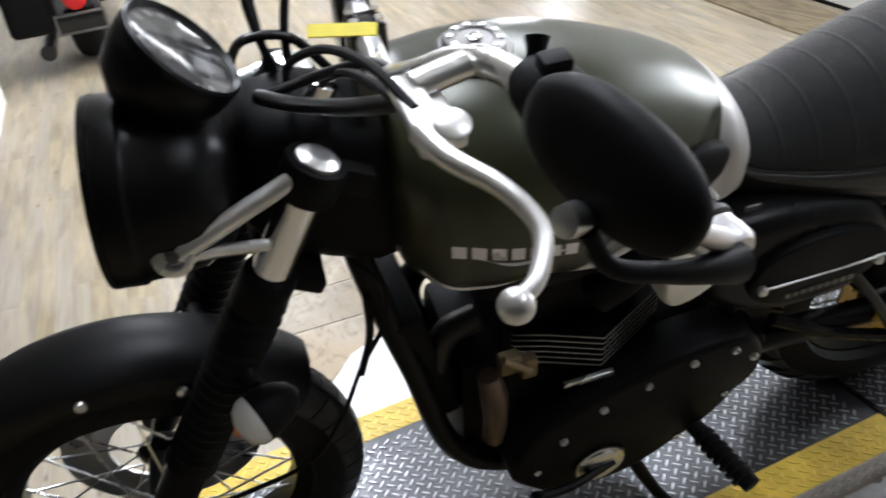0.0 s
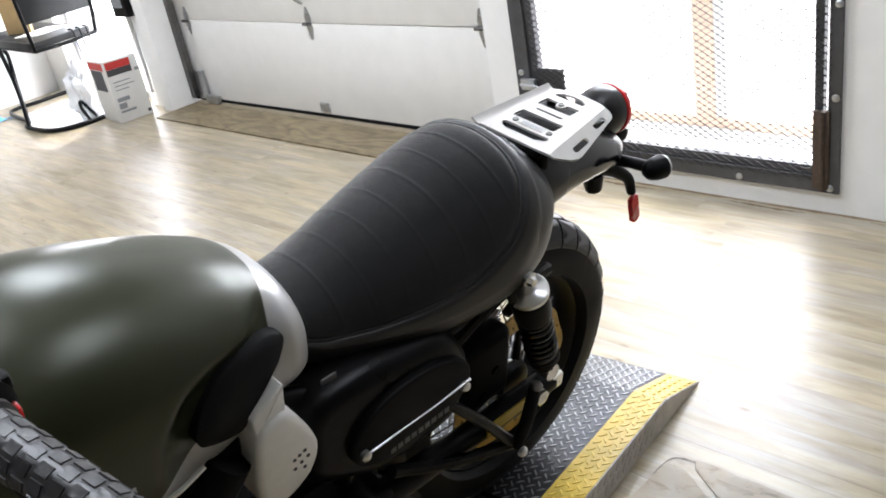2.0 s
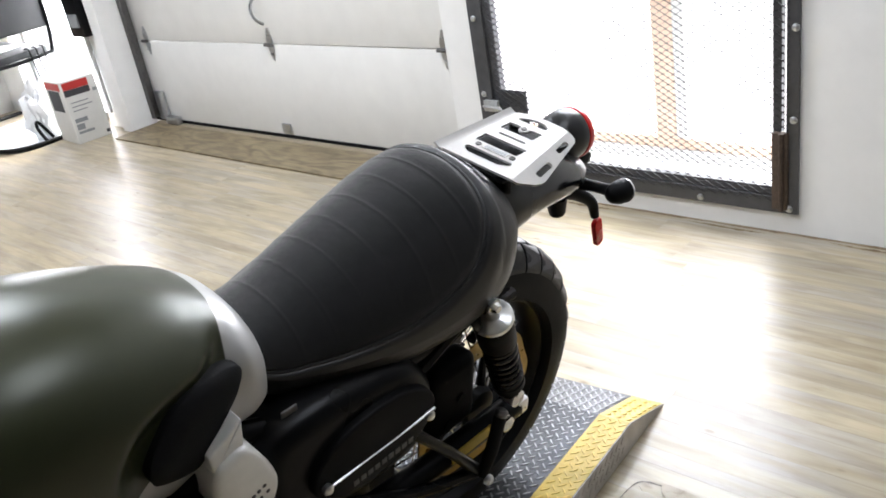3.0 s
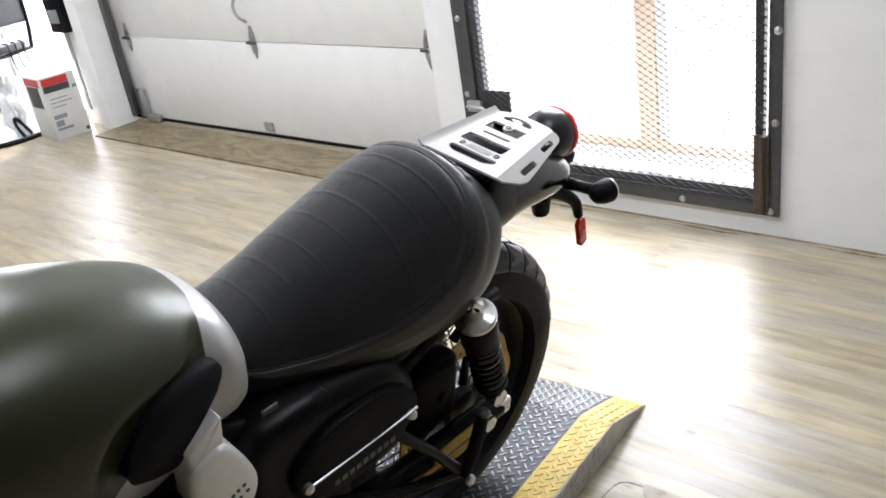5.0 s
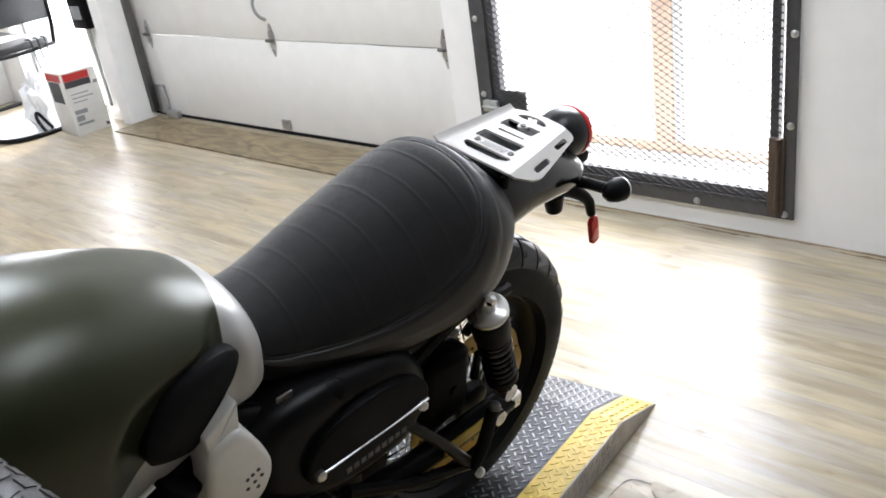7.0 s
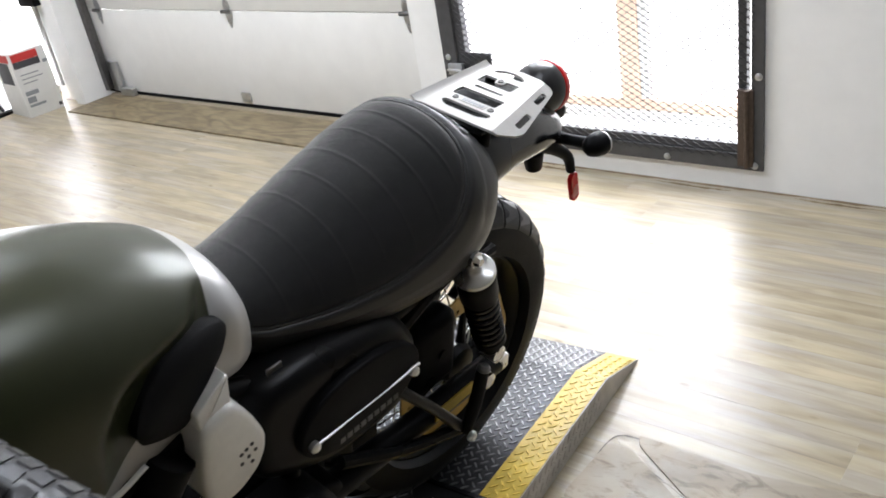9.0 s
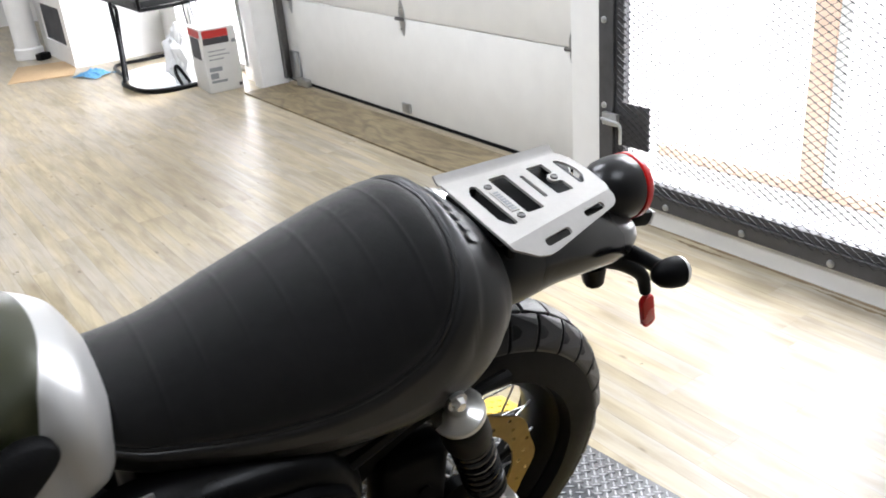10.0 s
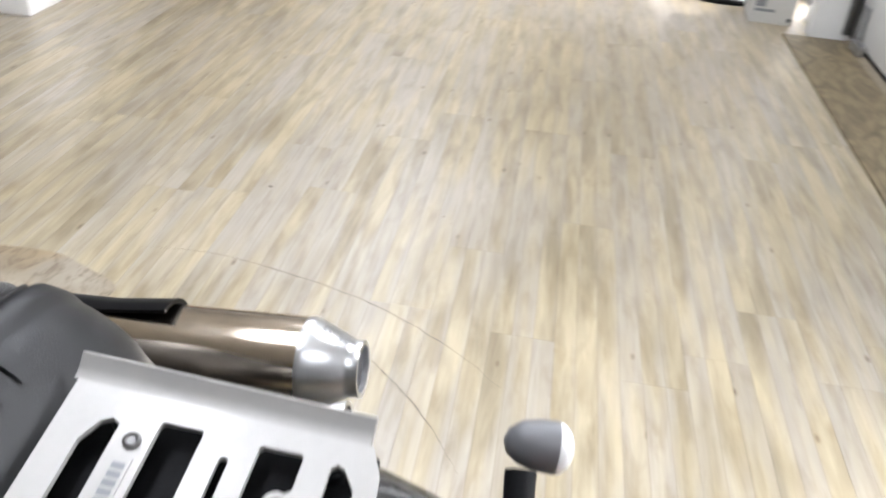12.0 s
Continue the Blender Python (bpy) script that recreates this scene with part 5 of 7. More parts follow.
for s in (-1, 1):
    S = 0.104 * s
    bm = bmesh.new()
    tube(bm, [fpt(0.045, S, -0.30), fpt(0.045, S, 0.012)], 0.0238, 20)
    part("fork_tube", bm, M_CHROME, fork, "polished fork tube")
    bm = bmesh.new()
    lathe(bm, [(0.020, 0), (0.0255, 0.003), (0.0250, 0.008), (0.017, 0.0135), (0.010, 0.0145), (0.001, 0.0145)], to_axis(fpt(0.045, S, 0.017), up), 24)
    part("fork_cap", bm, M_ALU, fork, "domed silver fork cap")
    bm = bmesh.new()
    prof = []
    for i in range(31):
        prof.append((0.0355 if i % 2 else 0.0305, -0.195 - i * 0.0092))
    lathe(bm, [(0.026, -0.165), (0.033, -0.167), (0.035, -0.185)] + prof + [(0.037, -0.49), (0.030, -0.495)], FRONT @ Matrix.Translation((0, 0, 0)) @ (FRONT.inverted() @ to_axis(fpt(0.045, S, 0), up)), 24)
    part("gaiter", bm, M_RUBBER, fork, "black ribbed rubber gaiter")
    bm = bmesh.new()
    tube(bm, [fpt(0.045, S, -0.48), fpt(0.045, S, -0.66)], [0.028, 0.030], 18)
    part("slider", bm, M_MATTBLACK, fork)
for a0, a1, mt in ((-0.022, 0.021, M_MATTBLACK), (-0.172, -0.140, M_MATTBLACK)):
    bm = bmesh.new()
    for s in (-1, 1):
        lathe(bm, [(0.034, a0), (0.0355, a0 + 0.004), (0.0355, a1 - 0.004), (0.034, a1)] if a1 > 0 else [(0.0315, a0), (0.033, a0 + 0.004), (0.033, a1 - 0.004), (0.031, a1)], to_axis(fpt(0.045, 0.104 * s, 0), up), 24)
    M0 = Matrix((ahead, right, up)).transposed().to_4x4()
    M0.translation = fpt(0, 0, 0)
    box(bm, -0.03, 0.055, -0.10, 0.10, a0 + 0.004, a1 - 0.006, 0.005, M0)
    part("fork_clamp", bm, mt, fork, "black fork clamp")
bm = bmesh.new()
rings = []
for k, (u, hw, w0, w1) in enumerate(((0.325, 0.045, 0.80, 0.92), (0.36, 0.075, 0.755, 0.945), (0.42, 0.085, 0.725, 0.95), (0.48, 0.085, 0.70, 0.93), (0.53, 0.07, 0.70, 0.90))):
    rings.append([(u, -0.012 + hw * math.copysign(abs(math.cos(a)) ** 0.6, math.cos(a)), (w0 + w1) / 2 + (w1 - w0) / 2 * math.copysign(abs(math.sin(a)) ** 0.6, math.sin(a))) for a in np.linspace(0, 2 * math.pi, 28, endpoint=False)])
skin(bm, rings)
part("neck_shroud", bm, M_MATTBLACK, bike, "black wiring shroud at the steering head")
for pts, r in (([(0.375, -0.075, 0.985), (0.405, -0.120, 0.998), (0.440, -0.185, 1.028), (0.468, -0.262, 1.075), (0.480, -0.300, 1.100)], 0.0085),
               ([(0.385, -0.060, 0.975), (0.430, -0.115, 1.020), (0.478, -0.160, 1.052), (0.492, -0.215, 1.062), (0.484, -0.270, 1.082)], 0.0055),
               ([(0.350, 0.020, 0.955), (0.375, 0.040, 0.985), (0.430, 0.045, 0.975), (0.470, 0.030, 0.93)], 0.006)):
    bm = bmesh.new()
    tube(bm, pts, r, 10, 22)
    part("wire_loop", bm, M_LAMPBLACK, bike)
# head lamp
hl_dir = Vector((-0.992, 0.075, 0.07))
HL = to_axis((0.262, -0.055, 0.886), hl_dir)
bm = bmesh.new()
lathe(bm, [(0.004, -0.080), (0.045, -0.074), (0.075, -0.058), (0.093, -0.030), (0.099, 0.0), (0.101, 0.030), (0.102, 0.034), (0.105, 0.037), (0.105, 0.060), (0.100, 0.069)], HL, 48)
headlamp = part("head_lamp", bm, M_BLACK, bike, "large round satin-black head lamp")
bm = bmesh.new()
lathe(bm, [(0.100, 0.066), (0.08, 0.074), (0.04, 0.080), (0.002, 0.082)], HL, 40)
part("lamp_glass", bm, M_CLEAR, headlamp, "clear lamp glass")
bm = bmesh.new()
lathe(bm, [(0.101, 0.061), (0.1055, 0.064), (0.1045, 0.072), (0.099, 0.073)], HL, 48, caps=False)
part("lamp_rim", bm, M_BLACK, headlamp)
for s in (-1, 1):
    e = Vector((0.253, -0.138, 0.865)) if s < 0 else Vector((0.270, 0.045, 0.900))
    bm = bmesh.new()
    for aa in (0.004, -0.090):
        tube(bm, [fpt(0.065, 0.118 * s, aa), fpt(0.065, 0.118 * s, aa).lerp(e + right * (0.010 * s), 0.5), e + right * (0.010 * s)], [0.0105, 0.011, 0.013] if aa > 0 else [0.007, 0.008, 0.010], 12, 12)
    stay = part("lamp_stay", bm, M_SATIN, headlamp, "bare aluminium lamp stay")
    bm = bmesh.new()
    lathe(bm, [(0.021, -0.008), (0.022, 0.010), (0.016, 0.013), (0.010, 0.012), (0.009, 0.009), (0.001, 0.009)], to_axis(e + right * (0.008 * s), right * s + Vector((0, 0, 0.45))), 20)
    part("stay_boss", bm, M_SATIN, stay)
    bm = bmesh.new()
    lathe(bm, [(0.008, 0), (0.0075, 0.006), (0.001, 0.006)], to_axis(e + right * (0.015 * s) + Vector((0, 0, 0.005)), right * s + Vector((0, 0, 0.45))), 6)
    part("bolt", bm, M_DARKSTEEL, stay)
# dial
gd = Vector((0.72, -0.05, 0.69)).normalized()
GA = to_axis((0.300, -0.030, 1.016), gd) @ Matrix.Scale(1.03, 4)
bm = bmesh.new()
lathe(bm, [(0.010, -0.060), (0.040, -0.055), (0.058, -0.035), (0.065, -0.005), (0.066, 0.012), (0.064, 0.016)], GA, 44)
dial = part("speedometer", bm, M_BLACK, bike, "round black speedometer with a glass face")
bm = bmesh.new()
lathe(bm, [(0.062, 0.013), (0.066, 0.015), (0.0665, 0.021), (0.063, 0.024), (0.058, 0.019)], GA, 44, caps=False)
part("bezel", bm, M_BLACK, dial)
bm = bmesh.new()
lathe(bm, [(0.060, 0.0155), (0.001, 0.0155)], GA, 44)
part("dial_face", bm, mat("grey_dial", (0.22, 0.23, 0.25), 0.2, 0.3, 30, 0.1, coat=1.0), dial, "grey dial face")
for i in range(13):
    bm = bmesh.new()
    a = radians(-130 + i * 21.7)
    box(bm, -0.0012, 0.0012, 0.046, 0.054, 0.0158, 0.0164, 0, GA @ Matrix.Rotation(a, 4, "Z"))
    part("dial_mark", bm, M_WHITEBOX, dial, smooth=False)
bm = bmesh.new()
box(bm, -0.020, 0.020, -0.034, -0.014, 0.0158, 0.0162, 0, GA)
part("dial_screen", bm, M_DARKINK, dial, "small dark display")
bm = bmesh.new()
lathe(bm, [(0.060, 0.0185), (0.040, 0.0205), (0.002, 0.0212)], GA, 44)
dg = part("dial_glass", bm, M_GLASS, dial)
dg.visible_shadow = False
# bars
BL = [(0.500, -0.015, 1.020), (0.492, -0.10, 1.028), (0.489, -0.17, 1.042), (0.500, -0.235, 1.080), (0.528, -0.280, 1.114), (0.550, -0.325, 1.124), (0.573, -0.395, 1.123), (0.604, -0.533, 1.118)]
BR = [(0.500, -0.015, 1.020), (0.506, 0.045, 1.020), (0.532, 0.085, 1.030), (0.575, 0.130, 1.050), (0.612, 0.180, 1.070), (0.640, 0.25, 1.082), (0.655, 0.33, 1.084), (0.690, 0.47, 1.080)]
bars = new("handlebar")
bars.parent = bike
tagged(bars, "wide aluminium handlebar with black grips")
bm = bmesh.new()
tube(bm, list(reversed(BR[1:])) + BL, 0.0128, 14, 80)
part("bar_tube", bm, M_SATIN, bars, "bare aluminium bar")
g0, g1 = Vector((0.573, -0.395, 1.123)), Vector((0.602, -0.525, 1.119))
for a, b in ((g0, g1), (Vector((0.652, 0.315, 1.084)), Vector((0.686, 0.455, 1.080)))):
    bm = bmesh.new()
    ln = (b - a).length
    GM = to_axis(a, b - a)
    lathe(bm, [(0.013, 0.0), (0.0195, 0.001), (0.0195, 0.006), (0.0165, 0.008), (0.0160, ln - 0.006), (0.0185, ln - 0.004), (0.0185, ln), (0.013, ln)], GM, 24)
    grip = part("grip", bm, M_GRIP, bars, "black rubber grip with raised blocks")
    bm = bmesh.new()
    for k in range(9):
        for q in range(10):
            p = GM @ pose(0, 0, 0.014 + k * (ln - 0.026) / 8.0, 0, 0, 36 * q + 18 * (k % 2))
            box(bm, 0.0150, 0.0167, -0.0036, 0.0036, -0.0048, 0.0048, 0.0, p)
    tagged(part("grip_pattern", bm, M_GRIP, grip), kind="stuff")
    bm = bmesh.new()
    lathe(bm, [(0.013, 0), (0.0165, 0.003), (0.0165, 0.020), (0.0135, 0.024), (0.001, 0.025)], to_axis(b, b - a), 24)
    part("bar_end", bm, M_SILVER, bars, "silver bar-end weight")
    bm = bmesh.new()
    d = (b - a).normalized()
    lathe(bm, [(0.019, -0.060), (0.024, -0.05), (0.028, -0.03), (0.027, -0.006), (0.021, -0.002)], to_axis(a, d), 20)
    sw = part("switch_housing", bm, M_MATTBLACK, bars, "black switch housing with rubber buttons")
    bm = bmesh.new()
    box(bm, -0.012, 0.012, -0.010, 0.010, 0.022, 0.036, 0.004, Matrix.Translation(a - d * 0.03))
    part("switch", bm, M_RUBBER, sw)
    bm = bmesh.new()
    box(bm, 0.018, 0.030, -0.006, 0.006, 0.004, 0.016, 0.003, Matrix.Translation(a - d * 0.018))
    part("thumb_switch", bm, M_RUBBER, sw)
    bm = bmesh.new()
    box(bm, -0.006, 0.006, -0.005, 0.005, -0.005, 0.005, 0.002, Matrix.Translation(a + Vector((0.017, -d.y * 0.004, -0.004))))
    part("button", bm, M_RED, sw, "small red button")
bm = bmesh.new()
tube(bm, [(0.562, -0.338, 1.118), (0.568, -0.330, 1.138), (0.572, -0.322, 1.148)], [0.008, 0.007, 0.010], 10, 8)
part("switch_stalk", bm, M_MATTBLACK, bars, "black switch stalk")
# right-hand brake reservoir and lever
bm = bmesh.new()
box(bm, 0.560, 0.615, 0.215, 0.262, 1.088, 1.128, 0.008, seg=3)
res = part("brake_reservoir", bm, M_MATTBLACK, bars, "black brake fluid reservoir")
bm = bmesh.new()
box(bm, 0.562, 0.613, 0.217, 0.260, 1.1285, 1.134, 0.003)
part("reservoir_lid", bm, M_DARKSTEEL, res, "dark screwed lid")
bm = bmesh.new()
box(bm, 0.618, 0.640, 0.262, 0.290, 1.108, 1.122, 0.004)
part("stop_switch", bm, M_RED, bars, "red engine stop switch")
bm = bmesh.new()
tube(bm, [(0.585, 0.255, 1.100), (0.560, 0.300, 1.100), (0.575, 0.360, 1.092), (0.600, 0.430, 1.084)], [0.010, 0.009, 0.008, 0.007], 10, 16)
part("brake_lever", bm, M_SATIN, bars, "bare aluminium brake lever")
# clutch side: perch, lever, ball, mirror
bm = bmesh.new()
box(bm, 0.460, 0.486, -0.385, -0.29, 1.106, 1.122, 0.006)
box(bm, 0.478, 0.500, -0.372, -0.285, 1.100, 1.112, 0.004)
perch = part("clutch_perch", bm, M_SATIN, bars, "silver clutch perch with a pale cap")
bm = bmesh.new()
lathe(bm, [(0.016, 0), (0.0165, 0.002), (0.0145, 0.0035), (0.001, 0.004)], to_axis((0.487, -0.374, 1.126), (0.05, -0.35, 1)) @ Matrix.Scale(0.85, 4), 24)
part("pivot_cap", bm, M_SATIN, perch, "pale round cap")
bm = bmesh.new()
tube(bm, [(0.466, -0.365, 1.118), (0.476, -0.40, 1.118), (0.500, -0.440, 1.116), (0.512, -0.475, 1.107), (0.498, -0.505, 1.098), (0.480, -0.517, 1.093)], [0.010, 0.0085, 0.0075, 0.007, 0.0066, 0.0062], 12, 26)
lever = part("clutch_lever", bm, M_SATIN, bars, "bare aluminium clutch lever")
bm = bmesh.new()
lathe(bm, [(0.0122 * math.sin(a) + 0.0001, -0.0122 * math.cos(a)) for a in np.linspace(0.02, math.pi - 0.02, 13)], Matrix.Translation((0.478, -0.519, 1.092)), 20)
part("lever_ball", bm, M_SATIN, lever)
bm = bmesh.new()
tube(bm, [(0.478, -0.305, 1.116), (0.500, -0.300, 1.118), (0.525, -0.295, 1.120)], 0.012, 10, 14)
part("clamp_arch", bm, M_SATIN, perch, "bright clamp arch")
mirror = new("bar_end_mirror")
mirror.parent = bars
tagged(mirror, "black round bar-end mirror folded inward")
MN = Vector((-0.887, -0.287, 0.361)).normalized()
mx_ = Vector((0.278, -0.957, -0.078)).normalized()
MC = Matrix((mx_, MN.cross(mx_), MN)).transposed().to_4x4()
MC.translation = Vector((0.514, -0.5425, 1.2115))


def egg(scale, z):
    """The mirror's rounded outline at a height over its rim."""
    out = []
    for k in range(48):
        t = 2 * math.pi * k / 48
        c, s = math.cos(t), math.sin(t)
        out.append(MC @ Vector((0.0635 * scale * math.copysign(abs(c) ** 0.86, c), 0.0325 * scale * math.copysign(abs(s) ** 0.86, s), z)))
    return out


bm = bmesh.new()
skin(bm, [egg(0.96, -0.010), egg(1.0, -0.007), egg(1.0, -0.001), egg(0.96, 0.003), egg(0.80, 0.008), egg(0.5, 0.0115), egg(0.05, 0.0125)])
part("mirror_shell", bm, M_MATTBLACK, mirror)
bm = bmesh.new()
skin(bm, [egg(0.93, -0.0101), egg(0.05, -0.0103)])
part("mirror_glass", bm, M_MIRROR, mirror)
bm = bmesh.new()
tube(bm, [(0.602, -0.552, 1.118), (0.578, -0.562, 1.130), (0.545, -0.566, 1.143), (0.513, -0.563, 1.156), (0.500, -0.556, 1.180)], [0.014, 0.009, 0.0065, 0.006, 0.006], 12, 20)
part("mirror_arm", bm, M_MATTBLACK, mirror, "black mirror arm")
bm = bmesh.new()
tube(bm, [(0.598, -0.543, 1.128), (0.578, -0.556, 1.150), (0.556, -0.566, 1.172)], [0.009, 0.007, 0.0055], 10, 8)
part("mirror_stay", bm, M_SILVER, mirror, "pale metal stay")
bm = bmesh.new()
lathe(bm, [(0.009, -0.006), (0.010, 0.0), (0.009, 0.010), (0.001, 0.012)], to_axis((0.494, -0.553, 1.188), (-0.8, -0.4, 0.4)), 12)
part("bolt", bm, M_ALU, mirror)
# bar clamps with the yellow tag
for y, x in ((-0.062, 0.496), (0.030, 0.501)):
    bm = bmesh.new()
    box(bm, x - 0.02, x + 0.02, y - 0.018, y + 0.018, 0.93, 1.043, 0.006)
    cl = part("bar_clamp", bm, M_GLOSSBLACK, bars, "black handlebar clamp")
    for dx in (-0.013, 0.013):
        for dy in (-0.009, 0.009):
            bm = bmesh.new()
            lathe(bm, [(0.005, 0), (0.005, 0.005), (0.002, 0.005)], Matrix.Translation((x + dx, y + dy, 1.042)), 8)
            part("bolt", bm, M_CHROME, cl)
bm = bmesh.new()
box(bm, -0.034, 0.034, -0.0075, 0.0075, 0, 0.002, 0, Matrix.Translation((0.466, -0.098, 1.054)) @ pose(0, 0, 0, 24, 0, -18))
part("paper_tag", bm, M_TAG, bars, "yellow paper tag tied to the clamps", smooth=False)
bm = bmesh.new()
lathe(bm, [(0.012, 0), (0.016, 0.004), (0.016, 0.03), (0.010, 0.034), (0.001, 0.034)], to_axis((0.430, -0.075, 0.960), up), 20)
part("ignition_lock", bm, M_CHROME, bars, "bright ignition lock")
# cables
for pts, r in (([(0.47, -0.34, 1.12), (0.455, -0.26, 1.115), (0.435, -0.15, 1.07), (0.41, -0.07, 1.01), (0.42, 0.0, 0.93), (0.47, 0.03, 0.82)], 0.0046),
               ([(0.63, 0.26, 1.10), (0.54, 0.22, 1.12), (0.43, 0.15, 1.11), (0.39, 0.07, 1.03), (0.41, 0.02, 0.92)], 0.0052),
               ([(0.63, 0.25, 1.10), (0.55, 0.24, 1.14), (0.45, 0.20, 1.15), (0.40, 0.12, 1.06), (0.40, 0.05, 0.93)], 0.0046),
               ([(0.62, 0.23, 1.09), (0.56, 0.18, 1.11), (0.48, 0.12, 1.10), (0.43, 0.06, 1.00), (0.42, 0.02, 0.92)], 0.0052),
               ([(0.47, -0.35, 1.118), (0.46, -0.24, 1.085), (0.45, -0.14, 1.035), (0.44, -0.07, 0.97), (0.46, -0.03, 0.85)], 0.0044),
               ([(0.44, -0.085, 0.735), (0.475, -0.10, 0.69), (0.47, -0.10, 0.62), (0.43, -0.10, 0.54), (0.39, -0.10, 0.44), (0.33, -0.09, 0.34), (0.20, -0.08, 0.29)], 0.0036),
               ([(0.455, -0.08, 0.66), (0.45, -0.095, 0.60), (0.43, -0.10, 0.53)], 0.0058)):
    bm = bmesh.new()
    tube(bm, pts, r, 8, 40)
    part("cable", bm, M_RUBBER, bike, "black control cable")
# front indicator
for s in (-1, 1):
    bm = bmesh.new()
    tube(bm, [fpt(0.045, 0.110 * s, -0.270), fpt(0.026, 0.150 * s, -0.282)], 0.010, 10)
    st = part("front_indicator", bm, M_RUBBER, bike, "black front indicator with clear lens")
    AX = to_axis(fpt(0.010, 0.174 * s, -0.303), hl_dir + right * (0.55 * s) - up * 0.25) @ Matrix.Scale(1.10, 4)
    bm = bmesh.new()
    lathe(bm, [(0.003, -0.044), (0.014, -0.038), (0.024, -0.024), (0.029, -0.006), (0.030, 0.010)], AX, 24)
    part("indicator_body", bm, M_MATTBLACK, st)
    bm = bmesh.new()
    lathe(bm, [(0.030, 0.010), (0.029, 0.018), (0.022, 0.028), (0.010, 0.034), (0.001, 0.035)], AX, 24)
    part("indicator_lens", bm, M_CLEAR, st, "clear lens")
    bm = bmesh.new()
    lathe(bm, [(0.002, 0.013), (0.011, 0.016), (0.012, 0.030), (0.002, 0.0375)], AX @ Matrix.Translation((0, 0, 0.0012)), 14)
    part("amber_bulb", bm, M_ORANGE, st, "amber bulb")
# front wheel and mudguard
axle = Vector((0.112, -0.020, 0.300))
fm = Matrix.Translation(axle) @ Matrix.Rotation(radians(STEER), 4, "Z")
front = wheel("front_wheel", (0, 0, 0), 0.305, 0.105, 0.224, bike, fm, 46, "black spoked front wheel")
bm = bmesh.new()
lathe(bm, [(0.085, -0.0025), (0.155, -0.0025), (0.155, 0.0025), (0.085, 0.0025), (0.085, -0.0025)], Matrix.Translation((0, 0.072, 0)) @ turn, 60, caps=False)
part("brake_disc", bm, M_ALU, front, "steel brake disc")
bm = bmesh.new()
rings = []
for a in np.linspace(radians(-50), radians(86), 40):
    r = 0.327
    ring = []
    for (y, dr) in ((-0.058, -0.052), (-0.066, -0.03), (-0.060, -0.010), (-0.040, 0.003), (0.0, 0.008), (0.040, 0.003), (0.060, -0.010), (0.066, -0.03), (0.058, -0.052), (0.055, -0.052), (0.062, -0.03), (0.056, -0.013), (0.038, -0.001), (0.0, 0.004), (-0.038, -0.001), (-0.056, -0.013), (-0.062, -0.03), (-0.055, -0.052)):
        ring.append(fm @ Vector((-(r + dr) * math.sin(a), y, (r + dr) * math.cos(a))))
    rings.append(ring)
skin(bm, rings)
mud = part("front_mudguard", bm, M_BLACK, bike, "satin black front mudguard")
for s in (-1, 1):
    for a in (-18, 6):
        bm = bmesh.new()
        p = fm @ Vector((-0.300 * math.sin(radians(a)), 0.0655 * s, 0.300 * math.cos(radians(a))))
        lathe(bm, [(0.008, -0.004), (0.008, 0.004), (0.004, 0.0065), (0.0006, 0.007)], to_axis(p, right * s), 12)
        part("bolt", bm, M_ALU, mud)
# fork brace over the mudguard
bm = bmesh.new()
tube(bm, [fpt(0.045, -0.104, -0.40), fpt(0.062, -0.07, -0.375), fpt(0.070, 0.0, -0.362), fpt(0.062, 0.07, -0.375), fpt(0.045, 0.104, -0.40)], 0.011, 10, 24)
part("fork_brace", bm, M_BLACK, fork, "black fork brace")


# ---------------------------------------------------------------- garage door, gate, window
garage = thing("garage_door", pose(3.478, 2.76, 0.012), "closed off-white sectional garage door with steel hinges", "garage door")
for i, (z0, z1) in enumerate(((0.018, 0.512), (0.516, 1.0), (1.004, 1.49), (1.494, 1.98), (1.984, 2.45))):
    bm = bmesh.new()
    box(bm, 0.004, 0.045, 0.10, 2.84, z0, z1, 0.004)
    part("panel", bm, M_DOOR, garage, "off-white steel panel")
bm = bmesh.new()
box(bm, 0.002, 0.05, 0.10, 2.84, 0.0, 0.017, 0.005)
part("bottom_seal", bm, M_RUBBER, garage, "black rubber bottom seal")


def hinge(y, z, big=True):
    """A strap hinge over a joint between two panels."""
    h = new("hinge")
    h.parent = garage
    h.matrix_local = Matrix.Translation((0.0, y, z))
    tagged(h, "galvanised hinge")
    for sgn in (-1, 1):
        bm = bmesh.new()
        outline(bm, [(-0.022, 0.004), (0.022, 0.004), (0.024, 0.03), (0.007, 0.085), (-0.007, 0.085), (-0.024, 0.03)], pose(0.002, 0, 0, 90 * sgn, 0, -90), 0.004)
        part("leaf", bm, M_GALV, h, smooth=False)
        bm = bmesh.new()
        lathe(bm, [(0.006, 0), (0.006, 0.006), (0.003, 0.008)], pose(-0.004, 0, sgn * 0.05, 0, -90, 0), 8)
        part("bolt", bm, M_GALV, h)
    bm = bmesh.new()
    tube(bm, [(-0.014, -0.03, 0), (-0.014, 0.03, 0)], 0.009, 10)
    part("pin", bm, M_DARKSTEEL, h)


for y in (0.205, 1.41, 2.625):
    for z in (0.514, 1.002, 1.492):
        hinge(y, z)
bm = bmesh.new()
tube(bm, [(-0.012, 1.41, 0.62), (-0.05, 1.425, 0.66), (-0.045, 1.44, 0.72), (-0.012, 1.41, 0.78)], 0.008, 8, 16)
part("pull_handle", bm, M_GALV, garage, "bent steel pull handle")
bm = bmesh.new()
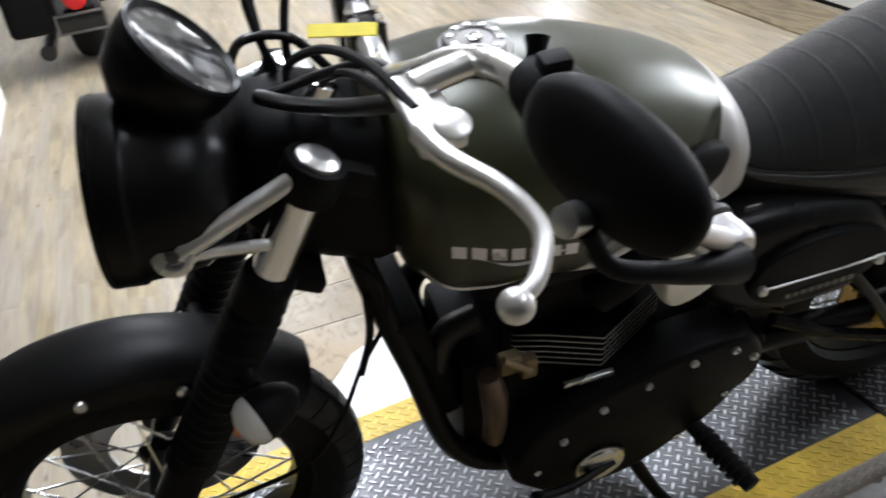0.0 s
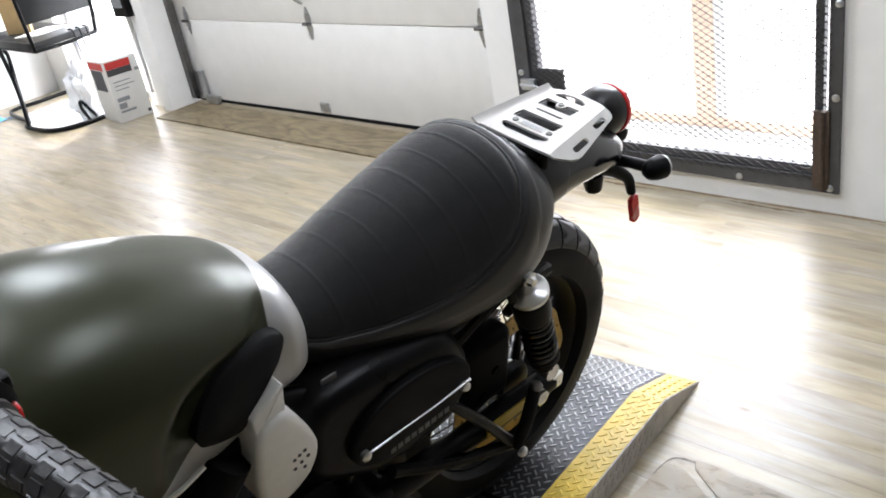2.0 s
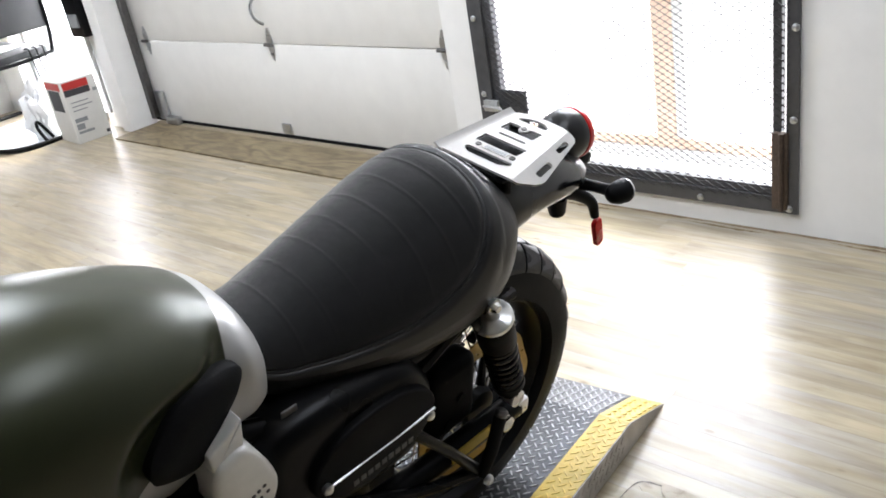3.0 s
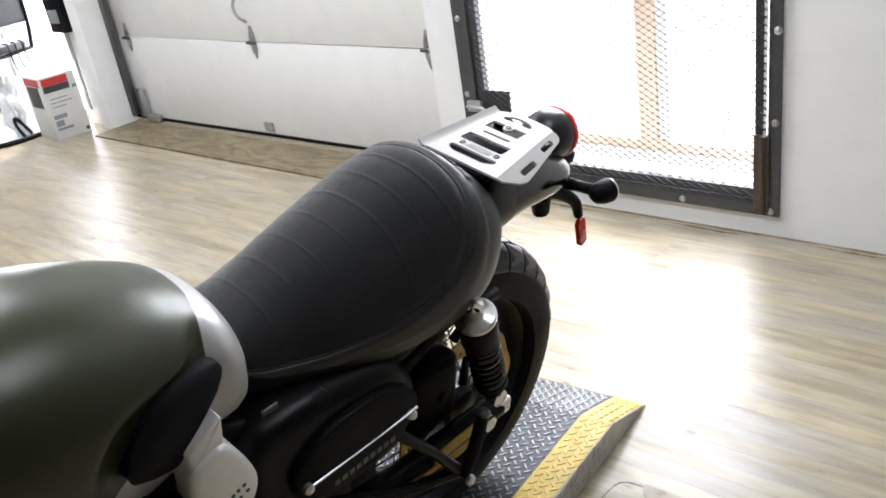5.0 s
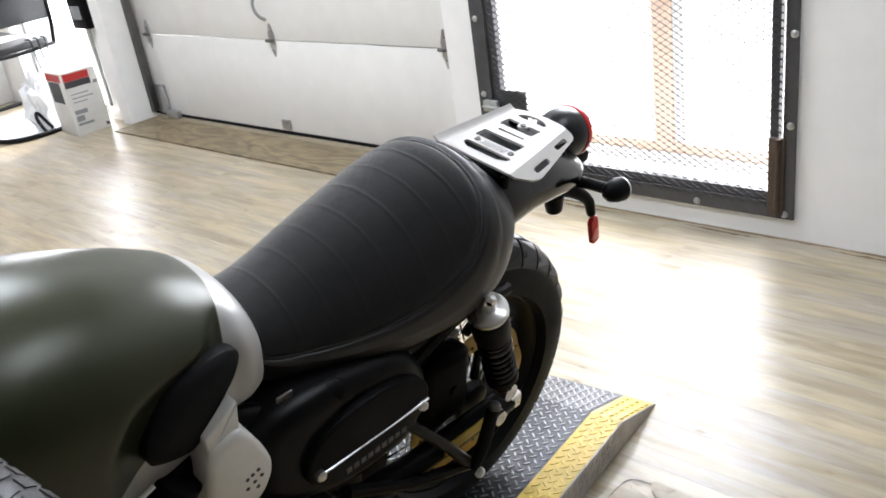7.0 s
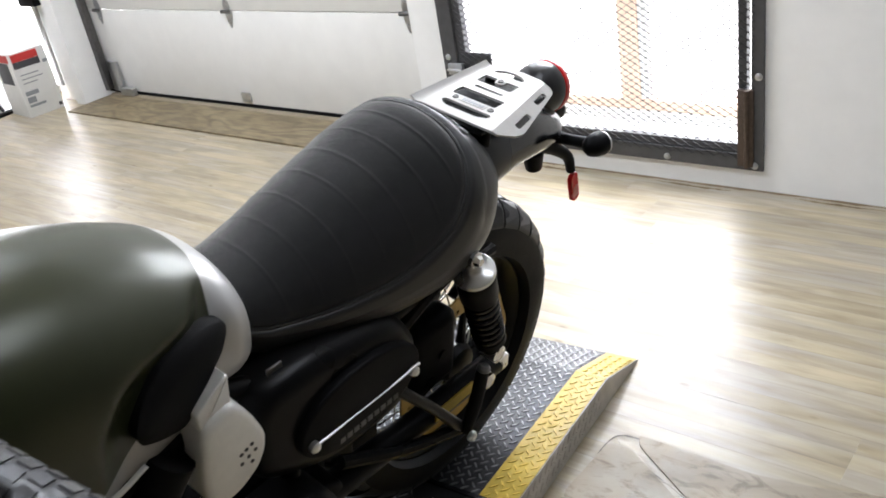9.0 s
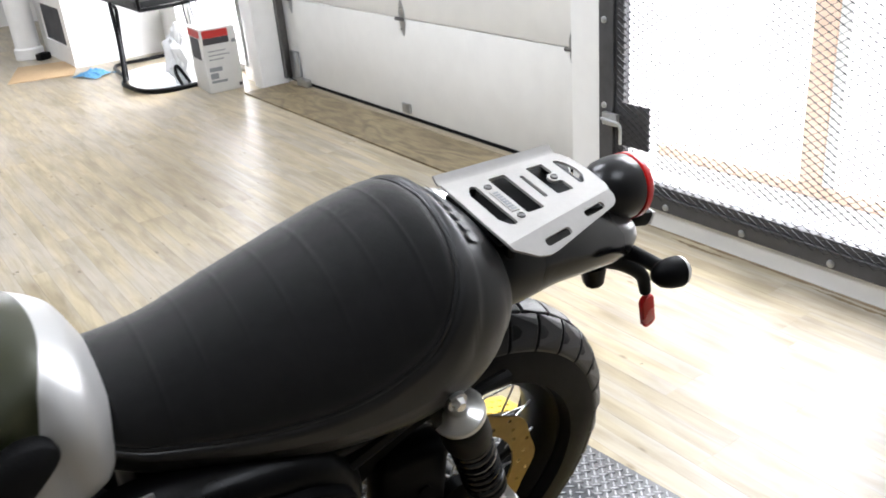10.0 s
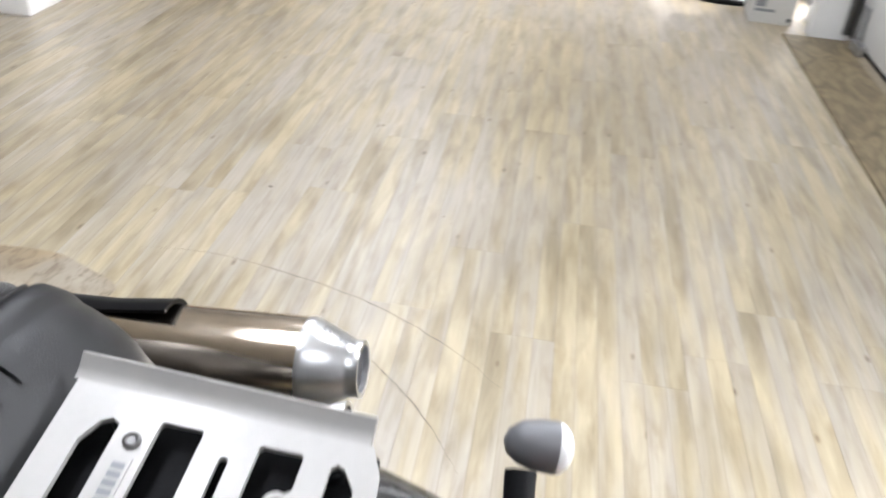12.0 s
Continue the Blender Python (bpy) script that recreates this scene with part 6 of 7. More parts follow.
box(bm, -0.012, 0.0, 1.40, 1.47, 0.035, 0.085, 0.003)
part("step_plate", bm, M_GALV, garage)
bm = bmesh.new()
box(bm, -0.020, -0.002, 2.60, 2.70, 0.02, 0.20, 0.003)
box(bm, -0.045, -0.01, 2.47, 2.60, 0.004, 0.05, 0.004)
part("corner_bracket", bm, M_GALV, garage)
bm = bmesh.new()
box(bm, -0.018, -0.002, 0.10, 0.15, 0.02, 0.20, 0.003)
part("corner_bracket", bm, M_GALV, garage)
for y in (2.725, 0.045):
    bm = bmesh.new()
    box(bm, -0.055, -0.004, y, y + 0.006, 0.03, 2.3)
    box(bm, -0.055, -0.051, y - 0.02, y + 0.02, 0.03, 2.3)
    tagged(part("door_track", bm, M_DARKSTEEL, garage, "dark steel vertical track", smooth=False))
# jambs of the garage opening
bm = bmesh.new()
box(bm, WX + 0.015, WX + 0.25, 2.796, 2.83, 0, 2.35)
setting("trim_garage_south", bm, M_WALL, "white painted door jamb")
bm = bmesh.new()
box(bm, WX - 0.05, WX + 0.13, 5.505, 5.62, 0.0, 2.35, 0.004)
setting("trim_garage_north", bm, M_WALL, "white painted door jamb")
# plywood threshold
bm = bmesh.new()
box(bm, 3.142, 3.438, 2.765, 5.50, 0.0, 0.010, 0.002)
setting("threshold", bm, M_PLY, "worn brown plywood threshold strip before the garage door")
bm = bmesh.new()
box(bm, 3.440, 3.53, 2.80, 5.50, 0.0, 0.011, 0.003)
setting("trim_threshold", bm, mat("pale_dusty_timber", (0.30, 0.25, 0.18), 0.7, noise_scale=22, vary=0.2), "pale dusty strip under the garage door")

# mesh gate
gate = thing("mesh_gate", pose(WX - 0.008, 1.40, 0.0), "charcoal steel security gate with expanded metal mesh", "gate")
GW, GT = 1.257, 2.18
for nm, c in (("frame_side", (-0.012, 0.0, 0.0, 0.040, 0.076, GT)), ("frame_side", (-0.012, 0.0, GW - 0.066, GW, 0.076, GT)), ("frame_bottom", (-0.012, 0.0, 0.040, GW - 0.066, 0.076, 0.130)), ("frame_top", (-0.012, 0.0, 0.040, GW - 0.066, GT - 0.066, GT))):
    bm = bmesh.new()
    box(bm, *c, 0.002)
    part(nm, bm, M_CHAR, gate, smooth=False)
for nm, c in (("leaf_side", (0.0, 0.03, 0.058, 0.086, 0.122, GT - 0.07)), ("leaf_side", (0.0005, 0.03, GW - 0.105, GW - 0.060, 0.122, GT - 0.07)), ("leaf_bottom", (0.0005, 0.03, 0.086, GW - 0.105, 0.122, 0.160)), ("leaf_top", (0.0, 0.03, 0.086, GW - 0.105, GT - 0.10, GT - 0.07))):
    bm = bmesh.new()
    box(bm, *c, 0.002)
    part(nm, bm, M_CHAR, gate, smooth=False)
# expanded mesh: zigzag strands, flat side tilted
bm = bmesh.new()
my0, my1, mz0, mz1 = 0.03, GW - 0.08, 0.122, GT - 0.075
px, pz = 0.038, 0.0115
ny, nz = int((my1 - my0) / px), int((mz1 - mz0) / pz)
for j in range(nz):
    z = mz0 + j * pz
    s = 1 if j % 2 else -1
    ring = []
    for i in range(4 * ny + 1):
        y = my0 + i * px / 4
        zz = z + (pz / 2) * s * (-1, 0, 1, 0)[i % 4]
        ring.append((y, zz, 1.4 if i % 2 == 0 else 0.52))
    rows = [[bm.verts.new((x, y, zz + dz * k)) for y, zz, k in ring] for x, dz in ((-0.0155, -0.0011), (-0.0155, 0.0008), (-0.0125, 0.0011), (-0.0125, -0.0008))]
    for k in range(4):
        lo, hi = rows[k], rows[(k + 1) % 4]
        for a in range(len(ring) - 1):
            bm.faces.new((lo[a], lo[a + 1], hi[a + 1], hi[a]))
tagged(part("expanded_mesh", bm, M_STRAND, gate, "charcoal expanded metal mesh", smooth=False), kind="stuff")
for y, z in ((0.028, 0.094), (0.016, 0.392), (0.012, 0.675), (0.012, 1.0), (0.330, 0.093), (0.635, 0.093), (0.942, 0.094), (GW - 0.012, 0.097), (GW - 0.026, 0.405), (GW - 0.026, 0.70), (GW - 0.03, 1.0)):
    bm = bmesh.new()
    lathe(bm, [(0.0125, 0), (0.0115, 0.004), (0.006, 0.0075), (0.001, 0.008)], pose(-0.012, y, z, 0, -90, 0), 12)
    part("bolt", bm, M_GALV, gate, "galvanised dome bolt")
bm = bmesh.new()
box(bm, -0.006, -0.001, GW - 0.228, GW - 0.10, 0.272, 0.425)
part("latch_plate", bm, M_CHAR, gate, smooth=False)
bm = bmesh.new()
box(bm, -0.03, -0.012, GW - 0.10, GW - 0.03, 0.34, 0.385, 0.004)
tube(bm, [(-0.03, GW - 0.03, 0.36), (-0.05, GW - 0.09, 0.365), (-0.045, GW - 0.13, 0.355), (-0.045, GW - 0.133, 0.29)], 0.006, 8, 14)
part("latch_bolt", bm, M_GALV, gate, "worn steel slide latch")
for z in (0.22, 0.95, 1.7):
    bm = bmesh.new()
    box(bm, -0.022, -0.002, 0.030, 0.082, z - 0.13, z + 0.13, 0.004)
    tube(bm, [(-0.026, 0.050, z - 0.13), (-0.026, 0.050, z + 0.13)], 0.009, 8)
    part("gate_hinge", bm, M_RUST, gate, "rusty brown hinge")

# outside: an orange timber mullion and sill just beyond the wall, a white return wall, and the overcast distance
bm = bmesh.new()
box(bm, 3.74, 3.80, 2.050, 2.132, 0.121, 2.6, 0.004)
tagged(part("timber_post", bm, M_BRICK, None, "orange timber post outside the gate, paled by glare"), category="post")
bm = bmesh.new()
box(bm, 3.74, 3.84, 0.9, 2.76, 0.078, 0.12, 0.004)
tagged(part("timber_sill", bm, M_BRICK, None, "low orange timber sill outside the gate"), category="sill")
bm = bmesh.new()
box(bm, 3.72, 3.86, 0.9, 2.76, -0.02, 0.076)
tagged(part("sill_wall", bm, M_WALL, None, "low white plinth under the timber sill", smooth=False), kind="structure")
bm = bmesh.new()
box(bm, 3.745, 3.795, 2.000, 2.046, 0.121, 2.6, 0.003)
tagged(part("white_post", bm, M_WALL, None, "white painted post beside the timber post"), category="post")
bm = bmesh.new()
box(bm, 3.74, 4.4, 2.762, 3.6, -0.02, 2.6)
tagged(part("return_wall", bm, M_WALL, None, "white painted return wall outside the gate", smooth=False), kind="structure")
bm = bmesh.new()
vs = [bm.verts.new(p) for p in ((16, -30, -0.02), (16, 40, -0.02), (16, 40, 16), (16, -30, 16))]
bm.faces.new(vs)
tagged(part("backdrop", bm, emitter("bright_distance", (0.97, 0.985, 1.0), 13.0), None, "bright overcast distance", smooth=False), kind="structure")

# tall window north of the garage door
win = tagged(new("window_1"), "tall bright window with a grey metal frame", "window", kind="structure")
win.matrix_world = pose(WX + 0.12, 5.86, 0.0)
for nm, c in (("window_frame", (-0.03, 0.03, 0.0, 0.05, 0.0, 2.3)), ("window_frame", (-0.03, 0.03, 1.09, 1.14, 0.0, 2.3)), ("window_sill", (-0.03, 0.03, 0.05, 1.09, 0.0, 0.05)), ("window_frame", (-0.03, 0.03, 0.05, 1.09, 2.25, 2.3))):
    bm = bmesh.new()
    box(bm, *c, 0.003)
    part(nm, bm, M_GALV, win, smooth=False)
bm = bmesh.new()
box(bm, -0.003, 0.003, 0.05, 1.09, 0.05, 2.25)
pane = part("pane", bm, M_GLASS, win, smooth=False)
pane.visible_shadow = False


# ---------------------------------------------------------------- loose things by the north end
# wheeled-frame chair with a sled base
chair = thing("sled_chair", pose(2.70, 6.40, 0), "wide black sled-base tube chair with padded seat by the window", "chair")
for nm, pts, r in (("front_leg", [(-0.018, -0.04, 0.016), (0.03, 0.06, 0.25), (0.085, 0.27, 0.50)], 0.0135), ("front_leg", [(0.054, 0.146, 0.016), (0.065, 0.145, 0.25), (0.080, 0.14, 0.46), (0.085, 0.20, 0.49)], 0.0125),
                   ("base_bar", [(0.054, 0.146, 0.016), (-0.005, 0.04, 0.016), (-0.018, -0.05, 0.016), (0.0, -0.29, 0.016), (0.09, -0.415, 0.016), (0.23, -0.445, 0.016), (0.38, -0.42, 0.016), (0.53, -0.32, 0.016)], 0.0155), ("base_bar", [(0.054, 0.146, 0.016), (0.126, 0.65, 0.016), (0.36, 0.69, 0.016), (0.63, 0.71, 0.016)], 0.0135),
                   ("cross_bar", [(0.53, -0.32, 0.016), (0.60, 0.10, 0.016), (0.63, 0.71, 0.016)], 0.0135),
                   ("upright", [(0.11, -0.27, 0.50), (0.10, -0.275, 0.70), (0.09, -0.27, 1.05)], 0.0125), ("upright", [(0.57, -0.17, 0.50), (0.595, -0.18, 0.70), (0.60, -0.18, 1.05)], 0.0125),
                   ("upright", [(0.11, 0.68, 0.50), (0.09, 0.80, 0.60), (0.06, 0.88, 0.80), (0.05, 0.90, 1.05)], 0.0125), ("side_rail", [(0.11, -0.27, 0.497), (0.13, 0.10, 0.492), (0.12, 0.68, 0.50)], 0.0125), ("side_rail", [(0.11, -0.27, 0.497), (0.34, -0.23, 0.492), (0.57, -0.17, 0.50)], 0.0125)):
    bm = bmesh.new()
    tube(bm, [Vector(p) for p in pts], r, 10, 16)
    part(nm, bm, M_BLACK, chair)
bm = bmesh.new()
outline(bm, rounded([(0.10, -0.27), (0.56, -0.17), (0.57, 0.80), (0.11, 0.69)], 4, 0.1), Matrix.Translation((0, 0, 0.505)), 0.045, 0.014)
part("seat", bm, M_VINYL, chair, "black padded seat")
bm = bmesh.new()
box(bm, 0.0, 0.50, -0.02, 0.02, 0.66, 1.05, 0.015, pose(0.10, -0.255, 0, 0, 0, 11), seg=3)
part("backrest", bm, M_VINYL, chair, "black padded rest")
bm = bmesh.new()
box(bm, 0.0, 0.48, -0.02, 0.02, 0.74, 1.05, 0.015, pose(0.07, 0.87, 0, 0, 0, -3), seg=3)
part("side_rest", bm, M_VINYL, chair, "black padded side rest")
for i in range(3):
    bm = bmesh.new()
    tube(bm, [(0.40 + i * 0.05, -0.16, 0.556), (0.40 + i * 0.05, -0.225 + i * 0.01, 0.55), (0.40 + i * 0.05, -0.235 + i * 0.01, 0.45), (0.41 + i * 0.05, -0.23, 0.36 + i * 0.03)], 0.005, 6, 14)
    part("strap", bm, M_RUBBER, chair, "hanging black strap")
bm = bmesh.new()
box(bm, -0.10, 0.10, -0.014, 0.014, 0.551, 0.95, 0.003)
ob = part("wood_panel", bm, mat("pale_plywood", (0.52, 0.36, 0.17), 0.55, 0, 18, 0.15), None, "pale plywood panel standing on the chair seat")
ob.matrix_world = pose(2.99, 6.75, 0.0, 0, 0, -62)
tagged(ob, category="panel")
bm = bmesh.new()
box(bm, -0.14, 0.14, -0.10, 0.10, 0.551, 0.560, 0.002)
ob = part("magazine", bm, M_WHITEBOX, None, "white magazine lying on the chair seat")
ob.matrix_world = pose(3.03, 6.50, 0.0, 0, 0, 20)
tagged(ob, category="magazine")
# pale mat between the base bars
bm = bmesh.new()
outline(bm, rounded([(2.712, 6.36), (2.73, 6.13), (2.81, 6.01), (2.94, 5.978), (3.07, 6.00), (3.20, 6.10), (3.27, 6.50), (3.24, 6.90), (2.83, 6.86)], 4, 0.25), Matrix.Translation((0, 0, 0.0006)), 0.004)
tagged(part("floor_mat", bm, M_BAG, None, "glossy pale mat lying inside the chair base", smooth=False), category="mat")
# carton
carton = thing("carton", pose(2.999, 5.682, 0, 0, 0, -4), "white printed cardboard carton with a red band", "box")
bm = bmesh.new()
box(bm, 0.0, 0.22, 0.0, 0.26, 0.0, 0.39, 0.004)
part("body", bm, M_WHITEBOX, carton)
for nm, mt, c in (("red_band", M_REDPAINT, (0.01, 0.17, -0.002, -0.0006, 0.335, 0.38)), ("dark_band", M_DARKINK, (0.01, 0.17, -0.002, -0.0006, 0.295, 0.334)),
                  ("red_band", M_REDPAINT, (-0.002, -0.0006, 0.02, 0.24, 0.335, 0.38)), ("picture", M_DARKINK, (-0.002, -0.0006, 0.05, 0.22, 0.20, 0.33)), ("grey_mark", M_INK, (0.185, 0.212, -0.002, -0.0006, 0.29, 0.31)),
                  ("print_line", M_INK, (0.03, 0.14, -0.002, -0.0006, 0.25, 0.256)), ("print_line", M_INK, (0.03, 0.16, -0.002, -0.0006, 0.225, 0.231)), ("print_line", M_INK, (0.03, 0.12, -0.002, -0.0006, 0.20, 0.206)),
                  ("print_block", M_INK, (0.02, 0.10, -0.002, -0.0006, 0.13, 0.155)), ("print_block", M_INK, (0.02, 0.07, -0.002, -0.0006, 0.085, 0.12)), ("print_block", M_INK, (0.02, 0.12, -0.002, -0.0006, 0.06, 0.075)), ("corner_mark", M_DARKINK, (0.19, 0.21, -0.002, -0.0006, 0.02, 0.04))):
    bm = bmesh.new()
    box(bm, *c)
    part(nm, bm, mt, carton, smooth=False)
# crumpled plastic bag behind the carton
bm = bmesh.new()
bmesh.ops.create_icosphere(bm, subdivisions=4, radius=1)
for v in bm.verts:
    n = v.co.normalized()
    k = 1 + 0.35 * noise.noise(n * 2.3) + 0.16 * noise.noise(n * 6.0)
    v.co = Vector((n.x * 0.14 * k, n.y * 0.16 * k, max(n.z * 0.20 * k, -0.155)))
bag = part("plastic_bag", bm, M_BAG, None, "crumpled white plastic bag beside the carton", angle=30)
bag.matrix_world = pose(3.03, 6.12, 0.160) @ Matrix.Diagonal((0.85, 0.60, 1.0, 1))
tagged(bag, category="bag")
bm = bmesh.new()
tube(bm, [(2.93, 5.96, 0.018), (2.92, 6.02, 0.10), (2.95, 6.06, 0.13), (3.0, 6.02, 0.02)], 0.011, 8, 20)
tagged(part("coiled_strap", bm, M_RUBBER, None, "short black strap on the mat by the carton"), category="strap")
# blue cloth
bm = bmesh.new()
bmesh.ops.create_grid(bm, x_segments=26, y_segments=26, size=0.13)
for v in bm.verts:
    r = v.co.length
    v.co.z = 0.004 + max(0, 0.055 * (1 - r / 0.16)) * (0.6 + 0.6 * abs(noise.noise(v.co * 18))) + 0.016 * abs(noise.noise(v.co * 30))
    v.co.x += 0.05 * noise.noise(v.co * 9)
    v.co.y += 0.05 * noise.noise(v.co * 8 + Vector((5, 1, 2)))
cloth = part("blue_cloth", bm, M_CLOTH, None, "crumpled blue cleaning cloth on the floor", angle=30)
cloth.matrix_world = pose(2.645, 6.96, 0.0, 0, 0, 25) @ Matrix.Diagonal((0.75, 0.9, 1, 1))
tagged(cloth, category="cloth")
# flat cardboard
bm = bmesh.new()
box(bm, -0.22, 0.22, -0.30, 0.30, 0.0005, 0.006, 0.001)
cb = part("cardboard_sheet", bm, M_CARTON, None, "flat brown cardboard sheet on the floor")
cb.matrix_world = pose(2.42, 7.45, 0, 0, 0, -18)
tagged(cb, category="cardboard")
# white hearth-like unit with a dark opening, and a column beyond
hearth = thing("panelled_unit", pose(0, 0, 0), "white panelled unit with a dark grille", "cabinet")
bm = bmesh.new()
box(bm, 2.62, WX, 7.35, 7.42, 0.0, 1.0)
part("board", bm, M_WALL, hearth, smooth=False)
bm = bmesh.new()
box(bm, 2.62, 2.70, 7.42, 7.46, 0.0, 1.0)
part("board", bm, M_WALL, hearth, smooth=False)
bm = bmesh.new()
box(bm, 2.62, 2.70, 8.10, 8.25, 0.0, 1.0)
part("board", bm, M_WALL, hearth, smooth=False)
bm = bmesh.new()
box(bm, 2.62, 2.70, 7.46, 8.10, 0.0, 0.14)
part("board", bm, M_WALL, hearth, smooth=False)
bm = bmesh.new()
box(bm, 2.62, 2.70, 7.46, 8.10, 0.42, 1.0)
part("board", bm, M_WALL, hearth, smooth=False)
bm = bmesh.new()
box(bm, 2.60, WX, 7.33, 8.27, 1.0, 1.05, 0.004)
part("board", bm, M_WALL, hearth, smooth=False)
bm = bmesh.new()
box(bm, 2.634, 2.650, 7.462, 8.098, 0.142, 0.418, 0.004)
part("grille", bm, M_DARKINK, hearth, "dark grille", smooth=False)
bm = bmesh.new()
lathe(bm, [(0.11, 0), (0.11, 0.08), (0.095, 0.09), (0.095, ZC - 0.002)], Matrix.Translation((2.475, 8.15, 0.001)), 32)
tagged(part("column", bm, M_WALL, None, "round white column"), category="column", kind="structure")
bm = bmesh.new()
box(bm, -0.055, 0.055, -0.03, 0.03, 0.001, 0.055, 0.012)
ob = part("black_shoe_box", bm, M_RUBBER, None, "small dark box on the floor by the column")
ob.matrix_world = pose(2.535, 7.96, 0, 0, 0, 30)
tagged(ob, category="box")
# black control box by the window with a conduit
bm = bmesh.new()
box(bm, WX - 0.075, WX - 0.001, 5.66, 5.84, 0.60, 0.95, 0.008)
ctrl = tagged(part("control_box", bm, M_BLACK, None, "black control box on the white wall"), category="box")
bm = bmesh.new()
box(bm, WX - 0.085, WX - 0.076, 5.69, 5.81, 0.66, 0.74, 0.003)
part("cover_plate", bm, M_INK, ctrl)
bm = bmesh.new()
tube(bm, [(WX - 0.02, 5.77, 0.60), (WX - 0.02, 5.77, 0.10)], 0.012, 8)
part("conduit", bm, M_GALV, ctrl)
# white bin-like cabinet to the west
bm = bmesh.new()
box(bm, -0.62, -0.18, 4.36, 4.85, 0.0, 0.62, 0.006)
tagged(part("white_cabinet", bm, M_WALL, None, "low white cabinet on the floor"), category="cabinet")

# ---------------------------------------------------------------- the other motorcycle, parked to the west
ob_m = pose(0.25, 5.40, 0.0, 0, 0, 0)
cruiser = thing("parked_motorcycle", ob_m, "black cruiser motorcycle with chrome pipes parked further off", "motorcycle")


def plain_wheel(name, y, radius, width):
    w = new(name)
    w.parent = cruiser
    w.matrix_local = Matrix.Translation((0, y, radius + 0.001))
    axis = pose(0, 0, 0, 0, 90, 0)
    bm = bmesh.new()
    hw = width / 2
    prof = [(radius - (radius * 0.30) * (1 - abs(math.cos(a)) ** 0.6), hw * math.sin(a)) for a in np.linspace(-math.pi / 2, math.pi / 2, 17)]
    lathe(bm, prof + [prof[0]], axis, 64, caps=False)
    part("tyre", bm, M_RUBBER, w)
    bm = bmesh.new()
    lathe(bm, [(radius * 0.70, -hw * 0.7), (radius * 0.62, -hw * 0.5), (radius * 0.62, hw * 0.5), (radius * 0.70, hw * 0.7)], axis, 48, caps=False)
    part("rim", bm, M_CHROME, w)
    bm = bmesh.new()
    lathe(bm, [(0.02, -0.09), (0.05, -0.07), (0.05, 0.07), (0.02, 0.09)], axis, 24)
    part("hub", bm, M_CHROME, w)
    for i in range(12):
        a = 2 * math.pi * i / 12
        bm = bmesh.new()
        tube(bm, [(0.0, 0.04 * math.cos(a), 0.04 * math.sin(a)), (0.0, radius * 0.64 * math.cos(a), radius * 0.64 * math.sin(a))], 0.009, 6)
        part("spoke", bm, M_CHROME, w)
    return w


plain_wheel("rear_wheel", 0.0, 0.325, 0.17)
plain_wheel("front_wheel", 1.66, 0.33, 0.13)


def guard(name, y, radius, width, a0, a1):
    bm = bmesh.new()
    rings = []
    for a in np.linspace(radians(a0), radians(a1), 30):
        ring = []
        for x, dr in ((-width / 2, -0.06), (-width / 2, -0.015), (-width * 0.3, 0.008), (0, 0.014), (width * 0.3, 0.008), (width / 2, -0.015), (width / 2, -0.06), (width / 2 - 0.006, -0.06), (width / 2 - 0.006, -0.018), (0, 0.008), (-width / 2 + 0.006, -0.018), (-width / 2 + 0.006, -0.06)):
            ring.append((x, y - (radius + dr) * math.sin(a), 0.326 + (radius + dr) * math.cos(a)))
        rings.append(ring)
    skin(bm, rings)
    return part(name, bm, M_GLOSSBLACK, cruiser, "gloss black fender")


guard("rear_fender", 0.0, 0.365, 0.21, -60, 105)
guard("front_fender", 1.66, 0.365, 0.16, -75, 60)
bm = bmesh.new()
lathe(bm, [(0.002, -0.03), (0.05, -0.02), (0.055, 0.02), (0.04, 0.035), (0.002, 0.04)], to_axis((0.0, -0.385, 0.385), (0, -1, 0.1)), 24)
part("tail_lamp", bm, M_RED, cruiser, "red tail lamp")
bm = bmesh.new()
box(bm, -0.11, 0.11, -0.43, -0.422, 0.235, 0.315, 0.004)
pl = part("number_plate", bm, M_GLOSSBLACK, cruiser, "dark plate in a chrome frame")
bm = bmesh.new()
for c in ((-0.118, 0.118, -0.436, -0.42, 0.313, 0.325), (-0.118, 0.118, -0.436, -0.42, 0.225, 0.237), (-0.118, -0.108, -0.436, -0.42, 0.237, 0.313), (0.108, 0.118, -0.436, -0.42, 0.237, 0.313)):
    box(bm, *c, 0.003)
part("plate_frame", bm, M_DARKSTEEL, pl)
for s in (-1, 1):
    bm = bmesh.new()
    box(bm, 0.13 * s, (0.235 if s > 0 else 0.34) * s, -0.36, 0.10, 0.375 if s > 0 else 0.225, 0.64, 0.03, seg=3)
    part("saddlebag", bm, M_MATTBLACK, cruiser, "black leather saddlebag")
    bm = bmesh.new()
    tube(bm, [(0.20 * s, -0.36, 0.53), (0.24 * s, -0.38, 0.53)], 0.012, 8)
    lathe(bm, [(0.002, -0.03), (0.03, -0.02), (0.036, 0.01), (0.002, 0.02)], to_axis((0.25 * s, -0.385, 0.53), (0, -1, 0)), 18)
    part("indicator", bm, M_CHROME, cruiser, "chrome indicator")
bm = bmesh.new()
tube(bm, [(0.27, -0.46, 0.308), (0.27, -0.44, 0.309), (0.27, 0.06, 0.320), (0.27, 0.075, 0.320)], [0.030, 0.035, 0.037, 0.030], 20)
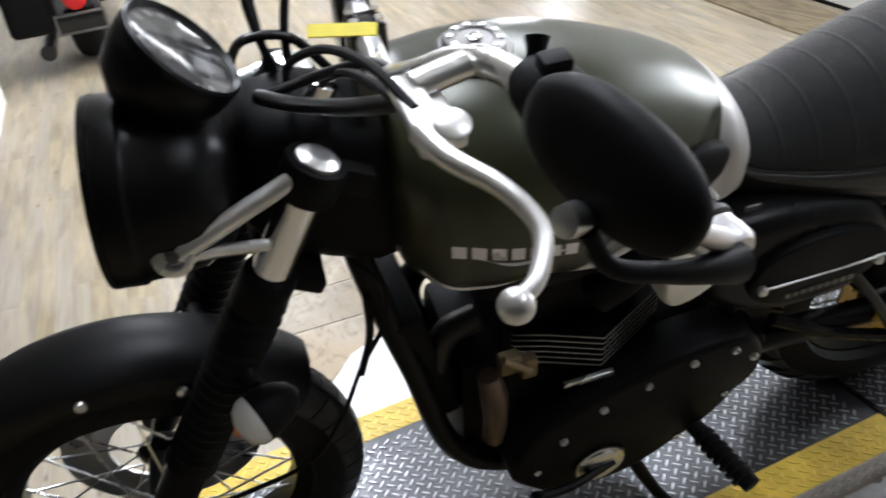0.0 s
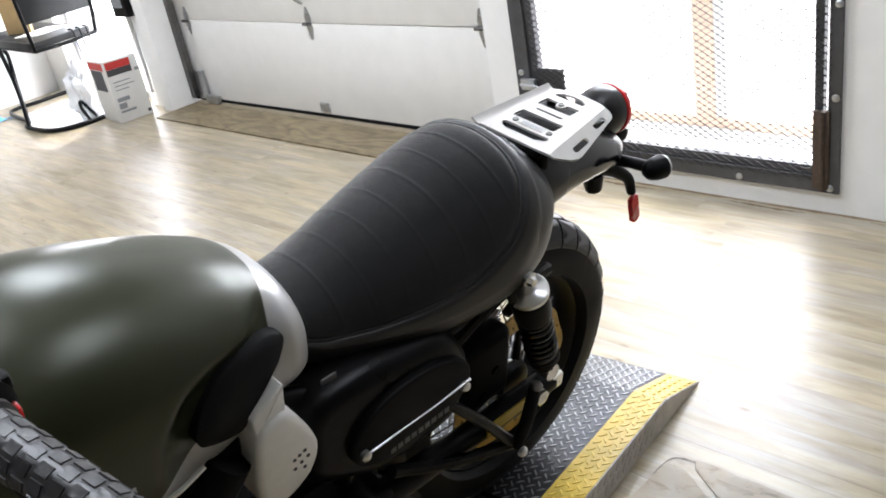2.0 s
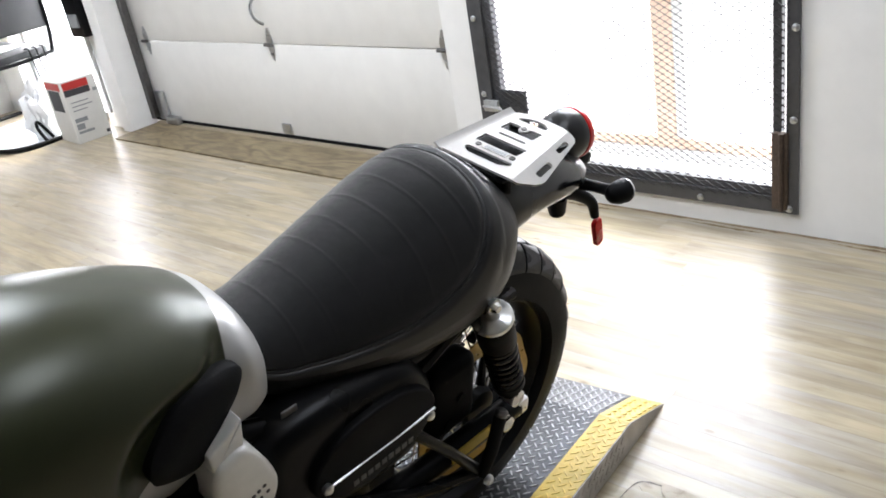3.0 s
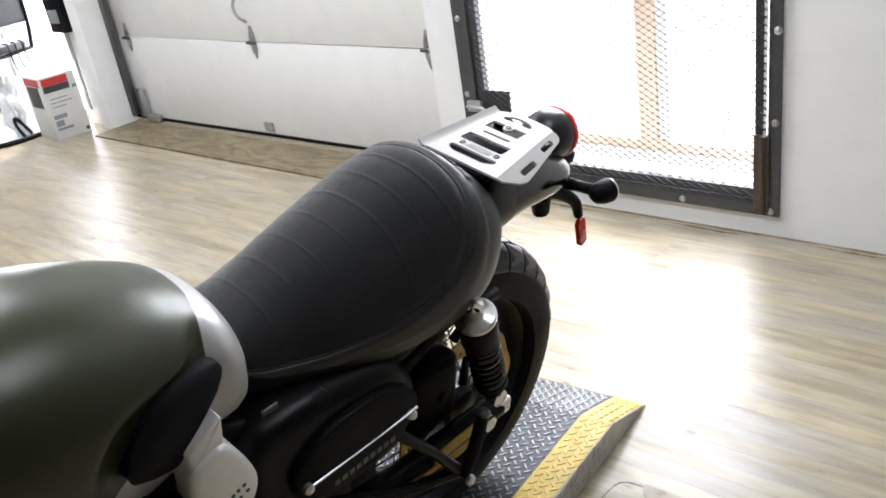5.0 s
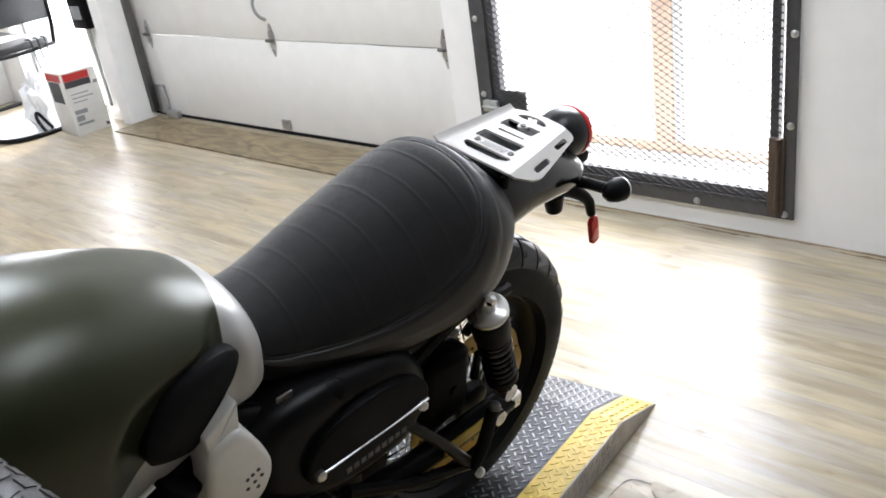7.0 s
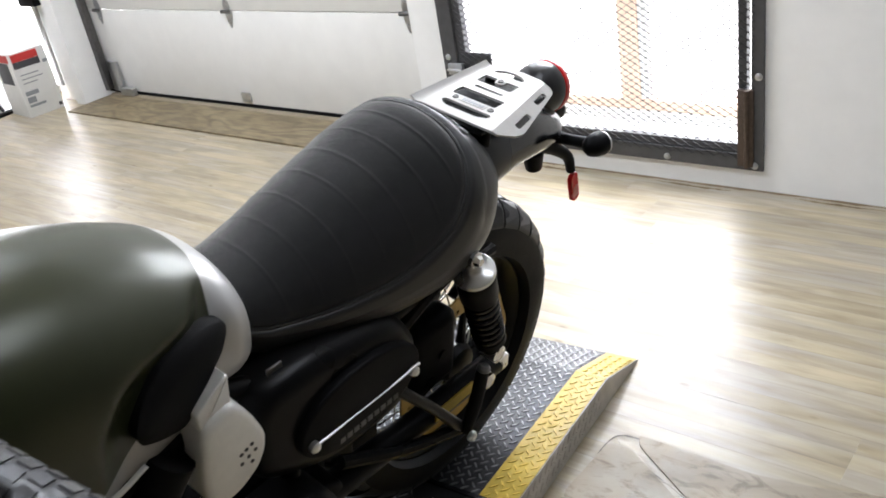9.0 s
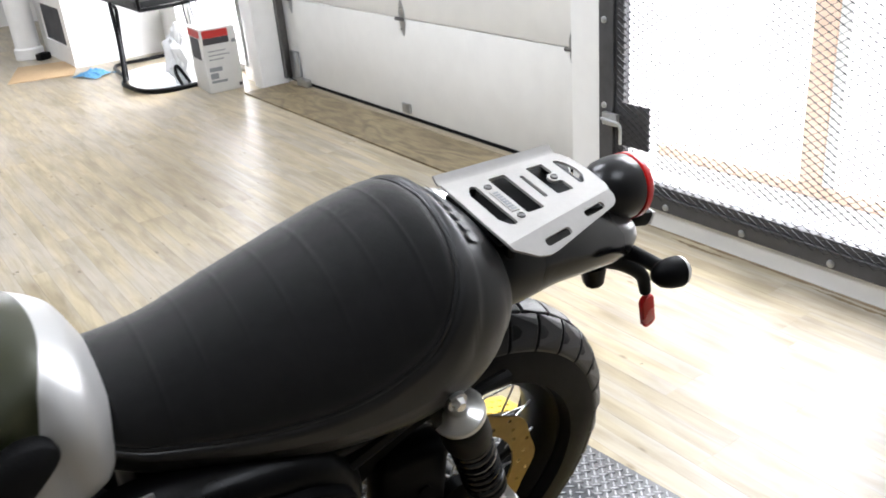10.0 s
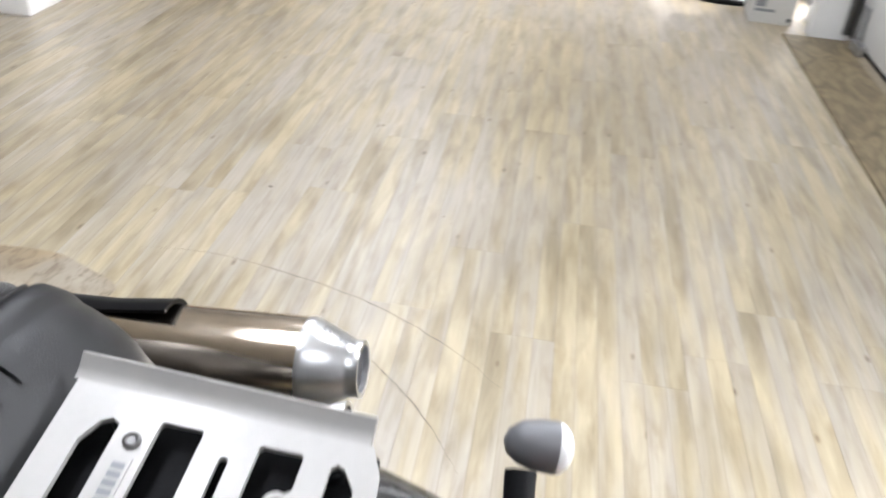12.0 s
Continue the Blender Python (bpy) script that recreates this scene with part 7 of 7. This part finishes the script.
tube(bm, [(0.27, 0.075, 0.320), (0.268, 0.50, 0.338), (0.262, 0.93, 0.359), (0.20, 1.13, 0.42), (0.10, 1.15, 0.54)], 0.026, 14, 26)
# dark disc over the pipe's end, in place of its shaded inside
pipe = part("exhaust_pipe", bm, M_CHROME, cruiser, "long chrome exhaust pipe")
bm = bmesh.new()
lathe(bm, [(0.024, 0.0), (0.001, 0.001)], to_axis((0.27, -0.4605, 0.308), (0, -1, 0)), 18)
part("pipe_bore", bm, M_DARKINK, pipe)
for y in (0.10, 0.34, 0.60):
    bm = bmesh.new()
    lathe(bm, [(0.027, -0.012), (0.034, -0.008), (0.034, 0.008), (0.027, 0.012)], to_axis((0.269, y, 0.321 + 0.042 * (y - 0.08)), (0, 1, 0.04)), 18)
    part("clamp", bm, M_CHROME, pipe)
bm = bmesh.new()
tube(bm, [(-0.20, -0.33, 0.135), (-0.20, -0.10, 0.135), (-0.17, 0.60, 0.16)], [0.040, 0.040, 0.034], 18, 12)
part("exhaust_pipe", bm, M_GLOSSBLACK, cruiser, "black exhaust pipe")
bm = bmesh.new()
box(bm, -0.16, 0.17, 0.55, 1.15, 0.14, 0.50, 0.04, seg=3)
part("engine", bm, M_MATTBLACK, cruiser, "black engine block")
for y, a in ((0.78, -18), (0.95, 18)):
    bm = bmesh.new()
    for i in range(9):
        box(bm, -0.09, 0.09, -0.08, 0.08, i * 0.024, i * 0.024 + 0.012, 0.004, pose(0, y, 0.48, a, 0, 0))
    part("cylinder", bm, M_CHROME, cruiser, "finned chrome cylinder")
bm = bmesh.new()
rings = []
for t in np.linspace(0, 1, 16):
    yy = 0.62 + 0.62 * t
    w = 0.02 + 0.13 * math.sin(math.pi * min(0.12 + t * 0.85, 1)) ** 0.7
    rings.append([(w * math.cos(a), yy, 0.80 + 0.10 * math.sin(a)) for a in np.linspace(0, 2 * math.pi, 24, endpoint=False)])
skin(bm, rings)
part("tank", bm, M_GLOSSBLACK, cruiser)
bm = bmesh.new()
box(bm, -0.14, 0.14, 0.05, 0.62, 0.66, 0.76, 0.045, seg=3)
part("seat", bm, M_VINYL, cruiser)
for s in (-1, 1):
    bm = bmesh.new()
    tube(bm, [(0.10 * s, 1.66, 0.33), (0.10 * s, 1.38, 0.98)], 0.026, 12)
    part("fork_leg", bm, M_CHROME, cruiser, "chrome fork leg")
bm = bmesh.new()
tube(bm, [(-0.42, 1.05, 1.06), (-0.25, 1.25, 1.10), (0, 1.33, 1.02), (0.25, 1.25, 1.10), (0.42, 1.05, 1.06)], 0.014, 10, 30)
part("handlebar", bm, M_CHROME, cruiser)
bm = bmesh.new()
tube(bm, [(0, 0.62, 0.60), (0, 1.0, 0.70), (0, 1.36, 0.86)], 0.03, 10, 12)
tube(bm, [(0, 0.0, 0.33), (0.0, 0.35, 0.36), (0, 0.62, 0.45)], 0.04, 10, 12)
part("frame", bm, M_GLOSSBLACK, cruiser)
bm = bmesh.new()
lathe(bm, [(0.002, -0.09), (0.06, -0.07), (0.09, 0.0), (0.088, 0.05)], to_axis((0, 1.45, 0.90), (0, 1, 0)), 28)
part("head_lamp", bm, M_CHROME, cruiser)
bm = bmesh.new()
tube(bm, [(-0.12, 0.75, 0.16), (-0.22, 0.72, 0.06), (-0.26, 0.70, 0.012)], 0.012, 8)
part("side_stand", bm, M_GLOSSBLACK, cruiser)

# ---------------------------------------------------------------- marks on the floor


def streak(name, pts, width, material, label, z=0.0011):
    """A thin flat mark through points on the floor, of varying width."""
    bm = bmesh.new()
    P = smooth_path([(x, y, z) for x, y in pts], 14 * len(pts))
    rows = []
    for i, p in enumerate(P):
        d = (P[min(i + 1, len(P) - 1)] - P[max(i - 1, 0)]).normalized()
        s = Vector((-d.y, d.x, 0))
        w = width * (0.35 + abs(noise.noise(Vector((p.x * 40, p.y * 40, 3))))) * math.sin(math.pi * (0.04 + 0.92 * i / (len(P) - 1)))
        q = p + s * 0.004 * noise.noise(Vector((p.x * 25, p.y * 25, 9)))
        rows.append((bm.verts.new(q + s * w), bm.verts.new(q - s * w)))
    for a, b in zip(rows, rows[1:]):
        bm.faces.new((a[0], a[1], b[1], b[0]))
    return tagged(part(name, bm, material, floor, label, smooth=False), kind="stuff")


M_SCUFF = mat("dark_scuff", (0.13, 0.105, 0.08), 0.7, noise_scale=60, vary=0.4)
streak("crack", [(1.90, 1.25), (1.955, 1.262), (2.02, 1.262), (2.05, 1.235), (2.055, 1.16), (2.055, 1.06), (2.045, 0.95), (2.02, 0.84), (1.98, 0.70)], 0.0038, M_SCUFF, "dark crack in the floor")
streak("crack", [(2.03, 1.255), (2.00, 1.215), (1.975, 1.15), (1.95, 1.09), (1.92, 1.02)], 0.0022, M_SCUFF, "dark crack in the floor")
streak("crack", [(1.82, 1.275), (1.815, 1.225), (1.795, 1.175), (1.76, 1.12)], 0.0020, M_SCUFF, "dark crack in the floor")
streak("scuff", [(1.01, 2.80), (1.21, 2.82), (1.43, 2.78), (1.65, 2.71), (1.86, 2.59), (2.00, 2.47)], 0.0022, M_SCUFF, "curved dark tyre scuff")
streak("scuff", [(1.60, 2.56), (1.71, 2.49), (1.85, 2.34), (1.94, 2.20)], 0.0018, M_SCUFF, "curved dark tyre scuff")
streak("crack", [(0.70, 2.50), (0.76, 2.34), (0.74, 2.22), (0.80, 2.18)], 0.0018, M_SCUFF, "dark crack in the floor")
streak("crack", [(0.70, 2.27), (0.80, 2.29), (0.90, 2.31)], 0.0014, M_SCUFF, "dark crack in the floor")
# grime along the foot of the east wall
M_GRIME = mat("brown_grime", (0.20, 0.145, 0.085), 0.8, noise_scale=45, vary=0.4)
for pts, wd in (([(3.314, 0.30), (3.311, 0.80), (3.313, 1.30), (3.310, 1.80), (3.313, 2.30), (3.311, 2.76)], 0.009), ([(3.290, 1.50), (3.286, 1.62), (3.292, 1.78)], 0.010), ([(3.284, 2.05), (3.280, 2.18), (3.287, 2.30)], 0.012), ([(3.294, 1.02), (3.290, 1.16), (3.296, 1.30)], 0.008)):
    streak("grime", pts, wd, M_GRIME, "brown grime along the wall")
# stone-look vinyl pieces let into the floor round the ramp
for pts in ([(2.062, 1.214), (2.061, 1.089), (2.057, 0.968), (2.080, 0.837), (2.112, 0.73), (2.10, 0.42), (1.76, 0.42), (1.805, 0.80), (1.937, 1.052), (1.984, 1.126), (2.030, 1.198)],
            [(2.012, 1.262), (2.018, 1.212), (1.972, 1.140), (1.925, 1.066), (1.790, 0.81), (1.742, 0.42), (1.35, 0.42), (1.45, 0.80), (1.757, 1.118), (1.806, 1.188), (1.826, 1.272)],
            [(1.810, 1.272), (1.790, 1.193), (1.743, 1.127), (1.435, 0.81), (1.335, 0.42), (0.90, 0.42), (1.00, 0.98), (1.32, 1.20)],
            [(0.44, 2.315), (0.50, 2.475), (0.72, 2.477), (0.90, 2.480), (1.02, 2.44), (1.00, 2.312), (0.86, 2.306), (0.70, 2.306)],
            [(0.44, 2.300), (0.70, 2.291), (0.86, 2.292), (1.00, 2.297), (0.98, 2.20), (0.86, 2.185), (0.74, 2.085), (0.66, 1.99), (0.48, 1.99)],
            [(0.50, 2.490), (0.72, 2.487), (0.90, 2.490), (1.02, 2.452), (1.06, 2.62), (0.85, 2.72), (0.52, 2.70)]):
    bm = bmesh.new()
    outline(bm, rounded(pts, 3, 0.18), Matrix.Translation((0, 0, 0.0003)), 0.0024, 0.0008)
    part("stone_piece", bm, M_SLATE, floor, "stone-look vinyl piece with uneven edges", smooth=False)
random.seed(11)
for i in range(26):
    bm = bmesh.new()
    x, y = random.uniform(0.2, 3.0), random.uniform(0.9, 6.0)
    r = random.uniform(0.002, 0.005)
    bmesh.ops.create_circle(bm, cap_ends=True, segments=7, radius=r)
    bmesh.ops.transform(bm, matrix=pose(x, y, 0.0011, 0, 0, random.uniform(0, 90)) @ Matrix.Diagonal((1, random.uniform(1, 2.5), 1, 1)), verts=bm.verts)
    tagged(part("speck", bm, M_SCUFF, floor, smooth=False), kind="stuff")
# white sheet on the floor beyond the ramp
bm = bmesh.new()
outline(bm, [(0.675, 1.99), (0.80, 2.145), (0.885, 2.19), (1.30, 2.12), (1.30, 1.90), (0.69, 1.86)], Matrix.Translation((0, 0, 0.0006)), 0.004, 0.0)
tagged(part("white_sheet", bm, M_BAG, None, "white plastic sheet on the floor beyond the ramp", smooth=False), category="sheet")
# rounded wing plate at the ramp's side
bm = bmesh.new()
outline(bm, [(1.42, 1.262), (1.44, 1.20), (1.50, 1.165), (1.57, 1.165), (1.63, 1.195), (1.665, 1.25), (1.672, 1.283)], Matrix.Translation((0, 0, 0.0006)), 0.012, 0.002)
wing = tagged(part("wing_plate", bm, M_TREADLIT, None, "rounded chequer-plate wing lying beside the ramp", smooth=False), category="plate")
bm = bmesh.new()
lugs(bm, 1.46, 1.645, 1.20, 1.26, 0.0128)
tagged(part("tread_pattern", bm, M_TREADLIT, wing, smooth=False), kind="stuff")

# ---------------------------------------------------------------- floor boards, last
random.seed(5)
PW, PL = 0.152, 1.22
plank_meshes = {}


def plank_mesh(w, l):
    key = (round(w, 3), round(l, 3))
    if key not in plank_meshes:
        bm = bmesh.new()
        box(bm, -w / 2 + 0.00015, w / 2 - 0.00015, -l / 2 + 0.00015, l / 2 - 0.00015, -0.002, 0.0, 0.0001, seg=1)
        plank_meshes[key] = finish("plank", bm, M_PLANK, False)
    return plank_meshes[key]


far = bmesh.new()
cols = int(round((3.323 - X0) / PW))
cells = []
for i in range(cols):
    x = 3.323 - (i + 0.5) * PW
    y = Y0 - random.random() * PL
    while y < Y1:
        a, b = max(y, Y0), min(y + PL, Y1)
        if b - a > 0.06:
            cells.append((x, (a + b) / 2, b - a))
        y += PL
near = sorted(cells, key=lambda c: abs(c[0] - 1.9) * 1.2 + abs(c[1] - 2.6))[:300]
for c in cells:
    x, y, l = c
    if c in near:
        ob = new("plank", plank_mesh(PW, l))
        ob.parent = floor
        ob.location = (x, y, 0)
    else:
        box(far, x - PW / 2 + 0.0004, x + PW / 2 - 0.0004, y - l / 2 + 0.0004, y + l / 2 - 0.0004, -0.002, 0.0)
tagged(part("plank_field", far, M_PLANK, floor, smooth=False), kind="stuff")
